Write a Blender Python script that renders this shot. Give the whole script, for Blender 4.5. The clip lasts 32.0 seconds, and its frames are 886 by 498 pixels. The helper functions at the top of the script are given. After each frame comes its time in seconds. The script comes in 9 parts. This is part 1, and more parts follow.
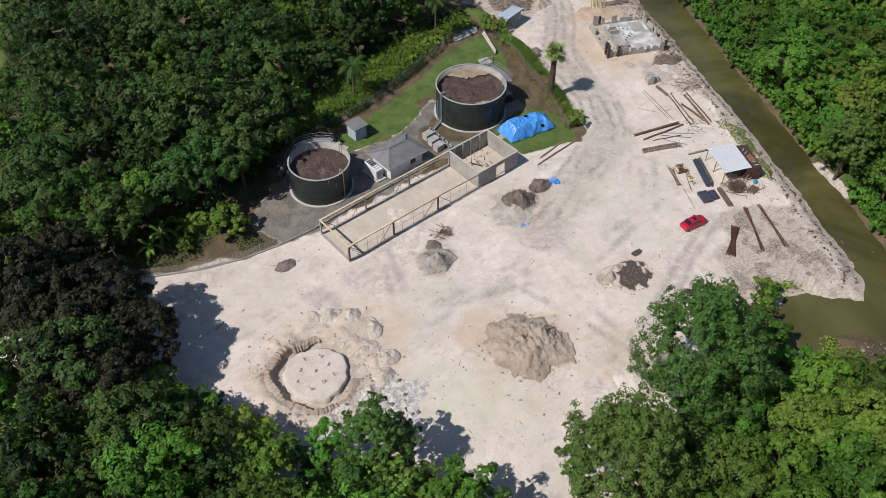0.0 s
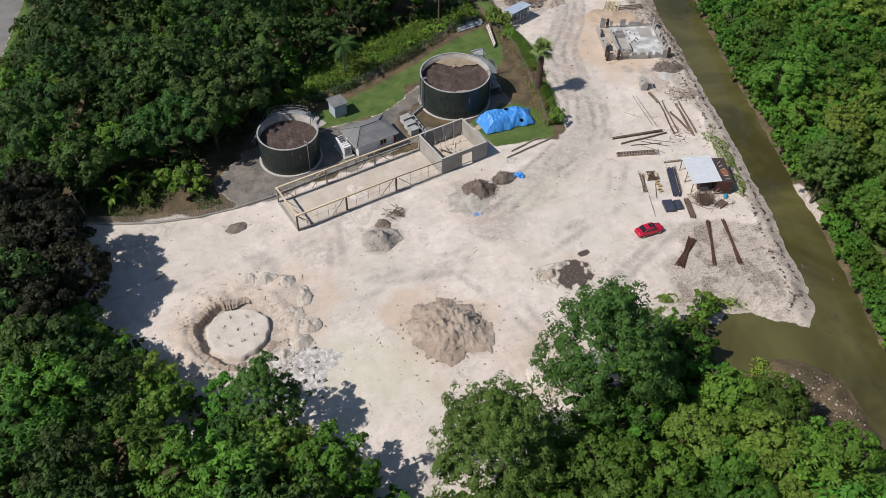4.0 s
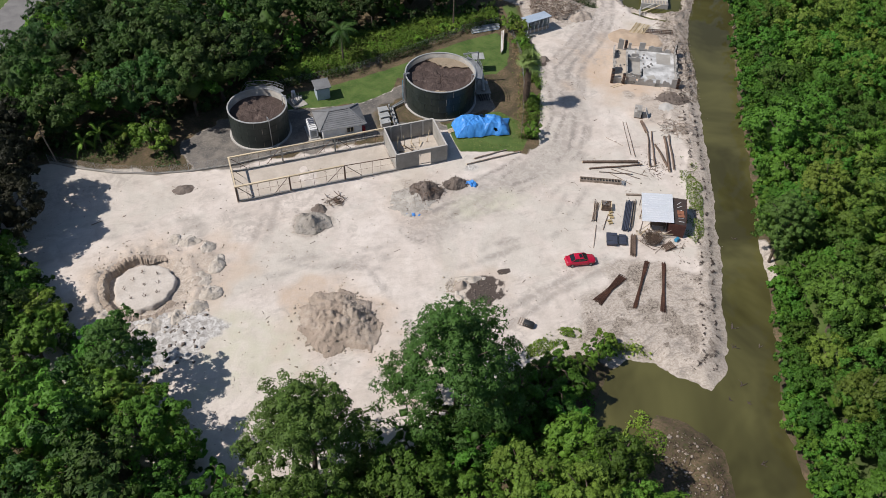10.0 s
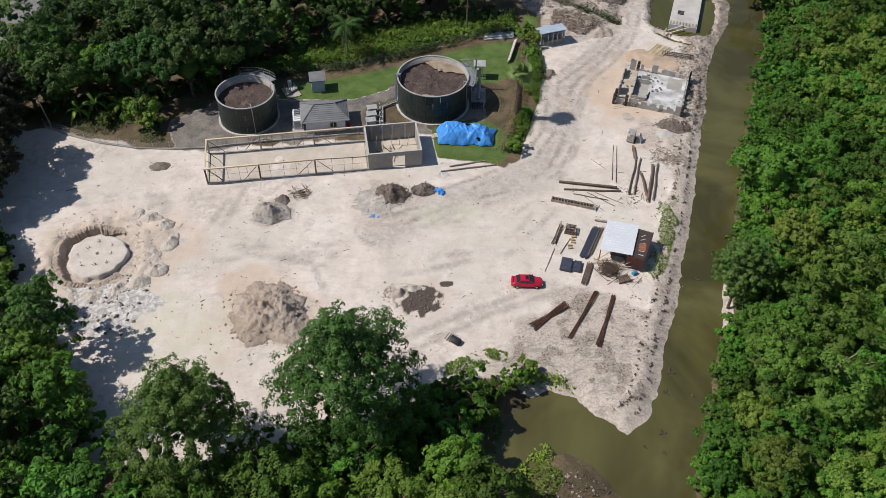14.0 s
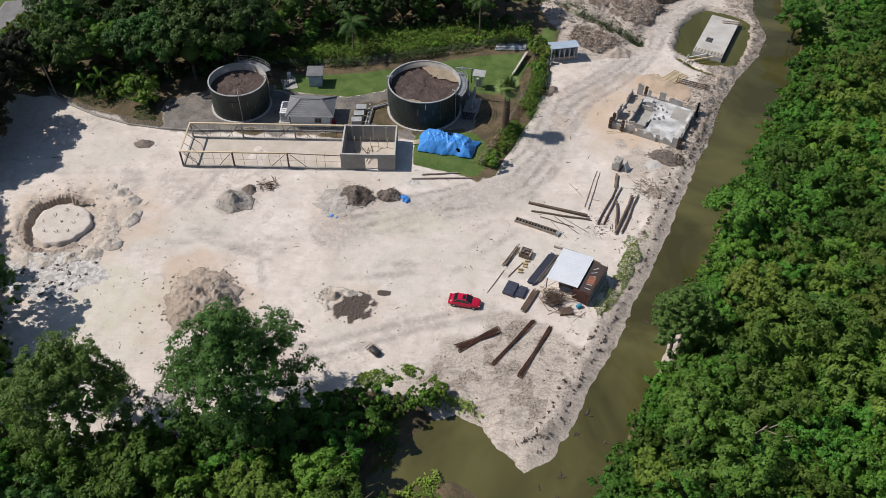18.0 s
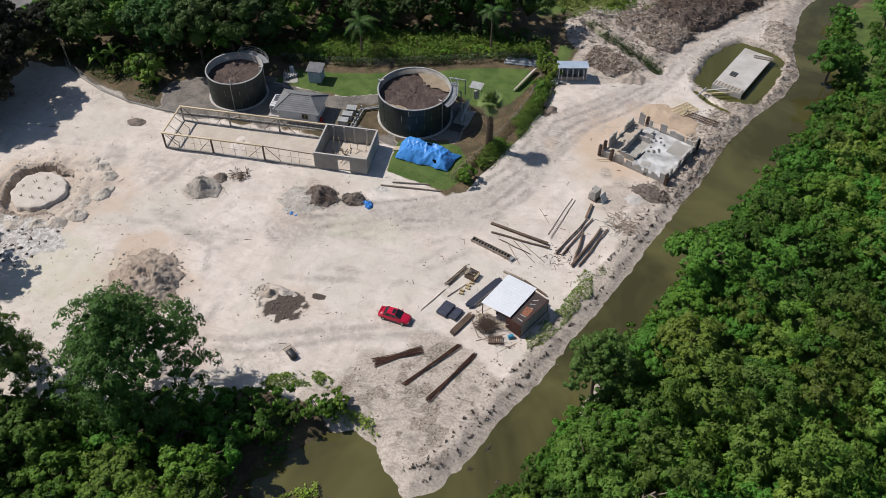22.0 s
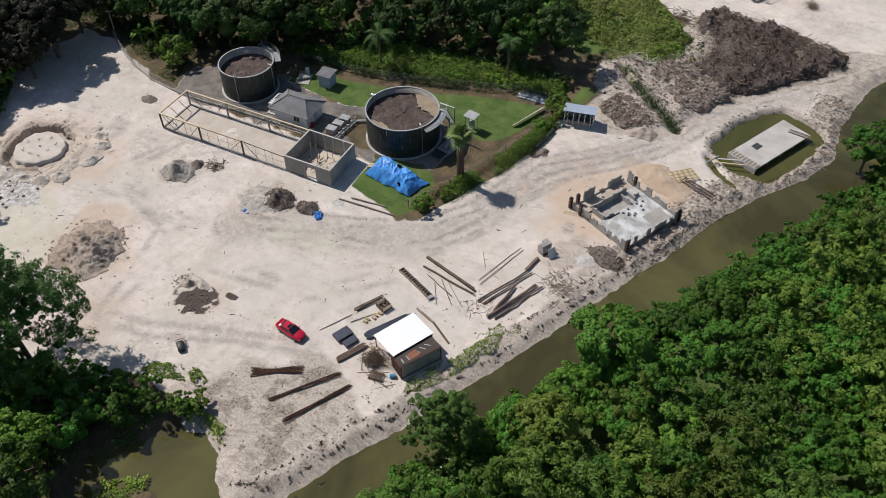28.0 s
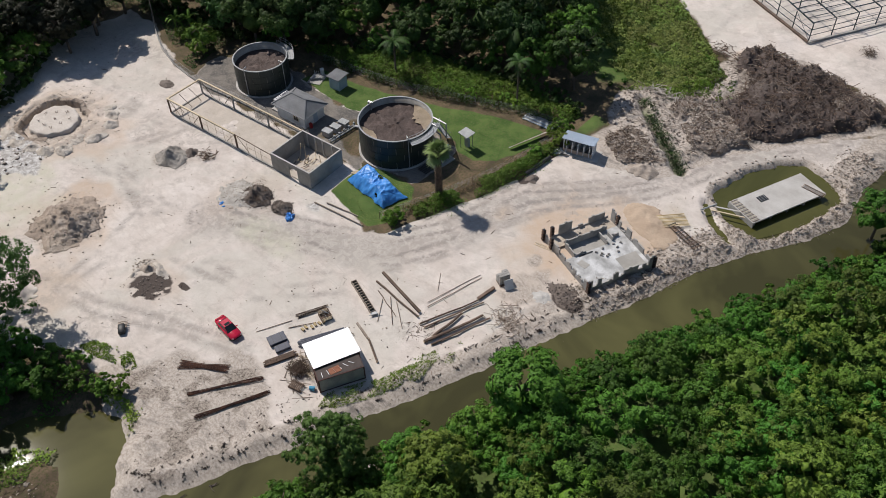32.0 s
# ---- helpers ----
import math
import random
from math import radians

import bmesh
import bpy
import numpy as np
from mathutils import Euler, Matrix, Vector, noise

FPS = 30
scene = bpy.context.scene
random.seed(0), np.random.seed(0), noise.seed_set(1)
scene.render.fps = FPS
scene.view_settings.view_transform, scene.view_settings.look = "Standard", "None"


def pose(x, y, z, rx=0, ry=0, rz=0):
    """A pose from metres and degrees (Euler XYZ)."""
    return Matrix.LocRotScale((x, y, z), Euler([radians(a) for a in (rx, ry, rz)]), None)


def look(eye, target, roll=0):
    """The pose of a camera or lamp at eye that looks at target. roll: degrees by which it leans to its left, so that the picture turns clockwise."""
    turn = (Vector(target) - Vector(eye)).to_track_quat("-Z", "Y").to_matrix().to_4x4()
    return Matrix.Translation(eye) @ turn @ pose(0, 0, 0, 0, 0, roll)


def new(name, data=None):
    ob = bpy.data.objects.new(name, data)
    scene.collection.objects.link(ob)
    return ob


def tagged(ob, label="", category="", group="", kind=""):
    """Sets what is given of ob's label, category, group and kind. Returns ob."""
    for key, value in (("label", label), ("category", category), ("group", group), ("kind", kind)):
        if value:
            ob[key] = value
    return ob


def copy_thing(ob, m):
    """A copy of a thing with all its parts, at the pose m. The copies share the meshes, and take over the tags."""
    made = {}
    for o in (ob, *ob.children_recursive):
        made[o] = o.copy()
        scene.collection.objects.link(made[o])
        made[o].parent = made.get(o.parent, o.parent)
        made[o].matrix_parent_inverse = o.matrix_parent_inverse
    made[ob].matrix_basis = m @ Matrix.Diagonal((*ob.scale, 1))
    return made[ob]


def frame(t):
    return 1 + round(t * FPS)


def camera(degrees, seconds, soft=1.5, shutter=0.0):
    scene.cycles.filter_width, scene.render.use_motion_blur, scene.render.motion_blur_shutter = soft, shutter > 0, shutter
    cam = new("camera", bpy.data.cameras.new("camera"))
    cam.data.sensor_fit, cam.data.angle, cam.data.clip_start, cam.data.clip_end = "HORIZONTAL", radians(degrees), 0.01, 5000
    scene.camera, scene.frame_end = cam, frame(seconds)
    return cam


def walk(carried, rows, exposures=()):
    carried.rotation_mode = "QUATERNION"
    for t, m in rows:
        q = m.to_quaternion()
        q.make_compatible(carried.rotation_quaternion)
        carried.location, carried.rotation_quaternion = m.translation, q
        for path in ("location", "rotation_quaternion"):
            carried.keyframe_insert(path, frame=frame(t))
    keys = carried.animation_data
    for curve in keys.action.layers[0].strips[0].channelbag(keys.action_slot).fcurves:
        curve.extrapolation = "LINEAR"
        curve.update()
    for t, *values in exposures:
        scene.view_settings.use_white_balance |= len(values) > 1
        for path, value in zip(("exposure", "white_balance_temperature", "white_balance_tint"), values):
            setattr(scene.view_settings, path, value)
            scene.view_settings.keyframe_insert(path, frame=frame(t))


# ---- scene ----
cam = camera(55.2, 32.0, soft=0.6)
PATH = [
    (0, (-43.227, -76.815, 90.906), (13.448, -5.811, -2.080), 0.68),
    (0.5, (-41.371, -78.794, 90.804), (14.156, -6.764, -2.086), 0.74),
    (1, (-39.600, -80.663, 90.651), (14.606, -7.566, -2.185), 0.81),
    (1.5, (-37.723, -82.476, 90.450), (15.006, -8.288, -2.372), 0.87),
    (2, (-35.820, -84.246, 90.236), (15.500, -8.971, -2.499), 0.91),
    (2.5, (-33.805, -86.010, 90.036), (16.059, -9.705, -2.652), 0.94),
    (3, (-31.820, -87.719, 89.792), (16.938, -10.657, -2.858), 1.01),
    (3.5, (-29.773, -89.344, 89.633), (17.678, -11.485, -3.030), 1.03),
    (5.5, (-20.762, -95.017, 89.276), (21.049, -14.040, -3.431), 1.16),
    (6, (-18.362, -96.111, 89.182), (21.816, -14.335, -3.546), 1.20),
    (6.5, (-15.915, -97.151, 89.075), (22.686, -14.579, -3.617), 1.25),
    (7, (-13.480, -98.088, 89.181), (23.580, -14.931, -3.617), 1.28),
    (7.5, (-10.931, -99.005, 89.337), (24.712, -15.262, -3.489), 1.29),
    (8, (-8.393, -99.770, 89.435), (25.635, -15.436, -3.461), 1.37),
    (8.5, (-5.866, -100.564, 89.414), (26.254, -15.508, -3.504), 1.37),
    (9, (-3.247, -101.219, 89.513), (27.015, -15.658, -3.565), 1.38),
    (9.5, (-0.724, -101.864, 89.515), (27.810, -15.708, -3.560), 1.40),
    (10, (1.839, -102.445, 89.443), (28.555, -15.718, -3.641), 1.42),
    (10.5, (4.539, -102.919, 89.516), (29.388, -15.742, -3.665), 1.40),
    (11, (7.123, -103.349, 89.576), (30.216, -15.776, -3.686), 1.45),
    (11.5, (9.844, -103.739, 89.600), (31.027, -15.711, -3.686), 1.43),
    (12, (12.636, -104.054, 89.600), (31.970, -15.635, -3.718), 1.43),
    (12.5, (15.420, -104.276, 89.635), (32.722, -15.450, -3.694), 1.35),
    (13, (18.159, -104.426, 89.669), (33.618, -15.383, -3.779), 1.31),
    (13.5, (20.975, -104.551, 89.688), (34.508, -15.250, -3.812), 1.26),
    (14, (23.789, -104.638, 89.653), (35.504, -15.140, -3.903), 1.25),
    (14.5, (26.611, -104.611, 89.703), (36.354, -14.947, -3.920), 1.20),
    (16.5, (37.822, -103.765, 89.743), (39.585, -13.755, -4.039), 1.01),
    (17, (40.714, -103.406, 89.713), (40.541, -13.434, -4.122), 0.97),
    (17.5, (43.583, -102.973, 89.713), (41.373, -13.062, -4.155), 0.89),
    (18, (46.464, -102.478, 89.680), (42.257, -12.670, -4.218), 0.81),
    (18.5, (49.308, -101.899, 89.600), (42.998, -12.213, -4.297), 0.72),
    (19, (52.081, -101.159, 89.559), (43.702, -11.703, -4.396), 0.69),
    (19.5, (54.886, -100.538, 89.360), (44.193, -11.246, -4.515), 0.59),
    (20, (57.684, -99.758, 89.265), (44.850, -10.757, -4.618), 0.52),
    (20.5, (60.460, -98.954, 89.187), (45.657, -10.291, -4.726), 0.46),
    (21, (63.326, -98.104, 89.063), (46.494, -9.724, -4.775), 0.39),
    (21.5, (66.135, -97.039, 89.053), (47.418, -9.028, -4.776), 0.29),
    (22, (68.908, -96.022, 89.022), (48.236, -8.394, -4.754), 0.20),
    (22.5, (71.687, -94.941, 89.058), (48.953, -7.842, -4.735), 0.13),
    (23, (74.333, -93.765, 89.146), (49.390, -7.225, -4.602), 0.03),
    (23.5, (77.039, -92.487, 89.211), (49.989, -6.558, -4.515), -0.02),
    (24, (79.692, -91.214, 89.255), (50.652, -5.895, -4.432), -0.10),
    (24.5, (82.312, -89.864, 89.352), (51.131, -5.273, -4.308), -0.21),
    (25, (84.725, -88.593, 89.402), (51.685, -4.656, -4.209), -0.24),
    (25.5, (87.299, -87.173, 89.430), (52.225, -3.971, -4.096), -0.34),
    (27.5, (97.241, -80.724, 89.536), (54.061, -1.093, -3.708), -0.78),
    (28, (99.565, -78.972, 89.531), (54.448, -0.337, -3.641), -0.87),
    (28.5, (101.805, -77.159, 89.492), (54.830, 0.492, -3.586), -0.96),
    (29, (104.032, -75.343, 89.396), (55.043, 1.107, -3.638), -1.01),
    (29.5, (106.236, -73.502, 89.282), (55.241, 1.676, -3.711), -1.15),
    (30, (108.365, -71.495, 89.146), (55.837, 2.745, -3.747), -1.26),
    (30.5, (110.359, -69.425, 89.003), (56.411, 3.851, -3.843), -1.32),
    (31, (112.278, -67.353, 88.945), (56.354, 4.500, -3.843), -1.40),
    (31.5, (114.121, -65.251, 88.920), (56.166, 5.032, -3.823), -1.51),
    (32, (115.885, -63.151, 88.880), (56.265, 5.836, -3.782), -1.58),
]
walk(cam, [(t, look(eye, target, roll)) for t, eye, target, roll in PATH], [(0, 0.0), (6, 0.02), (13, 0.03), (19, 0.0), (25, -0.04), (32, -0.08)])

# ---- light and exposure ----
SUN_DIR = Vector((-0.631, 0.055, 0.773)).normalized()
world = bpy.data.worlds.new("sky")
scene.world = world
world.use_nodes = True
wn, wl = world.node_tree.nodes, world.node_tree.links
sky = wn.new("ShaderNodeTexSky")
sky.sky_type, sky.sun_disc = "NISHITA", False
sky.sun_elevation = math.asin(SUN_DIR.z)
sky.sun_rotation = math.atan2(SUN_DIR.x, SUN_DIR.y)
sky.air_density, sky.dust_density = 1.0, 0.6
wl.new(sky.outputs[0], wn["Background"].inputs[0])
wn["Background"].inputs[1].default_value = 0.08
sun = new("sun", bpy.data.lights.new("sun", "SUN"))
sun.data.energy, sun.data.angle, sun.data.color = 4.6, radians(0.53), (1.0, 0.935, 0.870)
sun.matrix_world = look(SUN_DIR * 200, (0, 0, 0))
scene.view_settings.exposure = 0.0


# ---- materials ----
def nodes_of(mat):
    mat.use_nodes = True
    return mat.node_tree.nodes, mat.node_tree.links


def noise_node(nt, scale, detail=4.0, rough=0.55, dist=0.0, coord=None, stretch=None):
    n, l = nt.nodes, nt.links
    t = n.new("ShaderNodeTexNoise")
    t.inputs["Scale"].default_value, t.inputs["Detail"].default_value = scale, detail
    t.inputs["Roughness"].default_value, t.inputs["Distortion"].default_value = rough, dist
    src = coord
    if src is None:
        src = n.new("ShaderNodeNewGeometry").outputs["Position"]
    if stretch:
        m = n.new("ShaderNodeMapping")
        m.inputs["Rotation"].default_value = (0, 0, radians(stretch[0]))
        m.inputs["Scale"].default_value = stretch[1:]
        l.new(src, m.inputs[0])
        src = m.outputs[0]
    l.new(src, t.inputs["Vector"])
    return t.outputs["Fac"]


def ramp(nt, fac, lo, hi, a=0.0, b=1.0):
    m = nt.nodes.new("ShaderNodeMapRange")
    m.inputs[1].default_value, m.inputs[2].default_value = lo, hi
    m.inputs[3].default_value, m.inputs[4].default_value = a, b
    nt.links.new(fac, m.inputs[0])
    return m.outputs[0]


def op(nt, kind, a, b, clamp=False):
    m = nt.nodes.new("ShaderNodeMath")
    m.operation, m.use_clamp = kind, clamp
    for k, v in enumerate((a, b)):
        if isinstance(v, (int, float)):
            m.inputs[k].default_value = v
        else:
            nt.links.new(v, m.inputs[k])
    return m.outputs[0]


def blend(nt, fac, a, b, mode="MIX"):
    m = nt.nodes.new("ShaderNodeMix")
    m.data_type, m.blend_type = "RGBA", mode
    for sock, v in ((m.inputs[0], fac), (m.inputs[6], a), (m.inputs[7], b)):
        if isinstance(v, (int, float)):
            sock.default_value = v
        elif isinstance(v, tuple):
            sock.default_value = (*v, 1)
        else:
            nt.links.new(v, sock)
    return m.outputs[2]


def bump(nt, height, strength, dist):
    b = nt.nodes.new("ShaderNodeBump")
    b.inputs["Strength"].default_value, b.inputs["Distance"].default_value = strength, dist
    nt.links.new(height, b.inputs["Height"])
    return b.outputs[0]


def surface(name, colour, second=None, scale=1.2, rough=0.8, metal=0.0, grain=14.0, relief=0.3, dist=0.02, stain=None, stain_amount=0.5, per_object=0.0, spec=0.4):
    """A weathered surface: two colours in broad patches, fine grain, stains, light relief."""
    mat = bpy.data.materials.new(name)
    n, l = nodes_of(mat)
    nt, p = mat.node_tree, n["Principled BSDF"]
    second = second or tuple(c * 0.72 for c in colour)
    broad = ramp(nt, noise_node(nt, scale, 5), 0.35, 0.65)
    col = blend(nt, broad, colour, second)
    fine = noise_node(nt, grain, 6, 0.65)
    col = blend(nt, ramp(nt, fine, 0.3, 0.7, 0.0, 0.35), col, tuple(c * 0.55 for c in second))
    if stain:
        f = ramp(nt, noise_node(nt, scale * 0.6, 6, 0.7, 0.6), 0.52, 0.66, 0.0, stain_amount)
        col = blend(nt, f, col, stain)
    if per_object:
        h = n.new("ShaderNodeHueSaturation")
        h.inputs["Hue"].default_value = 0.5
        l.new(ramp(nt, n.new("ShaderNodeObjectInfo").outputs["Random"], 0, 1, 1 - per_object, 1 + per_object), h.inputs["Value"])
        l.new(col, h.inputs["Color"])
        col = h.outputs[0]
    l.new(col, p.inputs["Base Color"])
    p.inputs["Metallic"].default_value = metal
    p.inputs["Specular IOR Level"].default_value = spec
    l.new(ramp(nt, fine, 0.2, 0.8, max(rough - 0.12, 0.03), min(rough + 0.12, 1)), p.inputs["Roughness"])
    if relief:
        l.new(bump(nt, fine, relief, dist), p.inputs["Normal"])
    return mat


def leaf_material(name, dark, light, tint, trans=0.22, tree_value=0.42, rough=0.55):
    mat = bpy.data.materials.new(name)
    n, l = nodes_of(mat)
    nt, p = mat.node_tree, n["Principled BSDF"]
    isl = n.new("ShaderNodeNewGeometry").outputs["Random Per Island"]
    info = n.new("ShaderNodeObjectInfo").outputs["Random"]
    col = blend(nt, ramp(nt, isl, 0.0, 1.0, 0.42, 0.82), dark, light)
    col = blend(nt, ramp(nt, noise_node(nt, 0.13, 2), 0.42, 0.62, 0, 0.75), col, tint)
    h = n.new("ShaderNodeHueSaturation")
    tone = n.new("ShaderNodeAttribute")
    tone.attribute_name = "tone"
    mixed = op(nt, "FRACT", op(nt, "ADD", info, tone.outputs["Fac"]), 0.0)
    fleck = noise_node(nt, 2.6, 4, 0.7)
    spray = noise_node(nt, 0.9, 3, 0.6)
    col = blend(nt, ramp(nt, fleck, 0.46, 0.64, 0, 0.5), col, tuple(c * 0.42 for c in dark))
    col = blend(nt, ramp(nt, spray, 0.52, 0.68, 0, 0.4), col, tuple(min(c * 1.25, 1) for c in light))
    l.new(ramp(nt, mixed, 0, 1, 0.490, 0.528), h.inputs["Hue"])
    l.new(ramp(nt, op(nt, "FRACT", op(nt, "MULTIPLY", mixed, 7.31), 0.0), 0, 1, 1 - tree_value, 1 + tree_value), h.inputs["Value"])
    l.new(col, h.inputs["Color"])
    l.new(h.outputs[0], p.inputs["Base Color"])
    p.inputs["Roughness"].default_value = rough
    p.inputs["Specular IOR Level"].default_value = 0.22
    l.new(bump(nt, fleck, 0.5, 0.2), p.inputs["Normal"])
    tr = n.new("ShaderNodeBsdfTranslucent")
    l.new(h.outputs[0], tr.inputs[0])
    mx = n.new("ShaderNodeMixShader")
    mx.inputs[0].default_value = trans
    l.new(p.outputs[0], mx.inputs[1])
    l.new(tr.outputs[0], mx.inputs[2])
    l.new(mx.outputs[0], n["Material Output"].inputs[0])
    return mat


def ground_material():
    mat = bpy.data.materials.new("ground")
    n, l = nodes_of(mat)
    nt, p = mat.node_tree, n["Principled BSDF"]

    def zone(name):
        a = n.new("ShaderNodeAttribute")
        a.attribute_name = name
        s = n.new("ShaderNodeSeparateColor")
        l.new(a.outputs["Color"], s.inputs[0])
        return s.outputs[0], s.outputs[1], s.outputs[2]

    grass, soil, mud = zone("cover")
    paved, earth, rubble = zone("cover_three")
    tan, asphalt, ash = zone("cover_two")
    track, algae, grime = zone("cover_four")
    mid = noise_node(nt, 0.35, 6, 0.6, 0.4)
    fine = noise_node(nt, 3.2, 8, 0.7)
    grit = noise_node(nt, 11.0, 4, 0.7)
    wide = noise_node(nt, 0.06, 4, 0.55, 0.5)

    def edged(mask, amount=0.55):
        """The mask with an uneven edge."""
        d = op(nt, "MULTIPLY", op(nt, "SUBTRACT", blend_fac, 0.5), amount)
        return ramp(nt, op(nt, "ADD", mask, d), 0.38, 0.62)

    blend_fac = op(nt, "ADD", op(nt, "MULTIPLY", mid, 0.6), op(nt, "MULTIPLY", fine, 0.4))
    # pale coral sand with tan and grey drifts, old wheel marks and trodden grit
    col = blend(nt, ramp(nt, wide, 0.34, 0.66), (0.652, 0.594, 0.548), (0.566, 0.500, 0.450))
    col = blend(nt, ramp(nt, mid, 0.46, 0.70, 0, 0.75), col, (0.680, 0.622, 0.570))
    geo = n.new("ShaderNodeNewGeometry").outputs["Position"]
    drift = n.new("ShaderNodeTexNoise")
    drift.inputs["Scale"].default_value, drift.inputs["Detail"].default_value = 0.045, 2
    l.new(geo, drift.inputs["Vector"])
    warp = n.new("ShaderNodeVectorMath")
    warp.operation = "MULTIPLY_ADD"
    warp.inputs[1].default_value = (11, 11, 0)
    l.new(drift.outputs["Color"], warp.inputs[0]), l.new(geo, warp.inputs[2])
    bent = warp.outputs[0]
    streak = noise_node(nt, 0.5, 7, 0.66, 0.8, bent, (12, 0.5, 1.0, 1))
    col = blend(nt, ramp(nt, streak, 0.50, 0.72, 0, 0.40), col, (0.385, 0.335, 0.285))
    cross = noise_node(nt, 0.6, 7, 0.7, 1.0, bent, (66, 0.55, 1.0, 1))
    col = blend(nt, ramp(nt, cross, 0.55, 0.74, 0, 0.36), col, (0.40, 0.350, 0.295))
    wheel = noise_node(nt, 1.0, 3, 0.5, 0.3, bent, (20, 0.07, 3.4, 1))
    col = blend(nt, op(nt, "MULTIPLY", ramp(nt, wheel, 0.56, 0.66, 0, 0.22), ramp(nt, wide, 0.45, 0.6)), col, (0.33, 0.285, 0.24))
    blot = noise_node(nt, 0.16, 6, 0.7, 1.5)
    col = blend(nt, ramp(nt, blot, 0.55, 0.74, 0, 0.55), col, (0.40, 0.365, 0.335))
    col = blend(nt, ramp(nt, noise_node(nt, 1.2, 7, 0.72, 0.5), 0.55, 0.72, 0, 0.42), col, (0.33, 0.285, 0.24))
    col = blend(nt, ramp(nt, noise_node(nt, 2.0, 4, 0.6, 0.3), 0.56, 0.72, 0, 0.2), col, (0.715, 0.662, 0.615))
    col = blend(nt, ramp(nt, grit, 0.58, 0.74, 0, 0.12), col, (0.30, 0.26, 0.22))
    col = blend(nt, ramp(nt, noise_node(nt, 0.20, 7, 0.66, 0.8), 0.44, 0.66, 0, 0.5), col, (0.475, 0.42, 0.372))
    col = blend(nt, ramp(nt, noise_node(nt, 0.055, 4, 0.6, 1.2), 0.50, 0.60, 0, 0.5), col, (0.50, 0.478, 0.425))
    col = blend(nt, ramp(nt, noise_node(nt, 0.42, 8, 0.72, 0.7), 0.52, 0.70, 0, 0.5), col, (0.36, 0.32, 0.285))
    col = blend(nt, op(nt, "MULTIPLY", op(nt, "MULTIPLY", tan, ramp(nt, blend_fac, 0.35, 0.6, 0.55, 1.0)), 0.95), col, (0.50, 0.385, 0.290))
    tracks = op(nt, "MULTIPLY", track, ramp(nt, noise_node(nt, 0.8, 8, 0.7, 1.0), 0.40, 0.56, 0.45, 1.25))
    col = blend(nt, tracks, col, (0.295, 0.265, 0.242))
    col = blend(nt, op(nt, "MULTIPLY", algae, ramp(nt, mid, 0.4, 0.6, 0.2, 0.75)), col, (0.50, 0.485, 0.385))
    col = blend(nt, op(nt, "MULTIPLY", grime, ramp(nt, noise_node(nt, 0.5, 8, 0.72, 1.2), 0.46, 0.57, 0.0, 0.7)), col, (0.37, 0.33, 0.295))
    # broken earth and roots
    rcol = blend(nt, ramp(nt, fine, 0.36, 0.62), (0.315, 0.268, 0.228), (0.52, 0.465, 0.41))
    rcol = blend(nt, ramp(nt, noise_node(nt, 2.6, 7, 0.75, 0.6), 0.54, 0.68, 0, 0.7), rcol, (0.17, 0.138, 0.113))
    rcol = blend(nt, ramp(nt, noise_node(nt, 0.9, 8, 0.76, 0.7, bent, (-32, 0.45, 1.3, 1)), 0.50, 0.64, 0, 0.8), rcol, (0.19, 0.168, 0.15))
    col = blend(nt, op(nt, "MULTIPLY", edged(rubble, 1.0), 0.92), col, rcol)
    acol = blend(nt, ramp(nt, noise_node(nt, 1.4, 7, 0.72, 0.8), 0.42, 0.60), (0.30, 0.285, 0.27), (0.62, 0.61, 0.60))
    col = blend(nt, op(nt, "MULTIPLY", edged(ash, 1.1), 0.9), col, acol)
    ecol = blend(nt, ramp(nt, fine, 0.38, 0.62), (0.20, 0.165, 0.140), (0.40, 0.355, 0.305))
    ecol = blend(nt, ramp(nt, noise_node(nt, 1.7, 6, 0.7, 1.5), 0.52, 0.64), ecol, (0.10, 0.082, 0.068))
    col = blend(nt, edged(earth, 0.9), col, ecol)
    col = blend(nt, edged(mud, 0.8), col, blend(nt, fine, (0.050, 0.040, 0.036), (0.120, 0.098, 0.086)))
    pcol = blend(nt, ramp(nt, mid, 0.38, 0.62), (0.115, 0.108, 0.102), (0.21, 0.19, 0.168))
    pcol = blend(nt, ramp(nt, fine, 0.5, 0.7, 0, 0.6), pcol, (0.33, 0.30, 0.26))
    col = blend(nt, edged(paved, 0.8), col, pcol)
    scol = blend(nt, ramp(nt, mid, 0.4, 0.62), (0.085, 0.065, 0.045), (0.16, 0.115, 0.075))
    scol = blend(nt, ramp(nt, fine, 0.48, 0.6, 0, 0.7), scol, (0.05, 0.065, 0.02))
    col = blend(nt, edged(soil, 0.7), col, scol)
    gcol = blend(nt, ramp(nt, mid, 0.38, 0.66), (0.052, 0.100, 0.024), (0.104, 0.156, 0.044))
    gcol = blend(nt, ramp(nt, fine, 0.5, 0.68, 0, 0.65), gcol, (0.15, 0.135, 0.065))
    col = blend(nt, edged(grass, 0.7), col, gcol)
    col = blend(nt, edged(asphalt, 0.12), col, blend(nt, ramp(nt, mid, 0.35, 0.7), (0.155, 0.15, 0.15), (0.22, 0.215, 0.21)))
    l.new(col, p.inputs["Base Color"])
    p.inputs["Roughness"].default_value = 0.95
    p.inputs["Specular IOR Level"].default_value = 0.15
    rel = op(nt, "ADD", op(nt, "MULTIPLY", fine, 1.0), op(nt, "MULTIPLY", mid, 1.2))
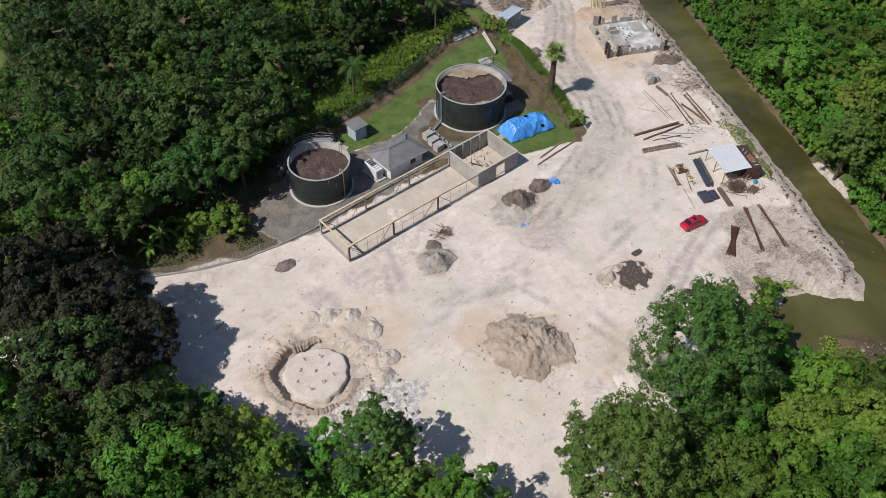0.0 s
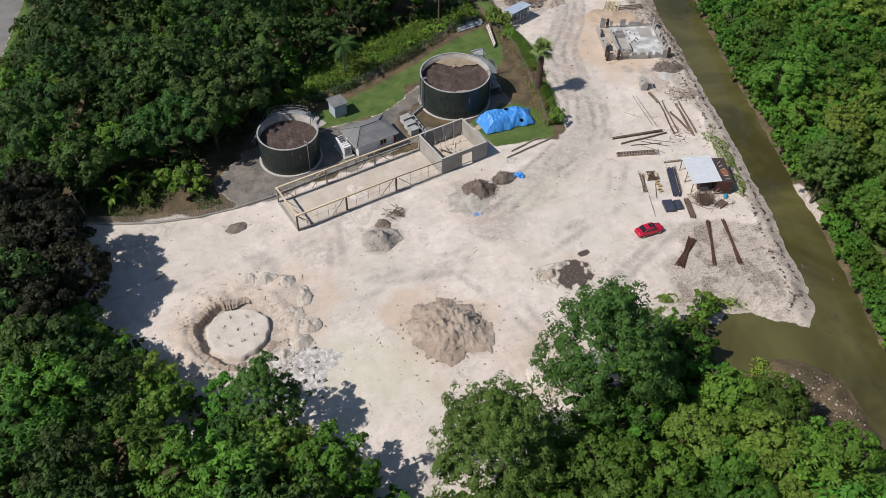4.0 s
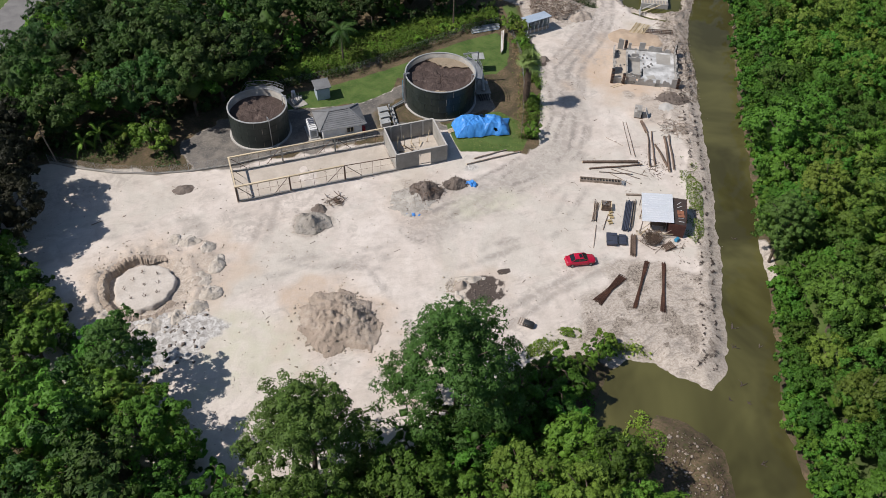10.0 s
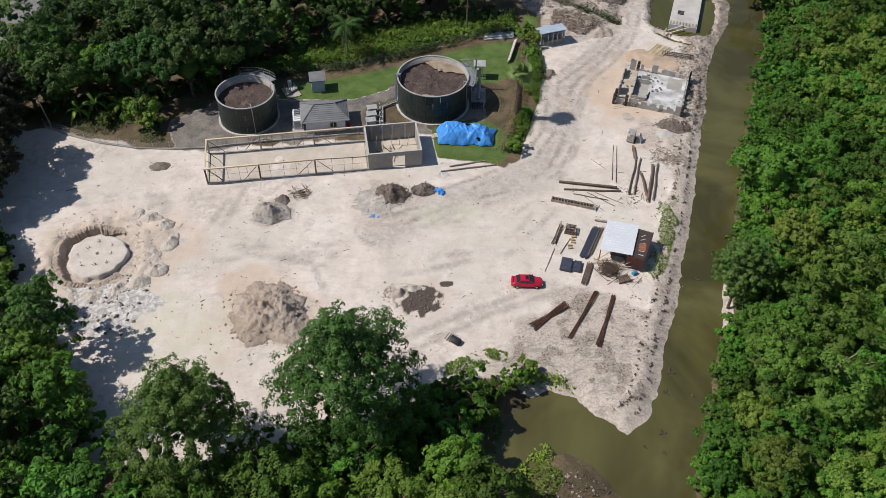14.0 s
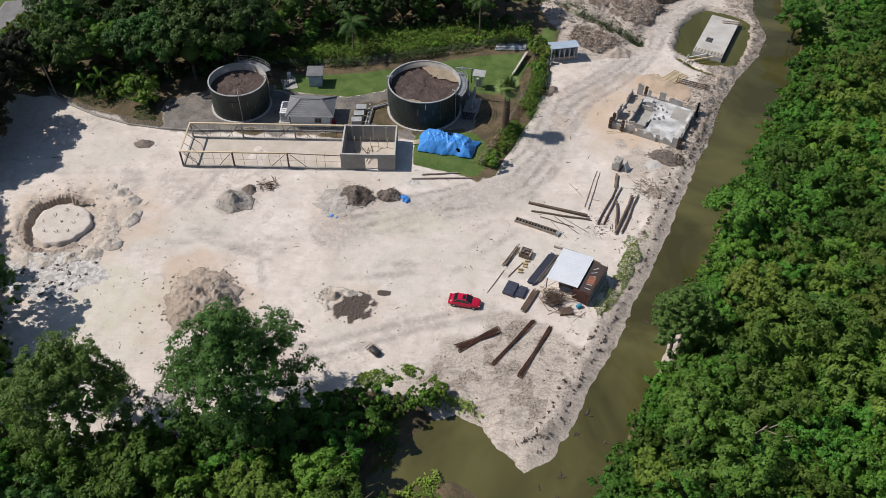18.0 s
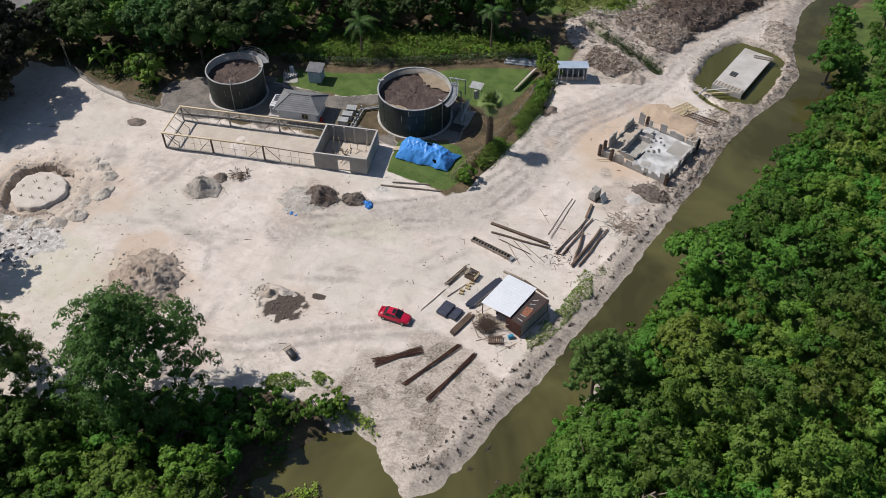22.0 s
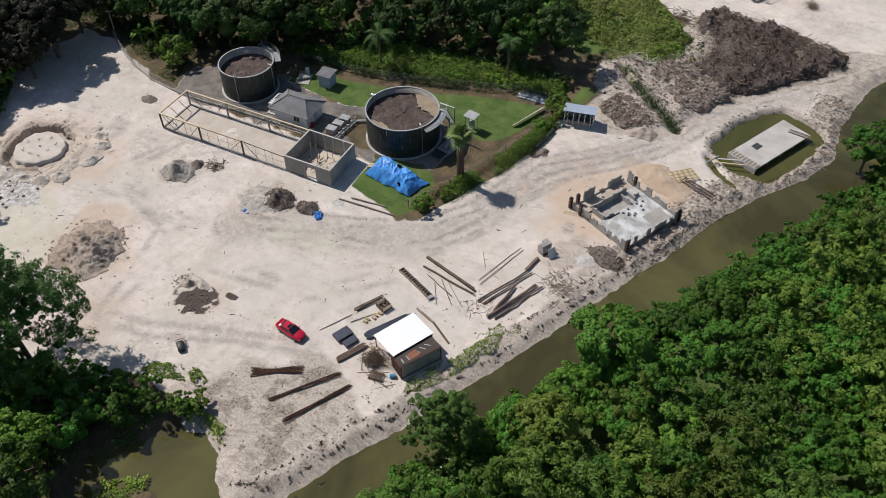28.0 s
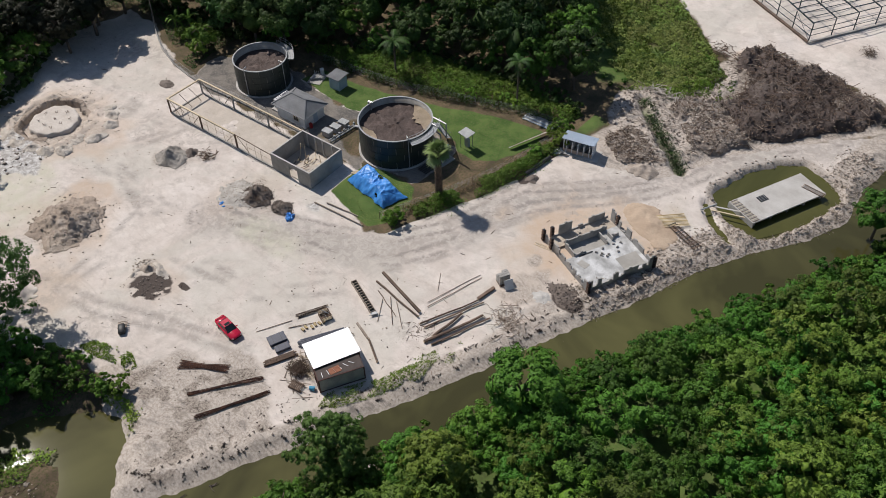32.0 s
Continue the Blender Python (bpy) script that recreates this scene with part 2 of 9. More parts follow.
    l.new(bump(nt, rel, 0.32, 0.2), p.inputs["Normal"])
    return mat


def water_material(name, deep, shallow):
    mat = bpy.data.materials.new(name)
    n, l = nodes_of(mat)
    nt, p = mat.node_tree, n["Principled BSDF"]
    l.new(blend(nt, ramp(nt, noise_node(nt, 0.05, 4, 0.6, 0.8), 0.4, 0.62), deep, shallow), p.inputs["Base Color"])
    p.inputs["Roughness"].default_value = 0.03
    p.inputs["Specular IOR Level"].default_value = 0.35
    l.new(bump(nt, noise_node(nt, 1.6, 3, 0.5), 0.02, 0.03), p.inputs["Normal"])
    return mat


GROUND = ground_material()
WATER = water_material("murky_water", (0.048, 0.045, 0.017), (0.100, 0.095, 0.036))
WATER_POND = water_material("pond_water", (0.060, 0.061, 0.017), (0.088, 0.086, 0.026))
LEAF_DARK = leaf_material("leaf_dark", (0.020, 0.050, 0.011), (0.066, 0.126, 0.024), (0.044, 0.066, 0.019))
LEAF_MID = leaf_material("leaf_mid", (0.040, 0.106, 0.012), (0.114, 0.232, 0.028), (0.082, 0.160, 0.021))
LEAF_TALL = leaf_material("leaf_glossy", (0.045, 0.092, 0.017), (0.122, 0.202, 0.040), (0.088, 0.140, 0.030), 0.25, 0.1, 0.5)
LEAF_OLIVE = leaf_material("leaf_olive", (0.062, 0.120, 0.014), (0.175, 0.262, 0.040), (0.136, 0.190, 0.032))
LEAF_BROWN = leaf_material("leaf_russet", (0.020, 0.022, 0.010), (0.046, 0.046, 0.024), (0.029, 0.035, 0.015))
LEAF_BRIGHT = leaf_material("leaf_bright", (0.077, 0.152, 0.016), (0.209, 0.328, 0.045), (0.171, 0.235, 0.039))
LEAF_GRASS = leaf_material("tall_grass", (0.240, 0.340, 0.070), (0.40, 0.48, 0.130), (0.36, 0.37, 0.130), 0.35, 0.2)
DRY_STALK = leaf_material("dry_stalk", (0.14, 0.10, 0.055), (0.27, 0.20, 0.11), (0.20, 0.14, 0.08), 0.1)
SHAG = surface("shaggy_trunk", (0.125, 0.088, 0.062), (0.07, 0.048, 0.036), 2.5, 0.95, grain=8, relief=0.9, dist=0.08)
BARK = surface("bark", (0.17, 0.13, 0.10), (0.09, 0.07, 0.055), 1.5, 0.95, grain=9, relief=0.7, dist=0.05)
DRY_WOOD = surface("dry_wood", (0.36, 0.30, 0.25), (0.22, 0.175, 0.14), 1.2, 0.9, grain=12, per_object=0.2)
BLEACHED = surface("bleached_wood", (0.56, 0.52, 0.475), (0.40, 0.36, 0.32), 1.2, 0.9, grain=10)
OLD_TIMBER = surface("old_timber", (0.185, 0.128, 0.096), (0.10, 0.070, 0.053), 0.9, 0.9, grain=10, per_object=0.25)
NEW_TIMBER = surface("pale_timber", (0.64, 0.54, 0.385), (0.54, 0.44, 0.30), 0.8, 0.8, grain=12, per_object=0.12)
RUST = surface("rusty_steel", (0.125, 0.062, 0.042), (0.075, 0.038, 0.028), 2.0, 0.85, 0.2, grain=15, stain=(0.22, 0.10, 0.06))
CONCRETE = surface("weathered_concrete", (0.40, 0.385, 0.355), (0.31, 0.295, 0.27), 0.5, 0.9, grain=7, stain=(0.20, 0.19, 0.17), stain_amount=0.45)
CONCRETE_LIGHT = surface("pale_concrete", (0.52, 0.505, 0.48), (0.42, 0.40, 0.375), 0.35, 0.9, grain=6, stain=(0.28, 0.26, 0.23), stain_amount=0.5)
DUSTY = surface("dusty_floor", (0.56, 0.50, 0.435), (0.46, 0.405, 0.345), 0.4, 0.95, grain=5, stain=(0.36, 0.31, 0.26), stain_amount=0.5)
BLOCK = surface("grey_block", (0.43, 0.41, 0.385), (0.33, 0.315, 0.295), 0.8, 0.95, grain=8, stain=(0.17, 0.165, 0.16), stain_amount=0.4)
TANK_GREEN = surface("tank_enamel", (0.030, 0.040, 0.036), (0.020, 0.028, 0.026), 0.4, 0.38, 0.0, grain=5, relief=0.05, stain=(0.055, 0.062, 0.055), stain_amount=0.35)
TANK_LINER = surface("tank_liner", (0.40, 0.385, 0.355), (0.28, 0.26, 0.235), 0.5, 0.7, grain=5, stain=(0.16, 0.13, 0.10))
SLUDGE = surface("sludge", (0.092, 0.064, 0.055), (0.056, 0.038, 0.033), 0.7, 0.75, grain=2.2, relief=0.9, dist=0.25, stain=(0.16, 0.12, 0.105), stain_amount=0.6)
FOAM = surface("dry_foam", (0.62, 0.51, 0.38), (0.52, 0.42, 0.31), 0.8, 0.9, grain=6)
GALV = surface("galvanised_steel", (0.46, 0.47, 0.48), (0.36, 0.37, 0.38), 0.8, 0.45, 0.6, grain=12, relief=0.05)
PIPE_GREY = surface("grey_pipe", (0.42, 0.43, 0.43), (0.30, 0.31, 0.31), 1.0, 0.5, grain=10, relief=0.05)
ROOF_GREY = surface("grey_roof", (0.215, 0.220, 0.228), (0.155, 0.160, 0.168), 0.6, 0.8, grain=9, stain=(0.10, 0.10, 0.10), stain_amount=0.35)
ROOF_BLUE = surface("pale_blue_sheet", (0.56, 0.64, 0.74), (0.46, 0.55, 0.66), 0.6, 0.33, 0.35, grain=6, relief=0.06, spec=0.6)
ROOF_WHITE = surface("pale_sheet_roof", (0.60, 0.66, 0.74), (0.54, 0.60, 0.69), 0.6, 0.34, 0.30, grain=6, relief=0.05, spec=0.7)
WHITE_WALL = surface("white_wall", (0.74, 0.75, 0.76), (0.62, 0.63, 0.64), 0.8, 0.85, grain=8, stain=(0.36, 0.34, 0.31), stain_amount=0.4)
BLUE_WALL = surface("pale_blue_wall", (0.44, 0.52, 0.60), (0.36, 0.44, 0.52), 0.8, 0.8, grain=8)
TARP_BLUE = surface("blue_tarpaulin", (0.045, 0.235, 0.66), (0.075, 0.31, 0.76), 1.3, 0.42, grain=6, relief=0.25, dist=0.05, spec=0.5)
RED_PAINT = surface("red_car_paint", (0.52, 0.010, 0.045), (0.45, 0.008, 0.036), 0.8, 0.22, 0.0, grain=9, relief=0.0, spec=0.6)
GLASS_DARK = surface("car_glass", (0.012, 0.015, 0.018), (0.016, 0.02, 0.022), 1.0, 0.08, grain=5, relief=0.0, spec=0.6)
TYRE = surface("tyre_rubber", (0.018, 0.018, 0.018), None, 2.0, 0.9)
BLACK_PLASTIC = surface("black_plastic", (0.022, 0.023, 0.025), (0.035, 0.036, 0.038), 1.0, 0.5, grain=8)
NAVY_SHEET = surface("navy_sheeting", (0.040, 0.046, 0.072), (0.062, 0.069, 0.098), 1.4, 0.4, grain=5, relief=0.3, dist=0.05)
CONTAINER_RED = surface("oxide_red_panel", (0.105, 0.040, 0.032), (0.075, 0.032, 0.027), 0.7, 0.7, grain=8, stain=(0.16, 0.075, 0.05), stain_amount=0.5)
CONTAINER_TOP = surface("rusted_dark_panel", (0.045, 0.035, 0.033), (0.070, 0.050, 0.043), 0.5, 0.7, grain=8, stain=(0.02, 0.019, 0.02), stain_amount=0.5)
STEEL_GREEN = surface("dark_primed_steel", (0.055, 0.075, 0.085), (0.04, 0.055, 0.062), 0.8, 0.55, 0.1, grain=8)
SAND_HEAP = surface("sand_heap", (0.55, 0.485, 0.41), (0.44, 0.37, 0.295), 0.35, 0.95, grain=3.5, relief=0.8, dist=0.2, stain=(0.33, 0.28, 0.235), stain_amount=0.5)
TAN_SAND = surface("tan_sand", (0.50, 0.39, 0.29), (0.42, 0.32, 0.235), 0.4, 0.95, grain=3.5, relief=0.5, dist=0.12, stain=(0.34, 0.25, 0.18), stain_amount=0.4)
HEAP_TAN = surface("excavated_tan", (0.425, 0.350, 0.285), (0.325, 0.262, 0.212), 0.3, 0.95, grain=3.2, relief=0.9, dist=0.22, stain=(0.50, 0.44, 0.38), stain_amount=0.6)
PALE_GRAVEL = surface("pale_gravel", (0.47, 0.44, 0.40), (0.36, 0.335, 0.30), 0.9, 0.95, grain=5, relief=0.8, dist=0.1, stain=(0.58, 0.54, 0.49), stain_amount=0.6)
PALE_HEAP = surface("pale_spoil", (0.60, 0.55, 0.495), (0.48, 0.425, 0.365), 0.8, 0.95, grain=3.0, relief=0.9, dist=0.25, stain=(0.33, 0.285, 0.24), stain_amount=0.55)
PALE_SAND = surface("pale_sand", (0.62, 0.57, 0.52), (0.53, 0.475, 0.42), 0.5, 0.95, grain=3.0, relief=0.5, dist=0.1, stain=(0.42, 0.37, 0.32), stain_amount=0.4)
GREY_HEAP = surface("gravel_heap", (0.38, 0.352, 0.318), (0.28, 0.256, 0.228), 0.6, 0.95, grain=4.5, relief=0.8, dist=0.15, stain=(0.16, 0.14, 0.12))
PALM_LEAF = surface("palm_leaf", (0.20, 0.265, 0.085), (0.135, 0.20, 0.050), 1.2, 0.6, grain=4, relief=0.1)
DARK_HEAP = surface("dark_soil_heap", (0.21, 0.175, 0.152), (0.14, 0.112, 0.096), 0.6, 0.95, grain=4.0, relief=0.8, dist=0.15)
BANK_EARTH = surface("bank_earth", (0.44, 0.378, 0.322), (0.32, 0.27, 0.228), 0.8, 0.95, grain=4, relief=0.8, dist=0.1)
MULCH = surface("root_mulch", (0.125, 0.098, 0.087), (0.062, 0.047, 0.042), 0.3, 0.95, grain=2.4, relief=0.9, dist=0.3, stain=(0.20, 0.165, 0.145), stain_amount=0.6)
ROOTY = surface("root_soil", (0.295, 0.252, 0.218), (0.185, 0.152, 0.13), 0.5, 0.95, grain=2.6, relief=0.9, dist=0.25, stain=(0.45, 0.40, 0.35), stain_amount=0.7)
ROCK = surface("coral_rock", (0.52, 0.455, 0.375), (0.42, 0.36, 0.29), 1.2, 0.95, grain=5, relief=0.7, dist=0.08, per_object=0.15)
YELLOW_TIMBER = surface("yellow_formwork", (0.46, 0.36, 0.19), (0.36, 0.275, 0.15), 0.9, 0.8, grain=8)
PAINT_RED = surface("red_drum_paint", (0.45, 0.03, 0.03), None, 2, 0.5)
PAINT_BLUE = surface("blue_drum_paint", (0.05, 0.30, 0.50), None, 2, 0.5)
WHITE_SHEET = surface("white_sheet", (0.74, 0.75, 0.76), (0.64, 0.65, 0.66), 1.0, 0.5, grain=6)
PLASTER = surface("lime_plaster", (0.66, 0.665, 0.67), (0.33, 0.33, 0.325), 0.62, 0.9, grain=5, stain=(0.22, 0.22, 0.21), stain_amount=0.6)


# ---- mesh helpers ----
def mesh_from(name, verts, faces, mat, smooth=False):
    me = bpy.data.meshes.new(name)
    me.from_pydata(verts, [], faces)
    me.materials.append(mat)
    if smooth:
        me.polygons.foreach_set("use_smooth", [True] * len(me.polygons))
    me.update()
    return me


def mesh_np(name, verts, quads, mat, smooth=False):
    me = bpy.data.meshes.new(name)
    k = quads.shape[1]
    me.vertices.add(len(verts)), me.loops.add(quads.size), me.polygons.add(len(quads))
    me.vertices.foreach_set("co", np.ascontiguousarray(verts, dtype=np.float32).ravel())
    me.loops.foreach_set("vertex_index", np.ascontiguousarray(quads, dtype=np.int32).ravel())
    me.polygons.foreach_set("loop_start", np.arange(0, quads.size, k, dtype=np.int32))
    me.polygons.foreach_set("loop_total", np.full(len(quads), k, dtype=np.int32))
    if smooth:
        me.polygons.foreach_set("use_smooth", np.ones(len(quads), dtype=bool))
    me.materials.append(mat)
    me.update(calc_edges=True)
    return me


def part(name, bm, mat, parent, label="", smooth=False):
    """Links a bmesh, or a mesh, as one object under a thing."""
    if isinstance(bm, bpy.types.Mesh):
        me = bm
    else:
        me = bpy.data.meshes.new(name)
        bmesh.ops.recalc_face_normals(bm, faces=bm.faces)
        bm.to_mesh(me)
        bm.free()
        me.materials.append(mat)
        if smooth:
            me.polygons.foreach_set("use_smooth", [True] * len(me.polygons))
    ob = new(name, me)
    if parent is not None:
        ob.parent = parent
    return tagged(ob, label)


def thing(name, label, category, group="", kind="", at=(0, 0, 0), rz=0.0):
    ob = new(name)
    ob.matrix_world = pose(*at, 0, 0, rz)
    return tagged(ob, label, category, group, kind)


def box(bm, x, y, z, sx, sy, sz, rz=0.0, rx=0.0, ry=0.0, bevel=0.0):
    """A box with its centre at x, y, z."""
    r = bmesh.ops.create_cube(bm, size=1, matrix=pose(x, y, z, rx, ry, rz) @ Matrix.Diagonal((sx, sy, sz, 1)))
    if bevel:
        edges = {e for v in r["verts"] for e in v.link_edges}
        bmesh.ops.bevel(bm, geom=list(edges), offset=bevel, segments=1, affect="EDGES")
    return bm


def rod(bm, a, b, r, sides=6, r2=None):
    a, b = Vector(a), Vector(b)
    d = b - a
    m = Matrix.Translation((a + b) / 2) @ d.to_track_quat("Z", "Y").to_matrix().to_4x4()
    bmesh.ops.create_cone(bm, cap_ends=True, segments=sides, radius1=r, radius2=r if r2 is None else r2, depth=max(d.length, 1e-4), matrix=m)
    return bm


def beam(bm, a, b, w, h):
    """A squared bar from a to b."""
    a, b = Vector(a), Vector(b)
    d = b - a
    x = d.normalized()
    y = Vector((-x.y, x.x, 0))
    y = y.normalized() if y.length > 1e-4 else Vector((0, 1, 0))
    m = Matrix((x * d.length, y * w, x.cross(y) * h)).transposed().to_4x4()
    m.translation = (a + b) / 2
    bmesh.ops.create_cube(bm, size=1, matrix=m)
    return bm


def prism(bm, poly, z0, z1):
    lo = [bm.verts.new((x, y, z0)) for x, y in poly]
    hi = [bm.verts.new((x, y, z1)) for x, y in poly]
    bm.faces.new(lo), bm.faces.new(hi)
    for k in range(len(poly)):
        j = (k + 1) % len(poly)
        bm.faces.new((lo[k], lo[j], hi[j], hi[k]))
    return bm


def BM():
    return bmesh.new()


def inside(P, poly):
    """Signed distance of the points P to a polygon, positive inside."""
    q = np.array(poly, float)
    d = np.full(len(P), 1e9)
    ins = np.zeros(len(P), bool)
    for a, b in zip(q, np.roll(q, -1, 0)):
        e, w = b - a, P - a
        t = np.clip((w @ e) / max(e @ e, 1e-9), 0, 1)
        d = np.minimum(d, np.hypot(*(w - t[:, None] * e).T))
        c = (a[1] > P[:, 1]) != (b[1] > P[:, 1])
        with np.errstate(divide="ignore", invalid="ignore"):
            ins ^= c & (P[:, 0] < (b[0] - a[0]) * (P[:, 1] - a[1]) / (b[1] - a[1]) + a[0])
    return np.where(ins, d, -d)


def along(P, line):
    """Distance of the points P to a polyline."""
    q = np.array(line, float)
    d = np.full(len(P), 1e9)
    for a, b in zip(q[:-1], q[1:]):
        e, w = b - a, P - a
        t = np.clip((w @ e) / max(e @ e, 1e-9), 0, 1)
        d = np.minimum(d, np.hypot(*(w - t[:, None] * e).T))
    return d


def step(x, lo, hi):
    t = np.clip((x - lo) / (hi - lo), 0, 1)
    return t * t * (3 - 2 * t)


def wave_noise(P, scale, seed, octaves=4):
    """Smooth value noise on the plane, about -1 to 1."""
    out, amp, tot = np.zeros(len(P)), 1.0, 0.0
    rng = np.random.RandomState(seed)
    for o in range(octaves):
        tab = rng.rand(64, 64) * 2 - 1
        q = P * scale * 2 ** o + rng.rand(2) * 50
        i = np.floor(q).astype(int)
        f = q - i
        f = f * f * (3 - 2 * f)
        a, b = tab[i[:, 0] % 64, i[:, 1] % 64], tab[(i[:, 0] + 1) % 64, i[:, 1] % 64]
        c, d = tab[i[:, 0] % 64, (i[:, 1] + 1) % 64], tab[(i[:, 0] + 1) % 64, (i[:, 1] + 1) % 64]
        out += amp * ((a * (1 - f[:, 0]) + b * f[:, 0]) * (1 - f[:, 1]) + (c * (1 - f[:, 0]) + d * f[:, 0]) * f[:, 1])
        tot += amp
        amp *= 0.5
    return out / tot * 1.6

# ---- plan of the place ----
WEST_BANK = [(150, 128), (118, 92), (104, 70), (102.5, 62), (101.5, 54), (102.2, 46), (99.4, 39), (92.7, 29), (89.4, 22.5), (86.3, 13.5), (82.1, 4.5), (78.5, -4.5), (75.1, -12.7),
             (72.2, -19.3), (69.3, -25.3), (66.3, -32.3), (62.7, -38.9), (60.2, -44.5), (57.2, -50), (54.2, -51.7)]
INLET = [(51.3, -48.9), (49, -45.8), (45.8, -44.2), (42.8, -45.2), (39.6, -48.6), (36.5, -51.5), (35, -54), (37, -58), (40.5, -59.5), (41.4, -56.4), (43.1, -54.4), (45.5, -53.5), (47.9, -55), (50, -57.6), (51, -60.5), (50, -64), (48.5, -68), (48.5, -73), (46, -90), (40, -125), (30, -160)]
EAST_BANK = [(46, -160), (54, -125), (57, -90), (58, -70), (60.5, -58.5), (64, -52), (68, -44), (71.8, -36.5), (73.6, -31), (75.8, -27), (79.8, -18.6), (84.5, -8.5), (90, 4), (96, 15.5), (103.3, 29.5), (107.5, 40), (109.5, 48),
             (108, 58), (110, 68), (124, 88), (158, 122)]
CANAL = WEST_BANK + INLET + EAST_BANK
POND = [(84.4, 39.5), (86.2, 47), (89.6, 52), (92.3, 54), (97, 52.2), (99.4, 49.6), (97.2, 42), (95.2, 37.2), (92.8, 34.2), (88.2, 35.6), (86, 37.3)]
DITCH = [(62.5, 53.2), (66.2, 49.6), (70.5, 45.6), (74.5, 42.4), (77.3, 40.3)]
SMALL_DITCH = [(84.0, 36.2), (86.5, 33.3), (90.8, 30.6)]
YARD = [(-37, -9), (-39, 0), (-36.5, 7), (-36, 16), (-28, 16), (-18, 10.7), (-7, 8.2), (2, 8.2), (36, 8.2), (36.6, 1.6), (47, -0.9), (50.6, 5), (52.9, 11), (55.4, 18), (57.8, 25), (58.4, 32.2), (66, 33.5), (75, 36),
        (82, 49), (88, 57.5), (99, 69), (112, 84), (103, 62), (103.5, 46), (101, 39), (95, 29), (92, 22), (84.5, 4), (80.5, -5), (74, -19), (71, -25), (68, -32), (64.5, -39), (62, -44.5), (58.5, -50.8), (54, -53.5), (51, -50.5), (48.5, -47), (44.5, -45.5), (42.5, -44.6), (38, -42.6), (33, -42.4), (26, -47), (10, -51), (-2, -54), (-12, -48), (-24, -34), (-32, -20)]
LAWN = [(10.5, 20.6), (18.8, 19.4), (24, 19.6), (29.5, 21.5), (31.5, 25.2), (38, 24.6), (44, 23.6), (46.5, 21.5), (49.5, 21.5), (52.8, 24), (55, 31), (54.4, 35.4), (48, 34.2), (36, 30), (26, 26.8), (17, 25.6), (11.5, 25)]
SOUTH_LAWN = [(36.4, 9.6), (36.6, 1.9), (46.8, -0.6), (48.6, 2.2), (49, 6), (46.5, 10.6), (40, 10.8)]
DEBRIS = [(60, 46.5), (57.6, 54), (60, 57.5), (67, 58.5), (69, 76), (76, 82.7), (97, 78), (99.5, 72), (88.5, 61.8), (80.5, 49.5), (77.4, 42), (73, 37.6), (67, 36.4), (66.2, 40)]
MULCH_HEAP = [(73.5, 60), (75.3, 66), (74.5, 70.5), (70.4, 73.6), (69.6, 79.6), (73, 82.4), (77, 80.4), (87, 79.6), (97.8, 76), (98.5, 72), (93, 64.6), (87.5, 57.5), (82.5, 53.4), (78.5, 55.5)]
MEADOW = [(25, 92), (34, 75), (44, 63), (51, 55), (54, 49.5), (58, 52.5), (64, 57.5), (69, 61), (71.5, 68), (63.5, 77), (51, 88), (34, 110)]
NORTH_SAND = [(51, 88), (64, 77), (70, 75), (76, 82), (97, 78), (112, 84), (122, 104), (150, 160), (40, 160), (34, 112)]
DIRT_STRIP = [(8, 26), (26, 28.4), (37, 31.8), (48, 35.8), (56, 37)]
FENCE_LINE = [(48.3, 1.5), (51.5, 9), (54.4, 16.5), (57, 25), (57.8, 32)]
COMPOUND = [(-2, 8.6), (36, 8.6), (36, 12), (46, 12), (46, 22), (38, 24), (30, 21.5), (24, 19.6), (12, 20.6), (-1, 22), (-7, 15), (-6, 9)]
ROAD = [(-95, -60), (-70, -10), (-58, 14), (-46.3, 42), (-37.5, 63), (-18, 112), (10, 180)]
TRAIL = [(26, -13.6), (35.6, -9.4), (44, -6.6), (48.8, -4.7), (53.1, -2), (57.6, 5.8), (59.5, 12.7), (61.6, 20), (68, 25.9), (74.9, 33.5), (79.3, 44.1), (86, 54), (95, 63), (108, 78)]
SIDE_TRAILS = ([(26.4, -14.1), (35.7, -12.4), (46.9, -11), (54.7, -4.8), (59.5, 4), (62.1, 12.6), (65.3, 20.5)], [(-4, -14), (3.1, -16.5), (15.6, -17.2), (22.6, -17.5), (26.4, -14.1)],
               [(-25, -2), (-6, -4), (4.7, -3), (1.5, -11), (7.7, -16.3), (17.3, -19.1), (30, -22), (44, -20), (52, -12)], [(17, -19), (20, -28), (21, -37), (28, -36), (40, -31), (50, -28)])
WEST_PATH = [(-56, 24), (-50, 18), (-45.5, 13), (-40, 4), (-36.5, 0), (-31, -2.5)]
DISC = (-15.0, -15.1)


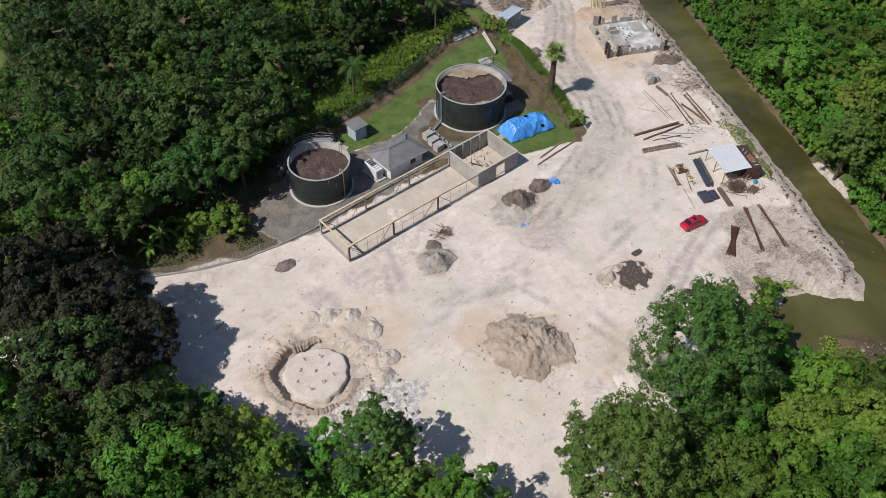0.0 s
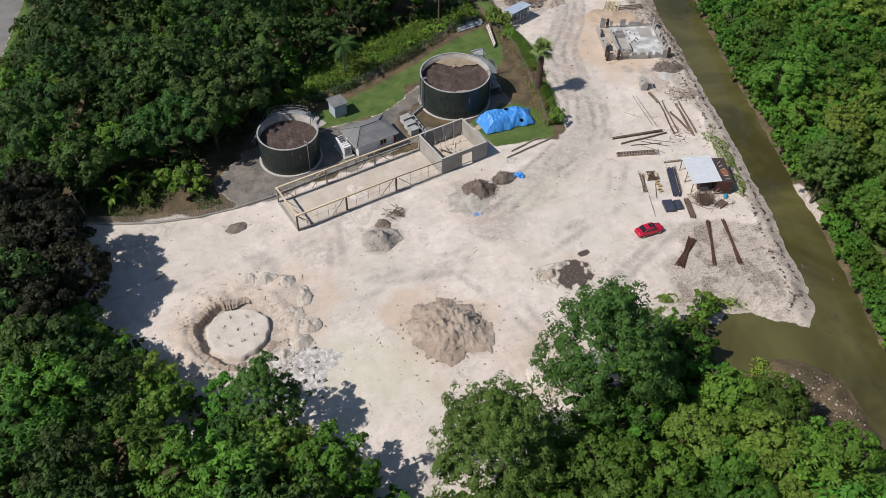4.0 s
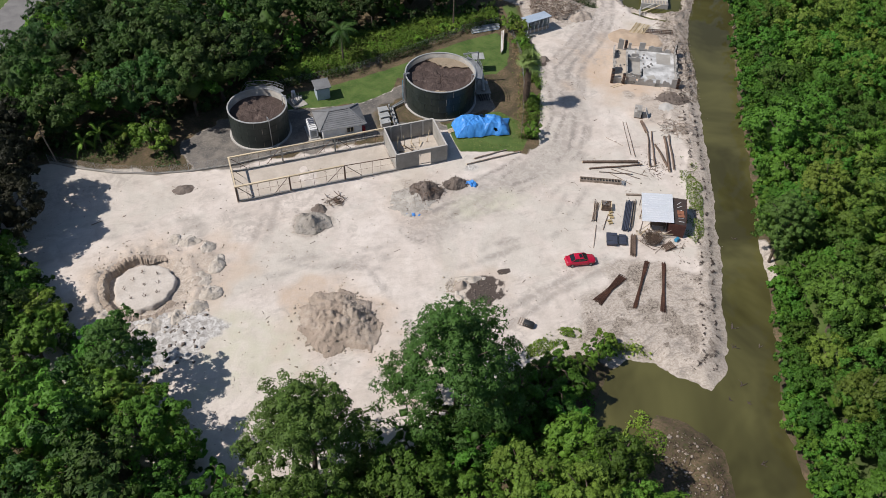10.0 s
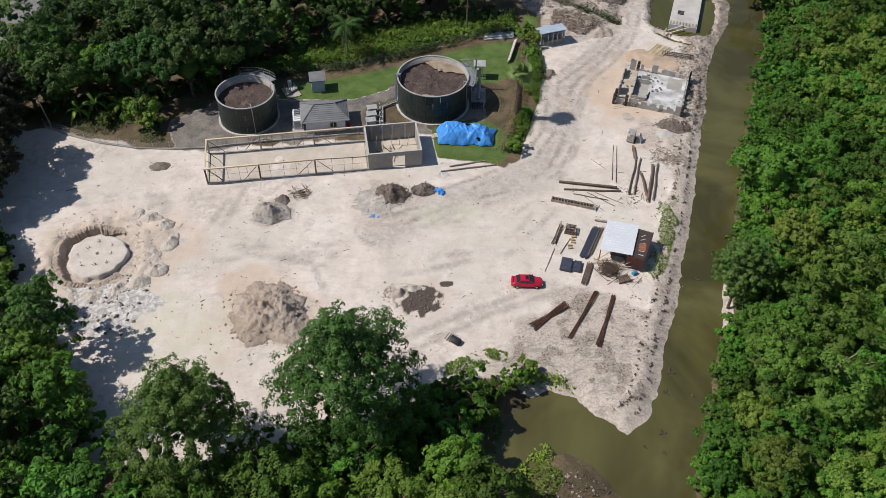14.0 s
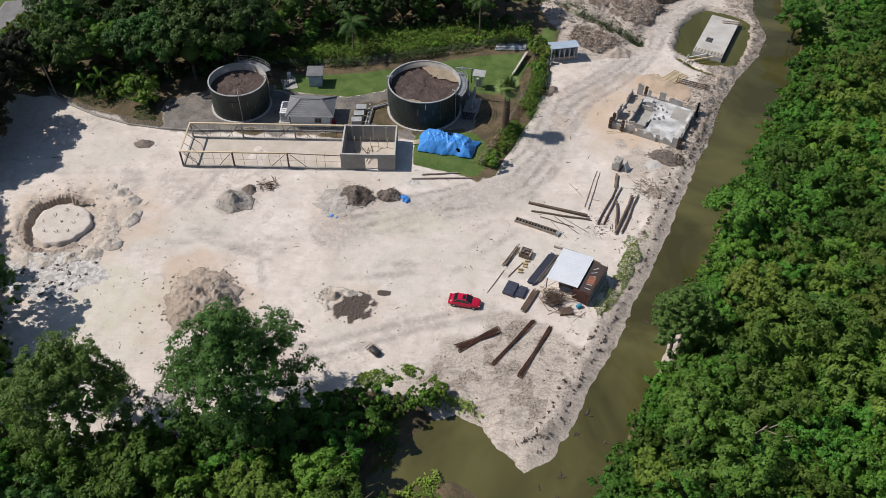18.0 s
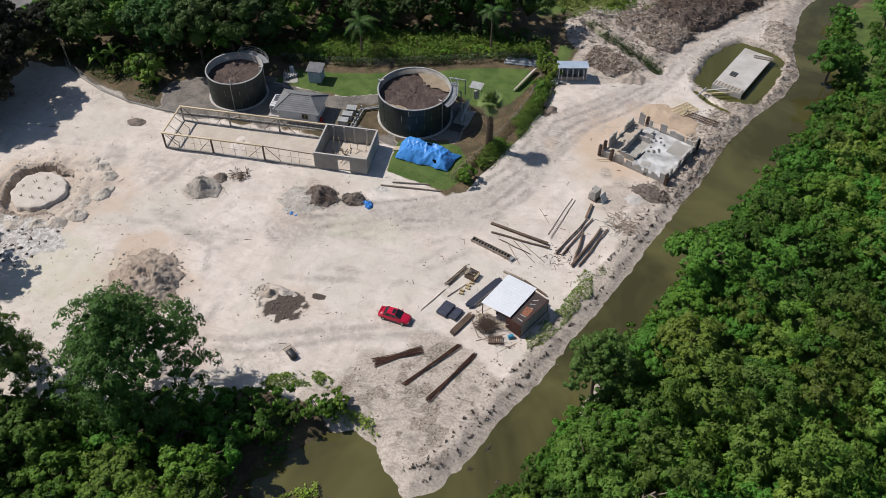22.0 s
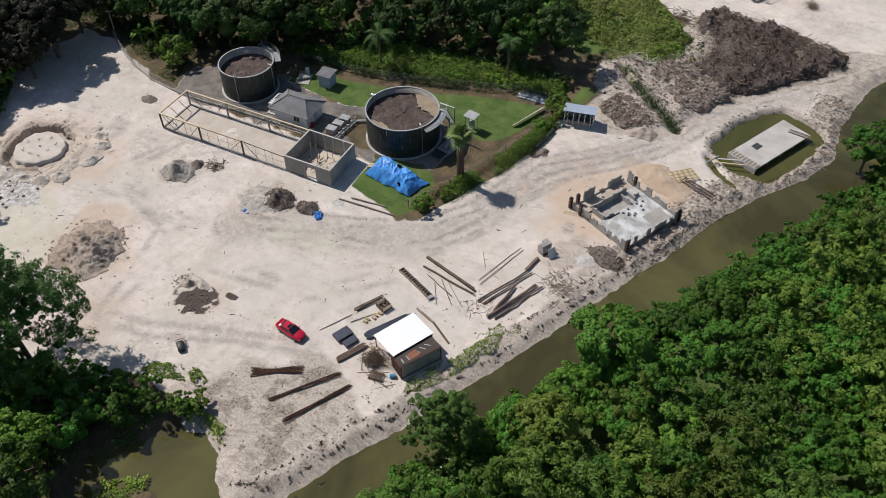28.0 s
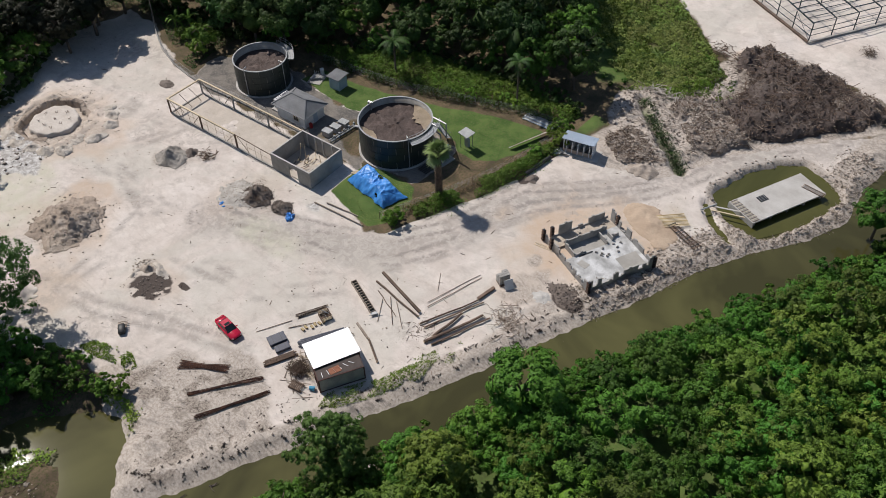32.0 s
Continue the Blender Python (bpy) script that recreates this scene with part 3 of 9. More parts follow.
def terrain(P):
    """Height of the ground, and the water's signed distances."""
    water = inside(P, CANAL)
    pond = inside(P, POND)
    rough = wave_noise(P, 0.9, 3)
    soft = wave_noise(P, 0.12, 5)
    h = 0.10 * soft + 0.03 * rough
    near = step(-water, 9, 0.0)
    bank = step(-water + 0.28 * rough, -0.85, 2.6)
    h += (0.20 + 0.28 * step(P[:, 1], -6, 8)) * near * rough * step(-water, 0.5, 2.5)
    h = np.where(water > -3.6, (h + 0.1) * bank - 0.95 * (1 - bank), h)
    h = np.where(water > 0.8, np.minimum(h, -0.86 - 0.5 * step(water, 0.8, 3)), h)
    pb = step(-pond + 0.25 * rough, -0.3, 1.5)
    h = h * pb - 1.5 * (1 - pb)
    d = along(P, DITCH)
    h -= 1.2 * step(d, 1.5, 0.3)
    h -= 0.9 * step(along(P, SMALL_DITCH), 1.1, 0.3)
    r = np.hypot(P[:, 0] - DISC[0], P[:, 1] - DISC[1]) + 0.55 * wave_noise(P, 0.35, 9) + 0.25 * wave_noise(P, 1.1, 10)
    west = 0.5 - 0.5 * ((P[:, 0] - DISC[0]) * 0.8 - (P[:, 1] - DISC[1]) * 0.35) / np.maximum(np.hypot(P[:, 0] - DISC[0], P[:, 1] - DISC[1]), 0.5)
    h -= (0.6 + 0.75 * np.clip(west, 0, 1)) * step(r, 5.9, 5.45) * (0.85 + 0.3 * rough)
    h += 0.34 * step(np.abs(r - 7.2), 1.5, 0.2) * (0.6 + 1.1 * rough)
    h += step(inside(P, DEBRIS), -0.5, 2.5) * (0.35 + 0.55 * np.abs(wave_noise(P, 0.45, 21)) + 0.3 * np.abs(rough))
    ash = step(np.hypot((P[:, 0] + 13.2) / 8.5, (P[:, 1] + 26) / 5.0), 1.05, 0.6)
    h += ash * 0.30 * np.abs(rough)
    lumps = step(np.hypot((P[:, 0] + 6.8) / 2.6, (P[:, 1] + 14) / 8.0), 1.1, 0.5)
    h += lumps * 0.55 * np.maximum(wave_noise(P, 0.35, 31, 3), 0)
    east = step(water, -1.5, -4) * (P[:, 0] > 62) * (inside(P, YARD) < -6)
    h += 0.25 * east * soft
    h[np.abs(P).max(1) > 400] = 0.0
    return h, water, pond


def axis(lo, hi, inner_lo, inner_hi, fine):
    core = list(np.arange(inner_lo, inner_hi + 1e-6, fine))
    a, b, s = [], [], fine
    x = inner_lo
    while x > lo:
        s *= 1.22
        x -= s
        a.append(x)
    x, s = inner_hi, fine
    while x < hi:
        s *= 1.22
        x += s
        b.append(x)
    return np.array(a[::-1] + core + b)


gx, gy = axis(-2600, 2600, -42, 108, 0.5), axis(-2600, 2600, -70, 92, 0.5)
GX, GY = np.meshgrid(gx, gy, indexing="ij")
P2 = np.stack([GX.ravel(), GY.ravel()], 1)
H, WD, PD = terrain(P2)
idx = np.arange(len(P2)).reshape(len(gx), len(gy))
quads = np.stack([idx[:-1, :-1].ravel(), idx[1:, :-1].ravel(), idx[1:, 1:].ravel(), idx[:-1, 1:].ravel()], 1)
me = mesh_np("ground", np.column_stack([P2, H]), quads, GROUND, True)

n1, n2 = wave_noise(P2, 0.25, 41), wave_noise(P2, 0.08, 43)


def mask(poly, soft=1.5, wob=1.0):
    return step(inside(P2, poly) + wob * n1, -soft, soft)


yard = np.maximum(mask(YARD, 1.2), mask(NORTH_SAND, 2.0))
yard = np.maximum(yard, 0.9 * step(along(P2, WEST_PATH) + 0.8 * n1, 3.0, 1.2))
debris, meadow, lawn, south = mask(DEBRIS, 1.5), mask(MEADOW, 2.0), mask(LAWN, 0.6, 0.4), mask(SOUTH_LAWN, 0.5, 0.3)
compound = mask(COMPOUND, 1.5, 1.6)
gap = step(inside(P2, [(60, 36), (66, 32), (76, 35), (90, 58), (112, 84), (98, 80), (84, 60), (76, 46), (66, 48), (62, 45)]), -1, 1.5)
soil = np.clip(1 - np.maximum.reduce([yard, debris * 0.9, compound, gap * 0.8]), 0, 1)
soil = np.maximum(soil, 0.9 * step(along(P2, DIRT_STRIP) + 0.6 * n1, 2.2, 0.8))
soil = np.maximum(soil, 0.75 * step(inside(P2, COMPOUND) - 2 * n1, 1, 3) * step(np.hypot(P2[:, 0] - 33, P2[:, 1] - 13), 12, 6))
fence_d = along(P2, FENCE_LINE)
soil = np.maximum(soil, step(fence_d + 0.4 * n1, 2.4, 1.2))
grass = np.maximum.reduce([lawn, south, meadow * (0.55 + 0.5 * n2), 0.5 * step(along(P2, DITCH) + 0.5 * n1, 1.5, 0.7)])
under = soil * (yard < 0.5) * (compound < 0.4)
grass = np.maximum(grass, under * step(n2 + 0.5 * n1, 0.1, 0.5) * 0.22 * (fence_d > 2) * (P2[:, 0] < -10) * (P2[:, 1] > 8))
grass = np.maximum(grass, 0.6 * under * (WD < -1.2) * (P2[:, 0] > 58) * ((P2[:, 1] < 45) | (P2[:, 0] > 106)) * step(inside(P2, YARD), -3, -6))
bankside = step(WD, -2.6, -1.0) * (P2[:, 1] > -45) * step(n1 + n2, 0.35, 0.7) * (P2[:, 0] < 110)
grass = np.maximum(grass, 0.75 * bankside * (inside(P2, YARD) > -8) * step(np.abs(P2[:, 1] + 17), 14, 6))
islet = step(np.hypot((P2[:, 0] - 46) / 5.5, (P2[:, 1] + 60) / 8), 1.3, 1.0) * (WD < 0)
grass = np.where(islet > 0.5, grass * step(n1, 0.0, 0.4) * (P2[:, 0] < 45.5), grass)
n3 = wave_noise(P2, 0.6, 47, 3)
mud = step(np.hypot((P2[:, 0] - 30.7) / 3.2, (P2[:, 1] + 28.9) / 3.0) + 0.22 * n1 + 0.12 * n3, 1.25, 0.7) * step(n3 + 0.25 * n1, 1.0, 0.35)
for cx, cy, rx, ry in ((34.8, -25.7, 1.0, 0.55), (33.7, -5.7, 1.9, 1.4), (78.5, 5.9, 2.6, 1.7), (-8.2, 4.0, 1.4, 0.9), (59.0, 22.8, 0.9, 0.9)):
    mud = np.maximum(mud, step(np.hypot((P2[:, 0] - cx) / rx, (P2[:, 1] - cy) / ry) + 0.25 * n1, 1.45, 0.6))
rubble = np.maximum(np.maximum(debris, gap * 0.9 * (yard < 0.6)), 0.95 * step(WD, -7.5, -4.0) * step(P2[:, 1], -6, 6) * (yard > 0.2))
rubble = np.maximum(rubble, 0.78 * step(WD + 0.8 * n1, -5.5, -2.5) * (yard > 0.2))
rubble = np.maximum(rubble, 0.92 * mask([(40, -40), (44, -33), (52, -28), (60, -30), (64, -34), (56, -50), (50, -46)], 3.0, 2.0))
rubble = np.maximum(rubble, 0.8 * step(PD + 0.5 * n1, -3.4, -0.8))
rubble = np.maximum(rubble, 0.7 * islet)
rubble = np.maximum(rubble, 0.62 * step(np.hypot((P2[:, 0] - 27.6) / 2.6, (P2[:, 1] + 26.4) / 1.6) + 0.3 * n1, 1.2, 0.7))
rubble = np.maximum(rubble, 0.66 * step(np.hypot((P2[:, 0] - 39.8) / 3.0, (P2[:, 1] + 41.2) / 2.0) + 0.3 * n1, 1.2, 0.8))
tan = 1.0 * step(np.hypot((P2[:, 0] - 75) / 14.5, (P2[:, 1] - 18.5) / 12) + 0.25 * n1 + 0.1 * n3, 1.15, 0.6) * (WD < -4.5)
tan = np.maximum(tan, 0.9 * step(np.hypot((P2[:, 0] - 6.5) / 4.6, (P2[:, 1] + 23.5) / 4.2) + 0.3 * n1, 1.1, 0.7))
tan = np.maximum(tan, 0.5 * step(np.hypot((P2[:, 0] - 9.8) / 7.5, (P2[:, 1] + 27.5) / 7.5) + 0.3 * n1, 1.15, 0.6))
pit_r = np.hypot(P2[:, 0] - DISC[0], P2[:, 1] - DISC[1])
tan = np.maximum(tan, np.maximum(0.8 * step(pit_r + 1.8 * n1 + n3, 11.5, 6.0), step(np.abs(pit_r - 4.9), 1.7, 1.0)))
for hx, hy, hr, amt in ((-14, -24.5, 9.5, 0.7), (-6.0, -15, 7.5, 0.75), (10.0, -27.5, 9.0, 0.8), (17.5, -38, 7.0, 0.55), (30, -28, 6.5, 0.5), (27, -8, 6.5, 0.4), (73, 5, 6.0, 0.5)):
    tan = np.maximum(tan, amt * step(np.hypot(P2[:, 0] - hx, P2[:, 1] - hy) / hr + 0.35 * n1 + 0.2 * n3, 1.1, 0.3))
rubble = np.maximum(rubble, 0.55 * step(np.abs(pit_r - 5.0) + 0.6 * n1, 1.5, 0.7))
tan = np.maximum(tan, 0.55 * step(np.hypot((P2[:, 0] + 6.5) / 4.0, (P2[:, 1] + 15) / 8.0) + 0.3 * n1, 1.1, 0.7))
tan = np.maximum(tan, 0.7 * step(np.hypot((P2[:, 0] - 71) / 3.0, (P2[:, 1] - 76) / 5.0) + 0.3 * n1, 1.1, 0.7))
for hx, hy, hr, amt in ((70.5, 9.2, 1.8, 0.7), (9.9, -8.4, 4.6, 0.6), (27.0, -7.2, 5.6, 0.62), (33.6, -5.6, 3.4, 0.55), (9.8, -28.6, 7.8, 0.60), (13.8, -5.0, 2.4, 0.5), (-14, -24.5, 9.0, 0.55), (-7.0, -14, 6.5, 0.5), (30.5, -28.5, 5.2, 0.5), (73.5, 4.5, 6.0, 0.6), (58.5, -25.5, 4.5, 0.5), (67.5, -7, 6.5, 0.42), (54, -20, 6.0, 0.42), (17.4, -38.5, 5.0, 0.45)):
    rubble = np.maximum(rubble, amt * step(np.hypot(P2[:, 0] - hx, P2[:, 1] - hy) / hr + 0.35 * n1 + 0.2 * n3, 1.1, 0.35))
rubble = np.maximum(rubble, 0.58 * step(pit_r + 1.6 * n1 + 0.8 * n3, 10.5, 6.0))
far_bank = 0.8 * step(WD, -1.7, -0.9) * (P2[:, 0] > 58) * (inside(P2, YARD) < -3) * np.maximum(0.4 * step(n1 + n2, -0.1, 0.5), step(np.hypot(P2[:, 0] - 73, (P2[:, 1] + 33.5) / 1.6), 4.5, 2.0))
rubble = np.maximum(rubble, far_bank)
soil = soil * (1 - far_bank)
grass = grass * (1 - 0.8 * far_bank)
road_d = along(P2, ROAD)
asphalt = step(road_d, 3.9, 3.6)
grass = np.maximum(grass * (asphalt < 0.5), step(road_d, 6.5, 5.5) * (asphalt < 0.5) * 0.8)
ash = step(np.hypot((P2[:, 0] + 13.2) / 8.2, (P2[:, 1] + 26) / 4.8) + 0.3 * n1, 1.1, 0.7)
ash = np.maximum(ash, 0.55 * step(np.hypot((P2[:, 0] - 37.2) / 2.4, (P2[:, 1] + 2.6) / 1.7) + 0.3 * n1, 1.1, 0.6))
td = along(P2, TRAIL)
track = np.maximum(step(np.abs(np.abs(td + 0.8 * n2) - 1.1), 0.7, 0.15), 0.8 * step(np.abs(np.abs(td + 0.6 * n2) - 3.0), 0.7, 0.15)) * step(n1, -0.7, 0.2)
track = np.maximum(track, 0.5 * step(td + 1.3 * n1 + 0.6 * n3, 5.0, 1.2))
for line in SIDE_TRAILS:
    sd = along(P2, line)
    track = np.maximum(track, 0.6 * step(np.abs(np.abs(sd + 0.6 * n2) - 1.1), 0.9, 0.2) * step(n1 + 0.5 * n2, -0.4, 0.5))
far = np.maximum.reduce([step(-P2[:, 0], 52, 60), step(-P2[:, 1], 66, 74), step(P2[:, 0], 122, 130), step(P2[:, 1], 96, 104)])
grass = np.maximum(grass, 0.9 * far * (yard < 0.5) * (asphalt < 0.5) * (WD < -1))
grass *= step(mud + asphalt, 0.9, 0.2)
mulch_in = step(inside(P2, MULCH_HEAP) + n1, -2.0, 1.0)
spit = mask([(41, -41), (45, -34), (52, -29), (60, -31), (63, -35), (56, -49), (50, -45)], 3.0, 2.0)
earth = np.maximum.reduce([0.85 * spit * step(n3 + 0.7 * n1, -0.1, 0.6), np.maximum(debris, gap * 0.8) * (yard < 0.7) * (0.3 + 0.7 * mulch_in), 0.62 * islet])
one = np.ones(len(P2))
algae = np.maximum(step(np.hypot((P2[:, 0] - 36) / 7, (P2[:, 1] + 11.5) / 3) + 0.3 * n1, 1.2, 0.5), step(np.hypot((P2[:, 0] + 3) / 9, (P2[:, 1] + 30) / 8) + 0.3 * n1, 1.2, 0.5))
grime = np.maximum(0.9 * step(n2 + 0.6 * n1, 0.15, 0.75), 0.7 * step(pit_r + n1, 11, 7))
for name, chans in (("cover", (grass, soil * (asphalt < 0.5), mud, one)), ("cover_two", (tan, asphalt, ash, one)), ("cover_three", (compound * (lawn < 0.5), earth, rubble, one)), ("cover_four", (track, algae, grime, one))):
    at = me.attributes.new(name, "FLOAT_COLOR", "POINT")
    at.data.foreach_set("color", np.clip(np.stack(chans, 1), 0, 1).astype(np.float32).ravel())
ground = tagged(new("ground", me), "pale coral-sand yard with soil, lawn and churned banks", "ground", kind="structure")


def height_at(x, y):
    return float(terrain(np.array([[x, y]], float))[0][0])


def sheet_of(name, poly, z, mat, label, category):
    bm = BM()
    bm.faces.new([bm.verts.new((x, y, z)) for x, y in poly])
    bmesh.ops.triangulate(bm, faces=bm.faces[:])
    bmesh.ops.recalc_face_normals(bm, faces=bm.faces)
    if bm.faces[0].normal.z < 0 if len(bm.faces) else False:
        bmesh.ops.reverse_faces(bm, faces=bm.faces)
    mem = bpy.data.meshes.new(name)
    bm.to_mesh(mem), bm.free()
    mem.materials.append(mat)
    return tagged(new(name, mem), label, category, kind="structure")


WATER_SHEET = [(148, 131), (115, 95), (100.5, 70), (98.5, 62), (98, 54), (98.5, 46), (97, 40), (90, 30), (86.5, 23), (83.5, 13.5), (79, 5), (75, -4), (71.5, -12), (68, -19), (65.5, -25), (62.5, -31.5), (59, -38), (56.5, -43.5), (54, -46), (50, -43), (46, -41), (41.5, -42.5), (37.5, -47.5),
               (32, -53), (34.5, -60), (41.5, -62), (44, -66), (44, -73), (42, -90), (36, -125), (26, -160), (50, -162), (58, -125), (61, -90), (62, -70), (64, -58), (67.5, -51), (71.5, -43), (75, -35), (77, -30), (79.5, -25), (83.5, -17), (88, -7), (93.5, 5), (99.5, 17), (107, 31), (111, 41), (113, 48), (111.5, 58), (113.5, 67), (127, 86), (161, 120)]
sheet_of("water", WATER_SHEET, -0.82, WATER, "still murky olive-brown canal water", "water")
sheet_of("water_pond", [(82, 34), (90, 29), (101, 46), (99, 55), (88, 56)], -0.74, WATER_POND, "murky green water in the dug pond", "water")


# ---- plants ----
def crown_arrays(seed, radius, height, lumps, leaves, size, flat=0.8, spread=1.0, core=0.36, lift=0.40, tufts=6, gappy=1.0, cone=0.0):
    """Boughs, each a cluster of leafy tufts: vertices and triangles. The base of the crown is at z 0."""
    rng = np.random.RandomState(seed)
    V, Q, base = [], [], 0
    octa = np.array([(1, 0, 0), (0, 1, 0), (-1, 0, 0), (0, -1, 0), (0, 0, 1), (0, 0, -1)], float)
    faces = [(0, 1, 4), (1, 2, 4), (2, 3, 4), (3, 0, 4), (1, 0, 5), (2, 1, 5), (3, 2, 5), (0, 3, 5)]
    faces = np.array([(a, b, c, c) for a, b, c in faces])

    def unit(d):
        return d / (np.linalg.norm(d, axis=1)[:, None] + 1e-9)

    for k in range(lumps):
        a, u = 2.399963 * k + rng.rand() * 1.1, (k + 0.5) / lumps
        up = 1 - (1.12 + 0.8 * cone) * u
        rr = radius * spread * np.sqrt(max(1 - up * up, 0.02)) * (0.56 + 0.38 * rng.rand()) * (1 + cone * (0.35 - up))
        zc = height * (0.44 + 0.40 * up + 0.09 * rng.randn())
        c = np.array([rr * np.cos(a), rr * np.sin(a), max(zc, height * 0.1)])
        lr = radius * (0.24 + 0.18 * rng.rand())
        mid = np.array([0, 0, height * 0.30])
        out = unit((c - mid)[None])
        td = rng.randn(tufts, 3) * 0.8 + out * 0.7
        td[:, 2] += lift * 0.8
        tc = c + unit(td) * lr * gappy * (0.5 + 0.6 * rng.rand(tufts, 1)) * np.array([1, 1, flat])
        tr = lr * (0.30 + 0.24 * rng.rand(tufts, 1)) / gappy ** 0.5
        m = leaves * tufts
        own = np.repeat(np.arange(tufts), leaves)
        od = unit(tc - mid)[own]
        d = rng.randn(m, 3) * 0.8 + od * 0.65
        d[:, 2] += lift * 0.6
        d = unit(d)
        p = tc[own] + d * tr[own] * (0.65 + 0.5 * rng.rand(m, 1)) * np.array([1, 1, 0.85])
        nrm = unit(d * 1.1 + od * 0.3 + rng.randn(m, 3) * 0.22)
        t = unit(np.cross(nrm, rng.randn(m, 3)))
        b = np.cross(nrm, t)
        s = size * (0.6 + 0.8 * rng.rand(m, 1))
        V.append(np.stack([p - t * s * 0.60 - b * s * 0.34, p - t * s * 0.5 + b * s * 0.38 - nrm * s * 0.1, p + t * s * 0.95 - nrm * s * 0.25], 1).reshape(-1, 3))
        tri = base + np.arange(m * 3).reshape(-1, 3)
        Q.append(np.column_stack([tri, tri[:, 2]]))
        base += m * 3
        if core:
            V.append(c + octa * lr * core * np.array([1, 1, flat]) * (0.8 + 0.5 * rng.rand(6, 1)) - np.array([0, 0, lr * 0.2]))
            Q.append(base + faces)
            base += 6
    if core > 0.32:
        V.append(np.array([0, 0, height * 0.28]) + octa * np.array([radius * 0.52, radius * 0.52, height * 0.3]) * (0.85 + 0.3 * rng.rand(6, 1)))
        Q.append(base + faces)
        base += 6
    return np.concatenate(V), np.concatenate(Q)


def crown_mesh(name, mat, *args, **kw):
    v, q = crown_arrays(*args, **kw)
    fq = q[q[:, 2] != q[:, 3]]
    ft = q[q[:, 2] == q[:, 3]][:, :3]
    return leaf_mesh(name, mat, v, fq, ft)


def leaf_mesh(name, mat, v, fq, ft):
    mem = bpy.data.meshes.new(name)
    mem.vertices.add(len(v)), mem.loops.add(fq.size + ft.size), mem.polygons.add(len(fq) + len(ft))
    mem.vertices.foreach_set("co", v.astype(np.float32).ravel())
    mem.loops.foreach_set("vertex_index", np.concatenate([fq.ravel(), ft.ravel()]).astype(np.int32))
    st = np.concatenate([np.arange(len(fq)) * 4, fq.size + np.arange(len(ft)) * 3])
    mem.polygons.foreach_set("loop_start", st.astype(np.int32))
    mem.polygons.foreach_set("loop_total", np.concatenate([np.full(len(fq), 4), np.full(len(ft), 3)]).astype(np.int32))
    mem.materials.append(mat)
    mem.update(calc_edges=True)
    return mem


def trunk_mesh(seed, height, radius, reach, limbs):
    rng = random.Random(seed)
    bm = BM()
    lean = Vector((rng.uniform(-0.5, 0.5), rng.uniform(-0.5, 0.5), height * 0.55))
    rod(bm, (0, 0, -0.3), lean, radius, 8, radius * 0.7)
    for k in range(limbs):
        a = 2 * math.pi * k / limbs + rng.uniform(-0.4, 0.4)
        end = Vector((math.cos(a) * reach * rng.uniform(0.5, 0.85), math.sin(a) * reach * rng.uniform(0.5, 0.85), height * rng.uniform(0.65, 0.92)))
        mid = lean.lerp(end, 0.5) + Vector((0, 0, 0.6))
        rod(bm, lean * rng.uniform(0.8, 1.0), mid, radius * 0.5, 6, radius * 0.34)
        rod(bm, mid, end, radius * 0.34, 5, radius * 0.1)
    mem = bpy.data.meshes.new("trunk")
    bm.to_mesh(mem), bm.free()
    mem.materials.append(BARK)
    return mem


def tree_model(name, label, seed, mat, radius, height, lumps, leaves, size, group="", base=0.22, **kw):
    """Trunk and crown, built once away from sight lines and copied to its places."""
    ob = thing(name, label, "tree", group)
    part("trunk", trunk_mesh(seed, height, 0.05 * radius + 0.06, radius, 5), BARK, ob)
    low = height * base
    cm = crown_mesh("crown", mat, seed, radius, height - low, lumps, leaves, size, **kw)
    cr = part("crown", cm, mat, ob)
    cr.location.z = low
    return ob


def stand(model, x, y, s=1.0, rz=0.0, z=None, sz=None):
    z0 = z if z is not None else -0.05
    return copy_thing(model, pose(x, y, z0, 0, 0, rz) @ Matrix.Diagonal((s, s, sz or s, 1)))


# far and inner woods: the same crowns, joined
def woods(name, label, mat, places, variants, base_z=1.6):
    V, FQ, FT, T, base = [], [], [], [], 0
    rng = np.random.RandomState(len(places))
    for x, y, s in places:
        v, q = variants[rng.randint(len(variants))]
        a = rng.rand() * 2 * np.pi
        R = np.array([[np.cos(a), -np.sin(a), 0], [np.sin(a), np.cos(a), 0], [0, 0, 1]])
        w = (v * s) @ R.T + np.array([x, y, base_z * s])
        V.append(w)
        T.append(np.full(len(w), rng.rand()))
        t = q[:, 2] == q[:, 3]
        FQ.append(q[~t] + base), FT.append(q[t][:, :3] + base)
        base += len(v)
    mem = leaf_mesh(name, mat, np.concatenate(V), np.concatenate(FQ), np.concatenate(FT))
    at = mem.attributes.new("tone", "FLOAT", "POINT")
    at.data.foreach_set("value", np.concatenate(T).astype(np.float32))
    return tagged(new(name, mem), label, "woods", kind="stuff")


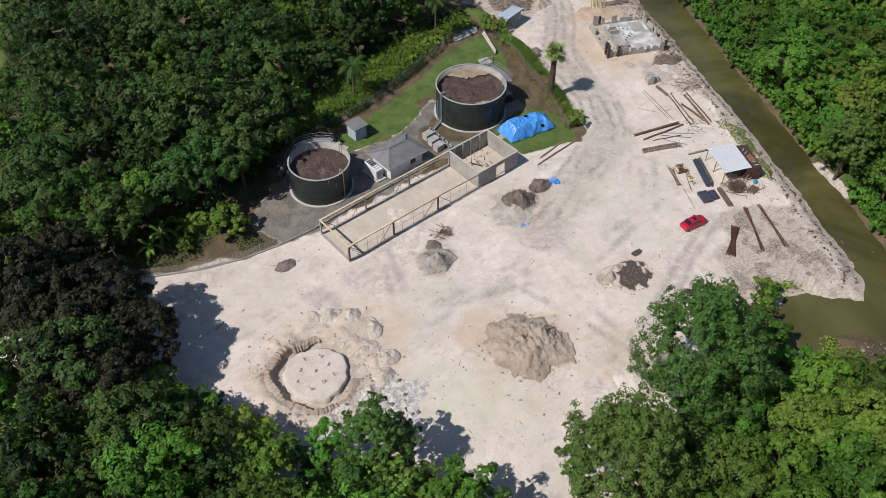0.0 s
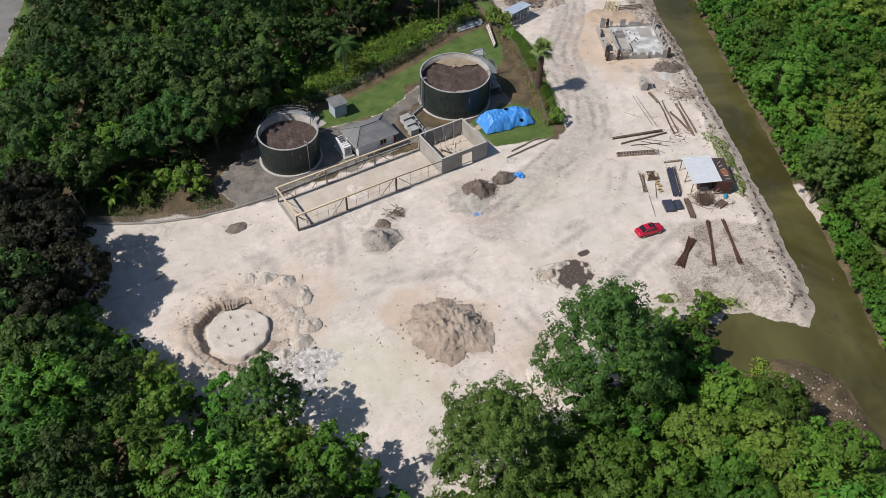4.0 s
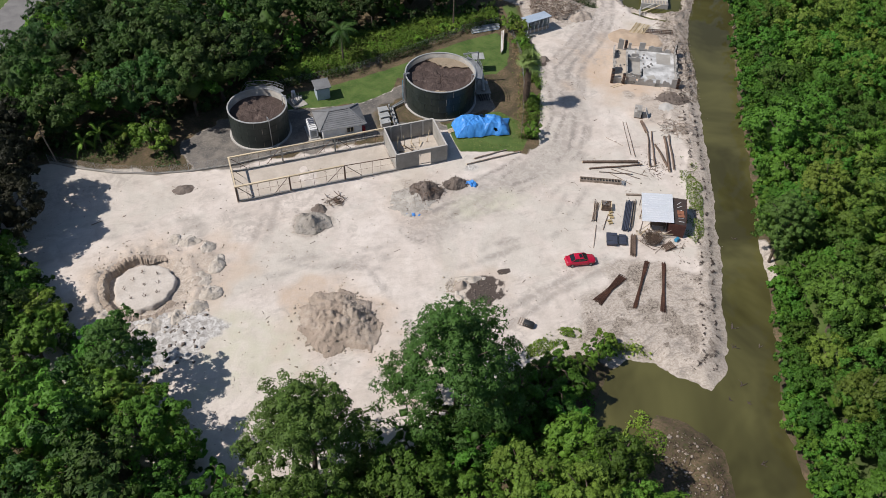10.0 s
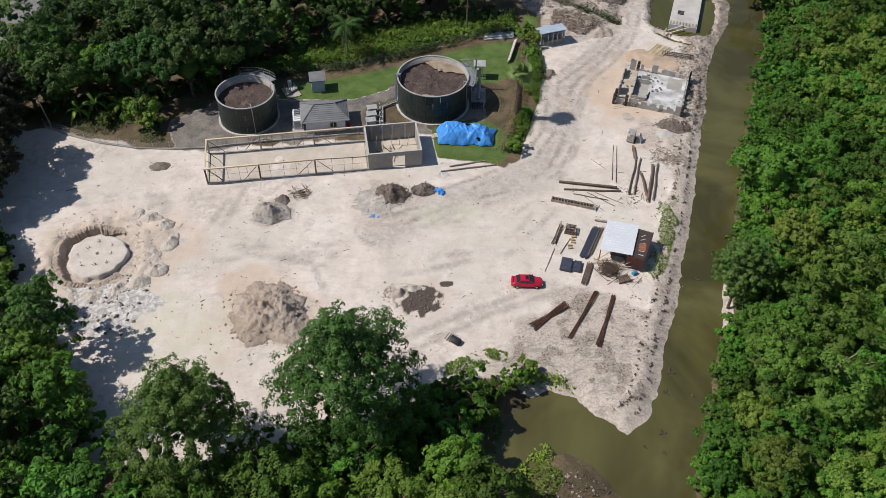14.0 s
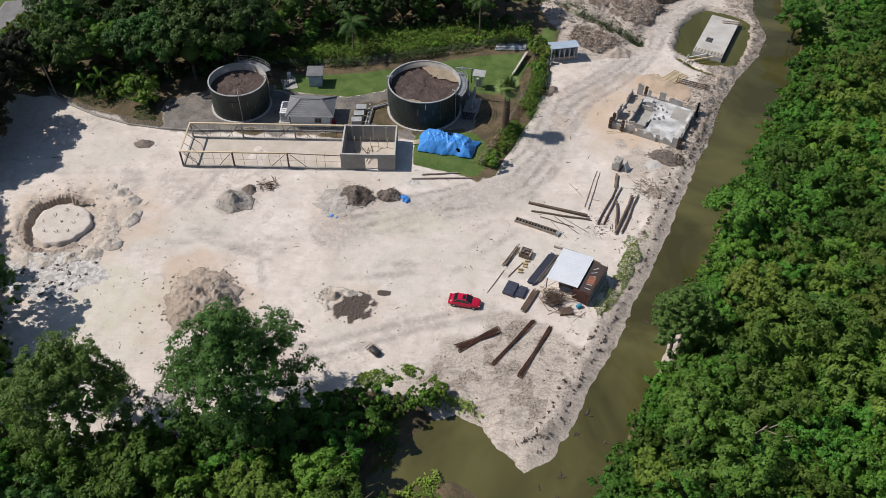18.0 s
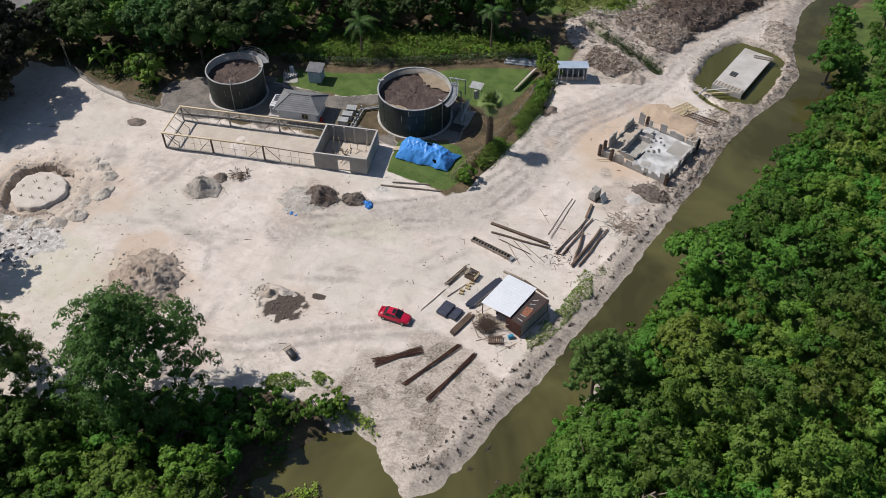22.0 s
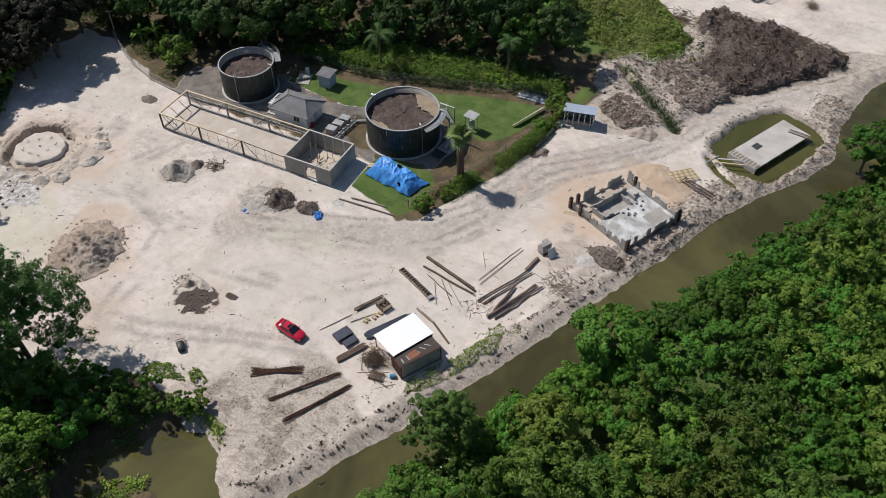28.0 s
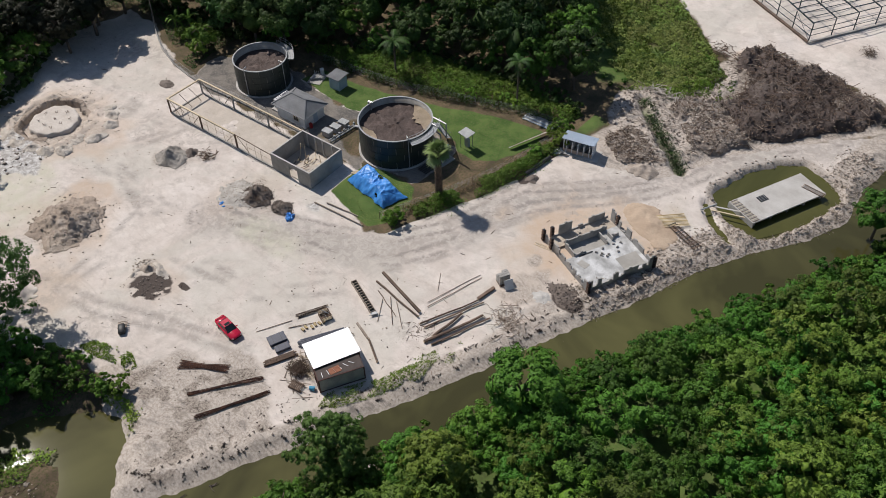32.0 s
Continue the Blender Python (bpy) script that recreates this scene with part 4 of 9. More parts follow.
def scatter(poly, gap, seed, avoid=None):
    """Jittered places inside a polygon, at least about gap apart."""
    rng = np.random.RandomState(seed)
    q = np.array(poly)
    lo, hi = q.min(0), q.max(0)
    out, grid = [], {}
    cand = lo + rng.rand(int((hi - lo).prod() / gap ** 2 * 14) + 10, 2) * (hi - lo)
    cand = cand[inside(cand, poly) > 0]
    for p in cand:
        k = (int(p[0] // gap), int(p[1] // gap))
        if any((p[0] - o[0]) ** 2 + (p[1] - o[1]) ** 2 < gap * gap for i in (-1, 0, 1) for j in (-1, 0, 1) for o in grid.get((k[0] + i, k[1] + j), ())):
            continue
        grid.setdefault(k, []).append(p)
        out.append((float(p[0]), float(p[1])))
    return out


NW_WOODS = [(-56, 20), (-36, 18), (-28, 20.5), (-20, 23), (-13, 22.5), (-6, 24.5), (1, 26.5), (9, 34), (23, 41), (36, 44), (47, 43), (52, 43.5), (54, 50), (49, 57), (42, 65), (33, 76), (24, 96), (10, 130), (-12, 110), (-28, 68), (-38, 44), (-48, 22)]
W_WOODS = [(-92, -70), (-68, -10), (-54, 16), (-44, 17), (-39, 13), (-37, 6), (-35, -3), (-31.5, -9), (-26.5, -18), (-24.5, -27), (-18.5, -35), (-13.5, -41), (-12, -48), (-12, -62), (-40, -100)]
S_WOODS = [(-12, -56), (-4, -60), (5, -57), (14, -59), (24, -58), (33, -57.5), (37, -61), (39, -68), (40, -76), (40, -110), (-40, -100), (-14, -62)]
E_WOODS = [(54, -125), (59.5, -92), (60.2, -70), (62.2, -59), (66, -52), (70, -44.5), (74, -36.8), (78, -27.5), (82.4, -18.8), (87, -8.8), (92.8, 3.6), (99.4, 15), (107.2, 29), (112.5, 39), (115.5, 50), (114.5, 60), (119.5, 72), (150, 106), (172, 100), (172, -125)]

SEEN = [(-20, 104), (-36, 80), (-48, 60), (-56, 40), (-62, 10), (-56, -12), (-46, -32), (-32, -52), (-10, -62), (16, -74), (76, -74), (92, -62), (110, -42), (122, -22), (136, -2), (141, 20), (137, 40), (131, 60), (119, 82), (106, 100)]

SPEC_DARK = [crown_arrays(s, 3.9, 8.8, 18, 19, 0.29, lift=0.75, tufts=6) for s in (11, 12, 13, 14)]
SPEC_EAST = [crown_arrays(s, 3.4, 6.8, 16, 25, 0.225, lift=0.75, tufts=6) for s in (21, 22, 23, 24, 25)]
SPEC_LOW = [crown_arrays(s, 1.7, 2.6, 7, 17, 0.30, tufts=4) for s in (26, 27, 28)]

dark_model = [tree_model("broadleaf_tree", "dense dark green broadleaf tree in a thicket", s, LEAF_DARK, 4.0, 10.5, 24, 26, 0.33, "trees of the woods", tufts=7, lift=0.6) for s in (31, 32, 34)]
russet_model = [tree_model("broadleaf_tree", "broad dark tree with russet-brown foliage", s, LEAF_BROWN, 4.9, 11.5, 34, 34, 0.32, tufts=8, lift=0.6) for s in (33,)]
mid_model = [tree_model("bank_tree", "leafy mid-green tree at the water's edge", s, LEAF_MID, 3.4, 8.2, 23, 26, 0.29, "trees along the canal", tufts=7, lift=0.6) for s in (41, 42, 43)]
olive_model = [tree_model("bank_tree", "feathery olive-green tree at the water's edge", s, LEAF_OLIVE, 3.3, 8.6, 26, 28, 0.24, "trees along the canal", tufts=7, lift=0.6) for s in (44, 45)]
slender_model = [tree_model("slender_tree", "slender open tree reaching over the sand", 53, LEAF_TALL, 3.6, 13.8, 34, 44, 0.24, base=0.12, spread=1.0, core=0.2, tufts=9, gappy=1.5, cone=0.2)]
tall_model = [tree_model("tall_tree", "tall open-crowned tree with glossy green leaves", s, LEAF_TALL, 5.6, 18.2, 84, 46, 0.25, base=0.1, spread=1.0, core=0.3, tufts=8, gappy=1.3, cone=0.5) for s in (51, 52)]
bush_model = [tree_model("bush", "low dense green bush", s, LEAF_MID, 1.7, 2.6, 9, 34, 0.24, tufts=5) for s in (61, 62)]
bright_model = [tree_model("bush", "bright green leafy bush", s, LEAF_BRIGHT, 1.7, 2.7, 10, 40, 0.24, tufts=5) for s in (63, 64)]
for ob in bush_model + bright_model:
    ob["category"] = "bush"
prng = random.Random(5)


def plant(models, x, y, s=1.0, sz=None, z=None):
    return stand(prng.choice(models), x, y, s, prng.uniform(0, 360), z, sz)


# woods behind the tanks: front rows are single trees, the rest is joined
inner_dark, inner_mid, east_mid, east_olive = [], [], [], []
for x, y in scatter(NW_WOODS, 4.5, 7):
    d = inside(np.array([[x, y]]), NW_WOODS)[0]
    s = prng.uniform(0.75, 1.0) if prng.random() < 0.4 else prng.uniform(1.05, 1.6)
    verge = along(np.array([[x, y]]), ROAD)[0]
    if verge < 9 or verge < 18 and 18 < y < 74:
        if verge > 11:
            plant(mid_model + dark_model[:1], x, y, s * 0.62)
        elif verge > 6:
            plant(bright_model, x, y, s)
        continue
    if d < 3.0 and y < 66 and x > -40:
        plant(dark_model if prng.random() < 0.7 else mid_model, x, y, min(s, 1.2) * (0.72 if d < 1.5 else 0.95))
    elif inside(np.array([[x, y]]), SEEN)[0] < 0 and prng.random() < 0.6:
        continue
    elif prng.random() < 0.74:
        inner_dark.append((x, y, s * 1.05))
    else:
        inner_mid.append((x, y, s * 0.85))
for x, y in scatter(W_WOODS, 4.3, 8):
    d = inside(np.array([[x, y]]), W_WOODS)[0]
    s = prng.uniform(0.8, 1.35)
    seen = inside(np.array([[x, y]]), SEEN)[0] > 0
    if along(np.array([[x, y]]), ROAD)[0] < (13 if y > 8 else 7) or along(np.array([[x, y]]), WEST_PATH)[0] < 2.2:
        continue
    if d < 4.5 and x > -50 and seen and y < 17:
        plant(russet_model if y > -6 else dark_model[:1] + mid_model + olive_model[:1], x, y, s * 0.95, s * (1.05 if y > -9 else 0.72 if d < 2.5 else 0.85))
    elif not seen:
        if prng.random() < 0.35:
            inner_dark.append((x, y, s * 1.5))
    elif prng.random() < 0.58:
        inner_dark.append((x, y, s * 1.1))
    else:
        inner_mid.append((x, y, s * 1.1))
for x, y in scatter(S_WOODS, 4.3, 9):
    s = prng.uniform(0.9, 1.25)
    if inside(np.array([[x, y]]), SEEN)[0] > 0:
        plant(dark_model[:1] + mid_model + olive_model[:1] if x < 22 else olive_model + mid_model[:1], x, y, s * 1.1)
    elif prng.random() < 0.4:
        inner_mid.append((x, y, s * 1.5))
# beyond the canal: a low dense deep-green canopy with feathery olive trees standing out of it
for x, y in scatter(E_WOODS, 3.6, 10):
    d = inside(np.array([[x, y]]), E_WOODS)[0]
    s = prng.uniform(0.7, 1.12)
    if inside(np.array([[x, y]]), SEEN)[0] < 0:
        if prng.random() < 0.22:
            east_mid.append((x, y, s * 1.7))
        continue
    if d < 1.3:
        plant(mid_model, x, y, s * 0.55)
    elif d < 3.4:
        plant(mid_model, x, y, s * 0.9)
    else:
        east_mid.append((x, y, s))
for x, y in scatter(E_WOODS, 6.0, 12):
    at = np.array([[x, y]])
    d = inside(at, E_WOODS)[0]
    if inside(at, SEEN)[0] < 0 or d < 1.8 or wave_noise(at, 0.045, 77, 2)[0] + (0.25 if y < 2 else -0.3) + prng.uniform(-0.3, 0.3) < -0.12:
        continue
    s = prng.uniform(0.95, 1.55)
    if d < 6 and y > -72:
        plant(olive_model, x, y, min(s, 1.2) * (0.8 if d < 3 else 1.0))
    else:
        east_olive.append((x, y, s))
woods("woods_behind_tanks", "dense dark green broadleaf woods", LEAF_DARK, inner_dark, SPEC_DARK)
woods("woods_mixed", "mixed green broadleaf woods", LEAF_MID, inner_mid, SPEC_DARK)
woods("woods_east", "dense green mangrove-like woods beyond the canal", LEAF_MID, east_mid, SPEC_EAST)
woods("woods_east_olive", "olive-green feathery woods beyond the canal", LEAF_OLIVE, east_olive, SPEC_EAST)


def low_mounds(name, label, mat, poly, gap, seed, lo, hi):
    r = random.Random(seed)
    return woods(name, label, mat, [(x, y, r.uniform(lo, hi)) for x, y in scatter(poly, gap, seed)], SPEC_LOW, -0.3)


def fringe(line, off, gap, seed):
    r, out = random.Random(seed), []
    for a, b in zip(line, line[1:]):
        a, b = Vector(a), Vector(b)
        d = (b - a).normalized()
        for k in range(int((b - a).length / gap)):
            p = a.lerp(b, (k + r.random()) * gap / max((b - a).length, gap)) + Vector((d.y, -d.x)) * (off + r.uniform(-0.4, 0.9))
            out.append((p.x, p.y, r.uniform(0.6, 1.25)))
    return out


edge = fringe(EAST_BANK[2:19], 0.7, 1.1, 3) + fringe(EAST_BANK[2:19], 2.2, 1.5, 6)
woods("bank_thicket", "low green thicket hanging over the far bank", LEAF_MID, [(x, y, s) for x, y, s in edge if not (72 < x < 76 and -37 < y < -28)], SPEC_LOW, -0.35)
woods("wood_edge_thicket", "dark low thicket at the foot of the woods", LEAF_DARK, fringe([(56, 44), (36, 43.5), (23, 40.5), (9, 33), (1, 26), (-6, 24), (-13, 22), (-20, 22), (-28, 20), (-34, 18.5)], -0.6, 1.6, 4) + fringe([(-38, 8), (-36, -3), (-31, -9), (-26, -18), (-24, -27), (-18, -35), (-13, -41), (-10.5, -48)], -0.6, 1.5, 5), SPEC_LOW, 0.0)
# single trees in front
for x, y, s, kind in ((20.8, -48.0, 1.08, 0), (2.7, -52.3, 1.0, 1)):
    stand(tall_model[kind], x, y, s, 40)
stand(slender_model[0], -16.8, -32.4, 1.0, 10)
stand(slender_model[0], 73.2, -33.8, 0.95, 140)["label"] = "airy bright green tree leaning from the far bank"
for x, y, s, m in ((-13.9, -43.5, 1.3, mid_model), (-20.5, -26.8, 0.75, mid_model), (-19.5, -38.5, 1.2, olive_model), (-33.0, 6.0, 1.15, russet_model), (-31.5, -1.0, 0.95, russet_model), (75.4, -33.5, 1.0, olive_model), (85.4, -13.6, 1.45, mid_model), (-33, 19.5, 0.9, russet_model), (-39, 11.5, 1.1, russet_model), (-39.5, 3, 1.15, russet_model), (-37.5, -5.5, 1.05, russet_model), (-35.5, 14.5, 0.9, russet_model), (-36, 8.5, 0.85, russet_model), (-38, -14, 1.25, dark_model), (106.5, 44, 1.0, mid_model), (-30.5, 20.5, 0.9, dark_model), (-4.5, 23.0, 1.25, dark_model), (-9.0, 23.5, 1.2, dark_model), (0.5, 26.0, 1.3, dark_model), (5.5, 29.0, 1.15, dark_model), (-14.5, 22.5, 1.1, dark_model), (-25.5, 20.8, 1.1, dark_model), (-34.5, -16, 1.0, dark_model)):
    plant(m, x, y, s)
for x, y, s in ((103.9, 32.1, 1.2), (36, -44.2, 1.2), (33, -45.4, 1.5), (29.5, -46.7, 1.6), (26.6, -48.6, 1.7), (23.5, -49.5, 1.7), (38.6, -45.4, 1.1), (35, -48.5, 1.8), (31, -50, 1.9), (32.8, -51.5, 1.8), (27, -53, 2.0), (32, -54, 2.0), (22, -54, 1.9), (18, -53, 1.8), (36, -48.4, 1.4), (10, -51, 1.5), (7, -54, 1.7), (13, -54, 1.8), (-2, -53, 1.3), (2.1, -45.8, 1.3), (-8, -49, 1.2), (-5, -52, 1.4), (-10.5, -45, 1.2), (41, -43.8, 1.0), (42.6, -43.2, 0.9), (19.5, -50.5, 2.0), (16.5, -50.5, 1.9), (23.5, -52, 2.0), (14.5, -53, 1.9), (20, -54.5, 2.1), (5.5, -55.5, 1.9), (0.5, -55, 1.8), (-1.5, -56.5, 1.8), (25.5, -49.8, 1.8), (9.5, -55, 1.9)):
    plant(bush_model, x, y, s)
for x, y, s in ((-12.1, 16.2, 1.9), (-10.9, 14.4, 1.3), (-18.2, 15.8, 0.9), (49.3, 2.6, 0.95), (58.2, 33.2, 1.1), (57.2, 35.4, 1.2), (56.6, 29, 0.8), (43.4, -42.3, 0.9)):
    plant(bright_model, x, y, s)
for ob in slender_model + dark_model + russet_model + mid_model + olive_model + tall_model + bush_model + bright_model:
    for o in (*ob.children_recursive, ob):
        bpy.data.objects.remove(o)

# ---- unfinished post-and-beam building ----
def frame_building():
    b = thing("unfinished_building", "open post-and-beam building frame with pale timber ring beam", "building", at=(-0.25, -1.0, 0), rz=2.35)
    L, W, Hh = 25.4, 7.25, 2.95
    bm = BM()
    box(bm, L / 2, W / 2, 0.03, L - 0.3, W - 0.3, 0.12)
    part("floor_slab", bm, DUSTY, b, "dusty pale concrete floor slab")
    for a, c in (((0, 0), (L, 0)), ((0, W), (L, W)), ((0, 0), (0, W))):
        part("footing", beam(BM(), (*a, 0.12), (*c, 0.12), 0.28, 0.26), CONCRETE, b)
    posts = [(0, 0), (8.25, 0), (17.0, 0), (0, W), (8.4, W), (17.1, W)]
    for x, y in posts:
        bm = BM()
        box(bm, x, y, Hh / 2, 0.24, 0.24, Hh, bevel=0.02)
        part("post", bm, OLD_TIMBER if y == 0 else CONCRETE, b)
    for a, c in (((-0.15, 0), (8.25, 0)), ((8.25, 0), (17, 0)), ((-0.15, W), (8.4, W)), ((8.4, W), (17.1, W)), ((17.1, W), (L, W))):
        part("ring_beam", beam(BM(), (*a, Hh + 0.1), (*c, Hh + 0.1), 0.26, 0.2), NEW_TIMBER, b)
    part("ring_beam", beam(BM(), (17, 0, Hh + 0.05), (L, 0, Hh - 0.25), 0.10, 0.1), OLD_TIMBER, b, "thin temporary rail")
    part("ring_beam", beam(BM(), (0, 0.13, Hh + 0.1), (0, W - 0.13, Hh + 0.1), 0.22, 0.2), NEW_TIMBER, b)
    rng = random.Random(3)
    for y in (0, W):
        x = 1.6
        while x < L - 0.8:
            if min(abs(x - p[0]) for p in posts) > 0.7:
                part("starter_bar", rod(BM(), (x, y, 0.2), (x + rng.uniform(-0.15, 0.15), y, Hh), 0.022, 5), RUST, b)
            x += rng.uniform(1.3, 2.1)
        for x0, x1 in ((0.3, 2.6), (7.9, 5.8), (16.6, 14.2), (17.4, 19.8)):
            part("brace", beam(BM(), (x0, y + 0.12, Hh - 0.3), (x1, y + 0.12, 0.2), 0.05, 0.08), OLD_TIMBER, b)
    for y in (0.5, 2.4, 4.6):
        part("brace", beam(BM(), (0.1, y, Hh - 0.2), (1.6, y + 0.9, 0.15), 0.05, 0.08), OLD_TIMBER, b)
    part("tie_wire", rod(BM(), (0.2, W - 0.1, 1.7), (L, W - 0.1, 1.5), 0.018, 4), RUST, b)
    part("tie_wire", rod(BM(), (0.2, 0.1, 1.6), (L, 0.1, 1.4), 0.018, 4), RUST, b)
    r = thing("block_room", "roofless room of grey rendered block walls", "building", at=(-0.25, -1.0, 0), rz=2.35)
    x0, x1, h, t = L + 0.02, 34.1, 3.1, 0.22
    fr = BM()
    box(fr, (x0 + 29.3) / 2, 0, h / 2, 29.3 - x0, t, h)
    box(fr, (31.3 + x1) / 2, 0, h / 2, x1 - 31.3, t, h)
    box(fr, 30.3, 0, (h + 2.35) / 2, 2.0, t, h - 2.35)
    part("wall", fr, CONCRETE, r)
    for sx, sy, cx, cy in ((x1 - x0, t, (x0 + x1) / 2, W + 0.05), (t, W - t + 0.05, x0 + t / 2, W / 2 + 0.02), (t, W - t + 0.05, x1 - t / 2, W / 2 + 0.02)):
        part("wall", box(BM(), cx, cy, h / 2, sx, sy, h), CONCRETE, r)
    for a, c in (((x0, 0), (x1, 0)), ((x0, W + 0.05), (x1, W + 0.05))):
        part("coping", beam(BM(), (*a, h + 0.03), (*c, h + 0.03), t + 0.03, 0.06), CONCRETE_LIGHT, r)
    part("coping", beam(BM(), (x1 - t / 2, t / 2, h + 0.03), (x1 - t / 2, W - t / 2, h + 0.03), t + 0.03, 0.06), CONCRETE_LIGHT, r)
    part("coping", beam(BM(), (x0 + t / 2, t / 2, h + 0.03), (x0 + t / 2, W - t / 2, h + 0.03), t + 0.03, 0.06), CONCRETE_LIGHT, r)
    part("floor_slab", box(BM(), (x0 + x1) / 2, W / 2, 0.05, x1 - x0 - 0.5, W - 0.5, 0.1), DUSTY, r)
    for x in (26.6, 28.4, 30.1, 32.2):
        part("pilaster", box(BM(), x, W - 0.15, 1.5, 0.25, 0.12, 3.0), CONCRETE_LIGHT, r)
    for k in range(5):
        p = thing("prop", "thin timber prop standing in the block room", "prop", "timber props", at=(-0.25, -1.0, 0.1), rz=2.35)
        px, py = 27.0 + k * 1.35, rng.uniform(2, 6)
        part("shaft", rod(BM(), (px, py, 0), (px + rng.uniform(-0.3, 0.3), py + rng.uniform(-0.3, 0.3), rng.uniform(1.7, 2.6)), 0.05, 6), NEW_TIMBER, p)
        part("head_plate", box(BM(), px, py, 0.02, 0.22, 0.22, 0.04), OLD_TIMBER, p)
    pile = thing("timber_pile", "loose pile of weathered boards on the floor", "timber", at=(-0.25, -1.0, 0.1), rz=2.35)
    for k in range(14):
        a = rng.uniform(0, math.pi)
        cx, cy, ln = rng.uniform(27.3, 31.2), rng.uniform(2.0, 5.2), rng.uniform(0.8, 2.4)
        part("board", beam(BM(), (cx - math.cos(a) * ln / 2, cy - math.sin(a) * ln / 2, 0.06 + 0.03 * k), (cx + math.cos(a) * ln / 2, cy + math.sin(a) * ln / 2, 0.10 + 0.03 * k), 0.14, 0.04), OLD_TIMBER if k % 2 else NEW_TIMBER, pile)


frame_building()


# ---- open storage tanks ----
def ring_mesh(r0, r1, z0, z1, a0=0.0, a1=2 * math.pi, seg=48):
    """A curved slab between two radii."""
    bm = BM()
    full = a1 - a0 > 2 * math.pi - 1e-6
    cols = []
    for k in range(seg if full else seg + 1):
        a = a0 + (a1 - a0) * k / seg
        c, s = math.cos(a), math.sin(a)
        cols.append([bm.verts.new((r * c, r * s, z)) for r, z in ((r0, z0), (r1, z0), (r1, z1), (r0, z1))])
    for k in range(seg):
        p, q = cols[k], cols[(k + 1) % len(cols)]
        for i in range(4):
            j = (i + 1) % 4
            bm.faces.new((p[i], q[i], q[j], p[j]))
    if not full:
        bm.faces.new(cols[0]), bm.faces.new(cols[-1])
    return bm


def tank(x, y, r, h, level, panels, label, ladder, stairs, foam, seed):
    t = thing("storage_tank", label, "tank", "open tanks", at=(x, y, 0))
    part("foundation", ring_mesh(r - 0.4, r + 0.35, -0.1, 0.14), CONCRETE_LIGHT, t, "pale concrete ring footing")
    rows, da = 4, 2 * math.pi / panels
    bm = ring_mesh(r - 0.05, r, 0.0, h / rows - 0.02, 0.006, da - 0.006, 4)
    bmesh.ops.recalc_face_normals(bm, faces=bm.faces)
    pm = bpy.data.meshes.new("shell_panel")
    bm.to_mesh(pm), bm.free()
    pm.materials.append(TANK_GREEN)
    for i in range(rows):
        for k in range(panels):
            p = new("shell_panel", pm)
            p.parent = t
            p.matrix_local = pose(0, 0, 0.14 + i * (h - 0.14) / rows, 0, 0, math.degrees(da) * (k + 0.5 * (i % 2)))
    part("liner", ring_mesh(r - 0.12, r - 0.06, 0.0, h - 0.02), TANK_LINER, t, "stained pale inner lining", True)
    for z in [0.14 + (h - 0.14) * k / rows for k in range(1, rows)]:
        part("hoop", ring_mesh(r, r + 0.035, z - 0.05, z + 0.03), TANK_GREEN, t)
    part("rim", ring_mesh(r - 0.14, r + 0.09, h - 0.03, h + 0.09), PIPE_GREY, t, "grey steel rim angle")
    rng = np.random.RandomState(seed)
    m = 44
    V = [(0, 0, level)]
    for i in range(1, 15):
        rr = (r - 0.12) * i / 14
        for k in range(m):
            a = 2 * math.pi * k / m
            V.append((rr * math.cos(a), rr * math.sin(a), level + 0.12 * rng.randn() * (0.8 if i < 14 else 0.1)))
    F = [(0, 1 + k, 1 + (k + 1) % m) for k in range(m)]
    for i in range(13):
        F += [(1 + i * m + k, 1 + (i + 1) * m + k, 1 + (i + 1) * m + (k + 1) % m, 1 + i * m + (k + 1) % m) for k in range(m)]
    part("sludge_surface", mesh_from("sludge_surface", V, F, SLUDGE, True), SLUDGE, t, "dark brown crusted sludge")
    for a0, a1, w in foam:
        bm = BM()
        outer, inner = [], []
        for k in range(13):
            a = radians(a0 + (a1 - a0) * k / 12)
            ww = w * math.sin(math.pi * k / 12) ** 0.7 * (0.85 + 0.3 * rng.rand())
            outer.append(bm.verts.new(((r - 0.14) * math.cos(a), (r - 0.14) * math.sin(a), level + 0.22)))
            inner.append(bm.verts.new(((r - 0.2 - ww) * math.cos(a), (r - 0.2 - ww) * math.sin(a), level + 0.20)))
        for k in range(12):
            bm.faces.new((outer[k], inner[k], inner[k + 1], outer[k + 1]))
        bmesh.ops.solidify(bm, geom=bm.faces[:], thickness=0.08)
        part("foam_crust", bm, FOAM, t, "dry tan crust floating by the wall")
    for az in ladder:
        c, s = math.cos(radians(az)), math.sin(radians(az))
        bm = BM()
        rod(bm, ((r + 0.16) * c, (r + 0.16) * s, 0.1), ((r + 0.16) * c, (r + 0.16) * s, h + 0.5), 0.07, 8)
        rod(bm, ((r + 0.16) * c, (r + 0.16) * s, h + 0.5), ((r - 0.5) * c, (r - 0.5) * s, h + 0.5), 0.07, 8)
        rod(bm, ((r - 0.5) * c, (r - 0.5) * s, h + 0.5), ((r - 0.5) * c, (r - 0.5) * s, level + 0.2), 0.07, 8)
        part("overflow_pipe", bm, GALV, t, "pale vertical pipe hooked over the rim")
    # curved access platform with railing
    az0, az1, out = stairs
    pl = part("platform", ring_mesh(r + 0.1, r + 1.25, h - 0.35, h - 0.27, radians(az0), radians(az1), 10), GALV, t, "galvanised walkway outside the rim")
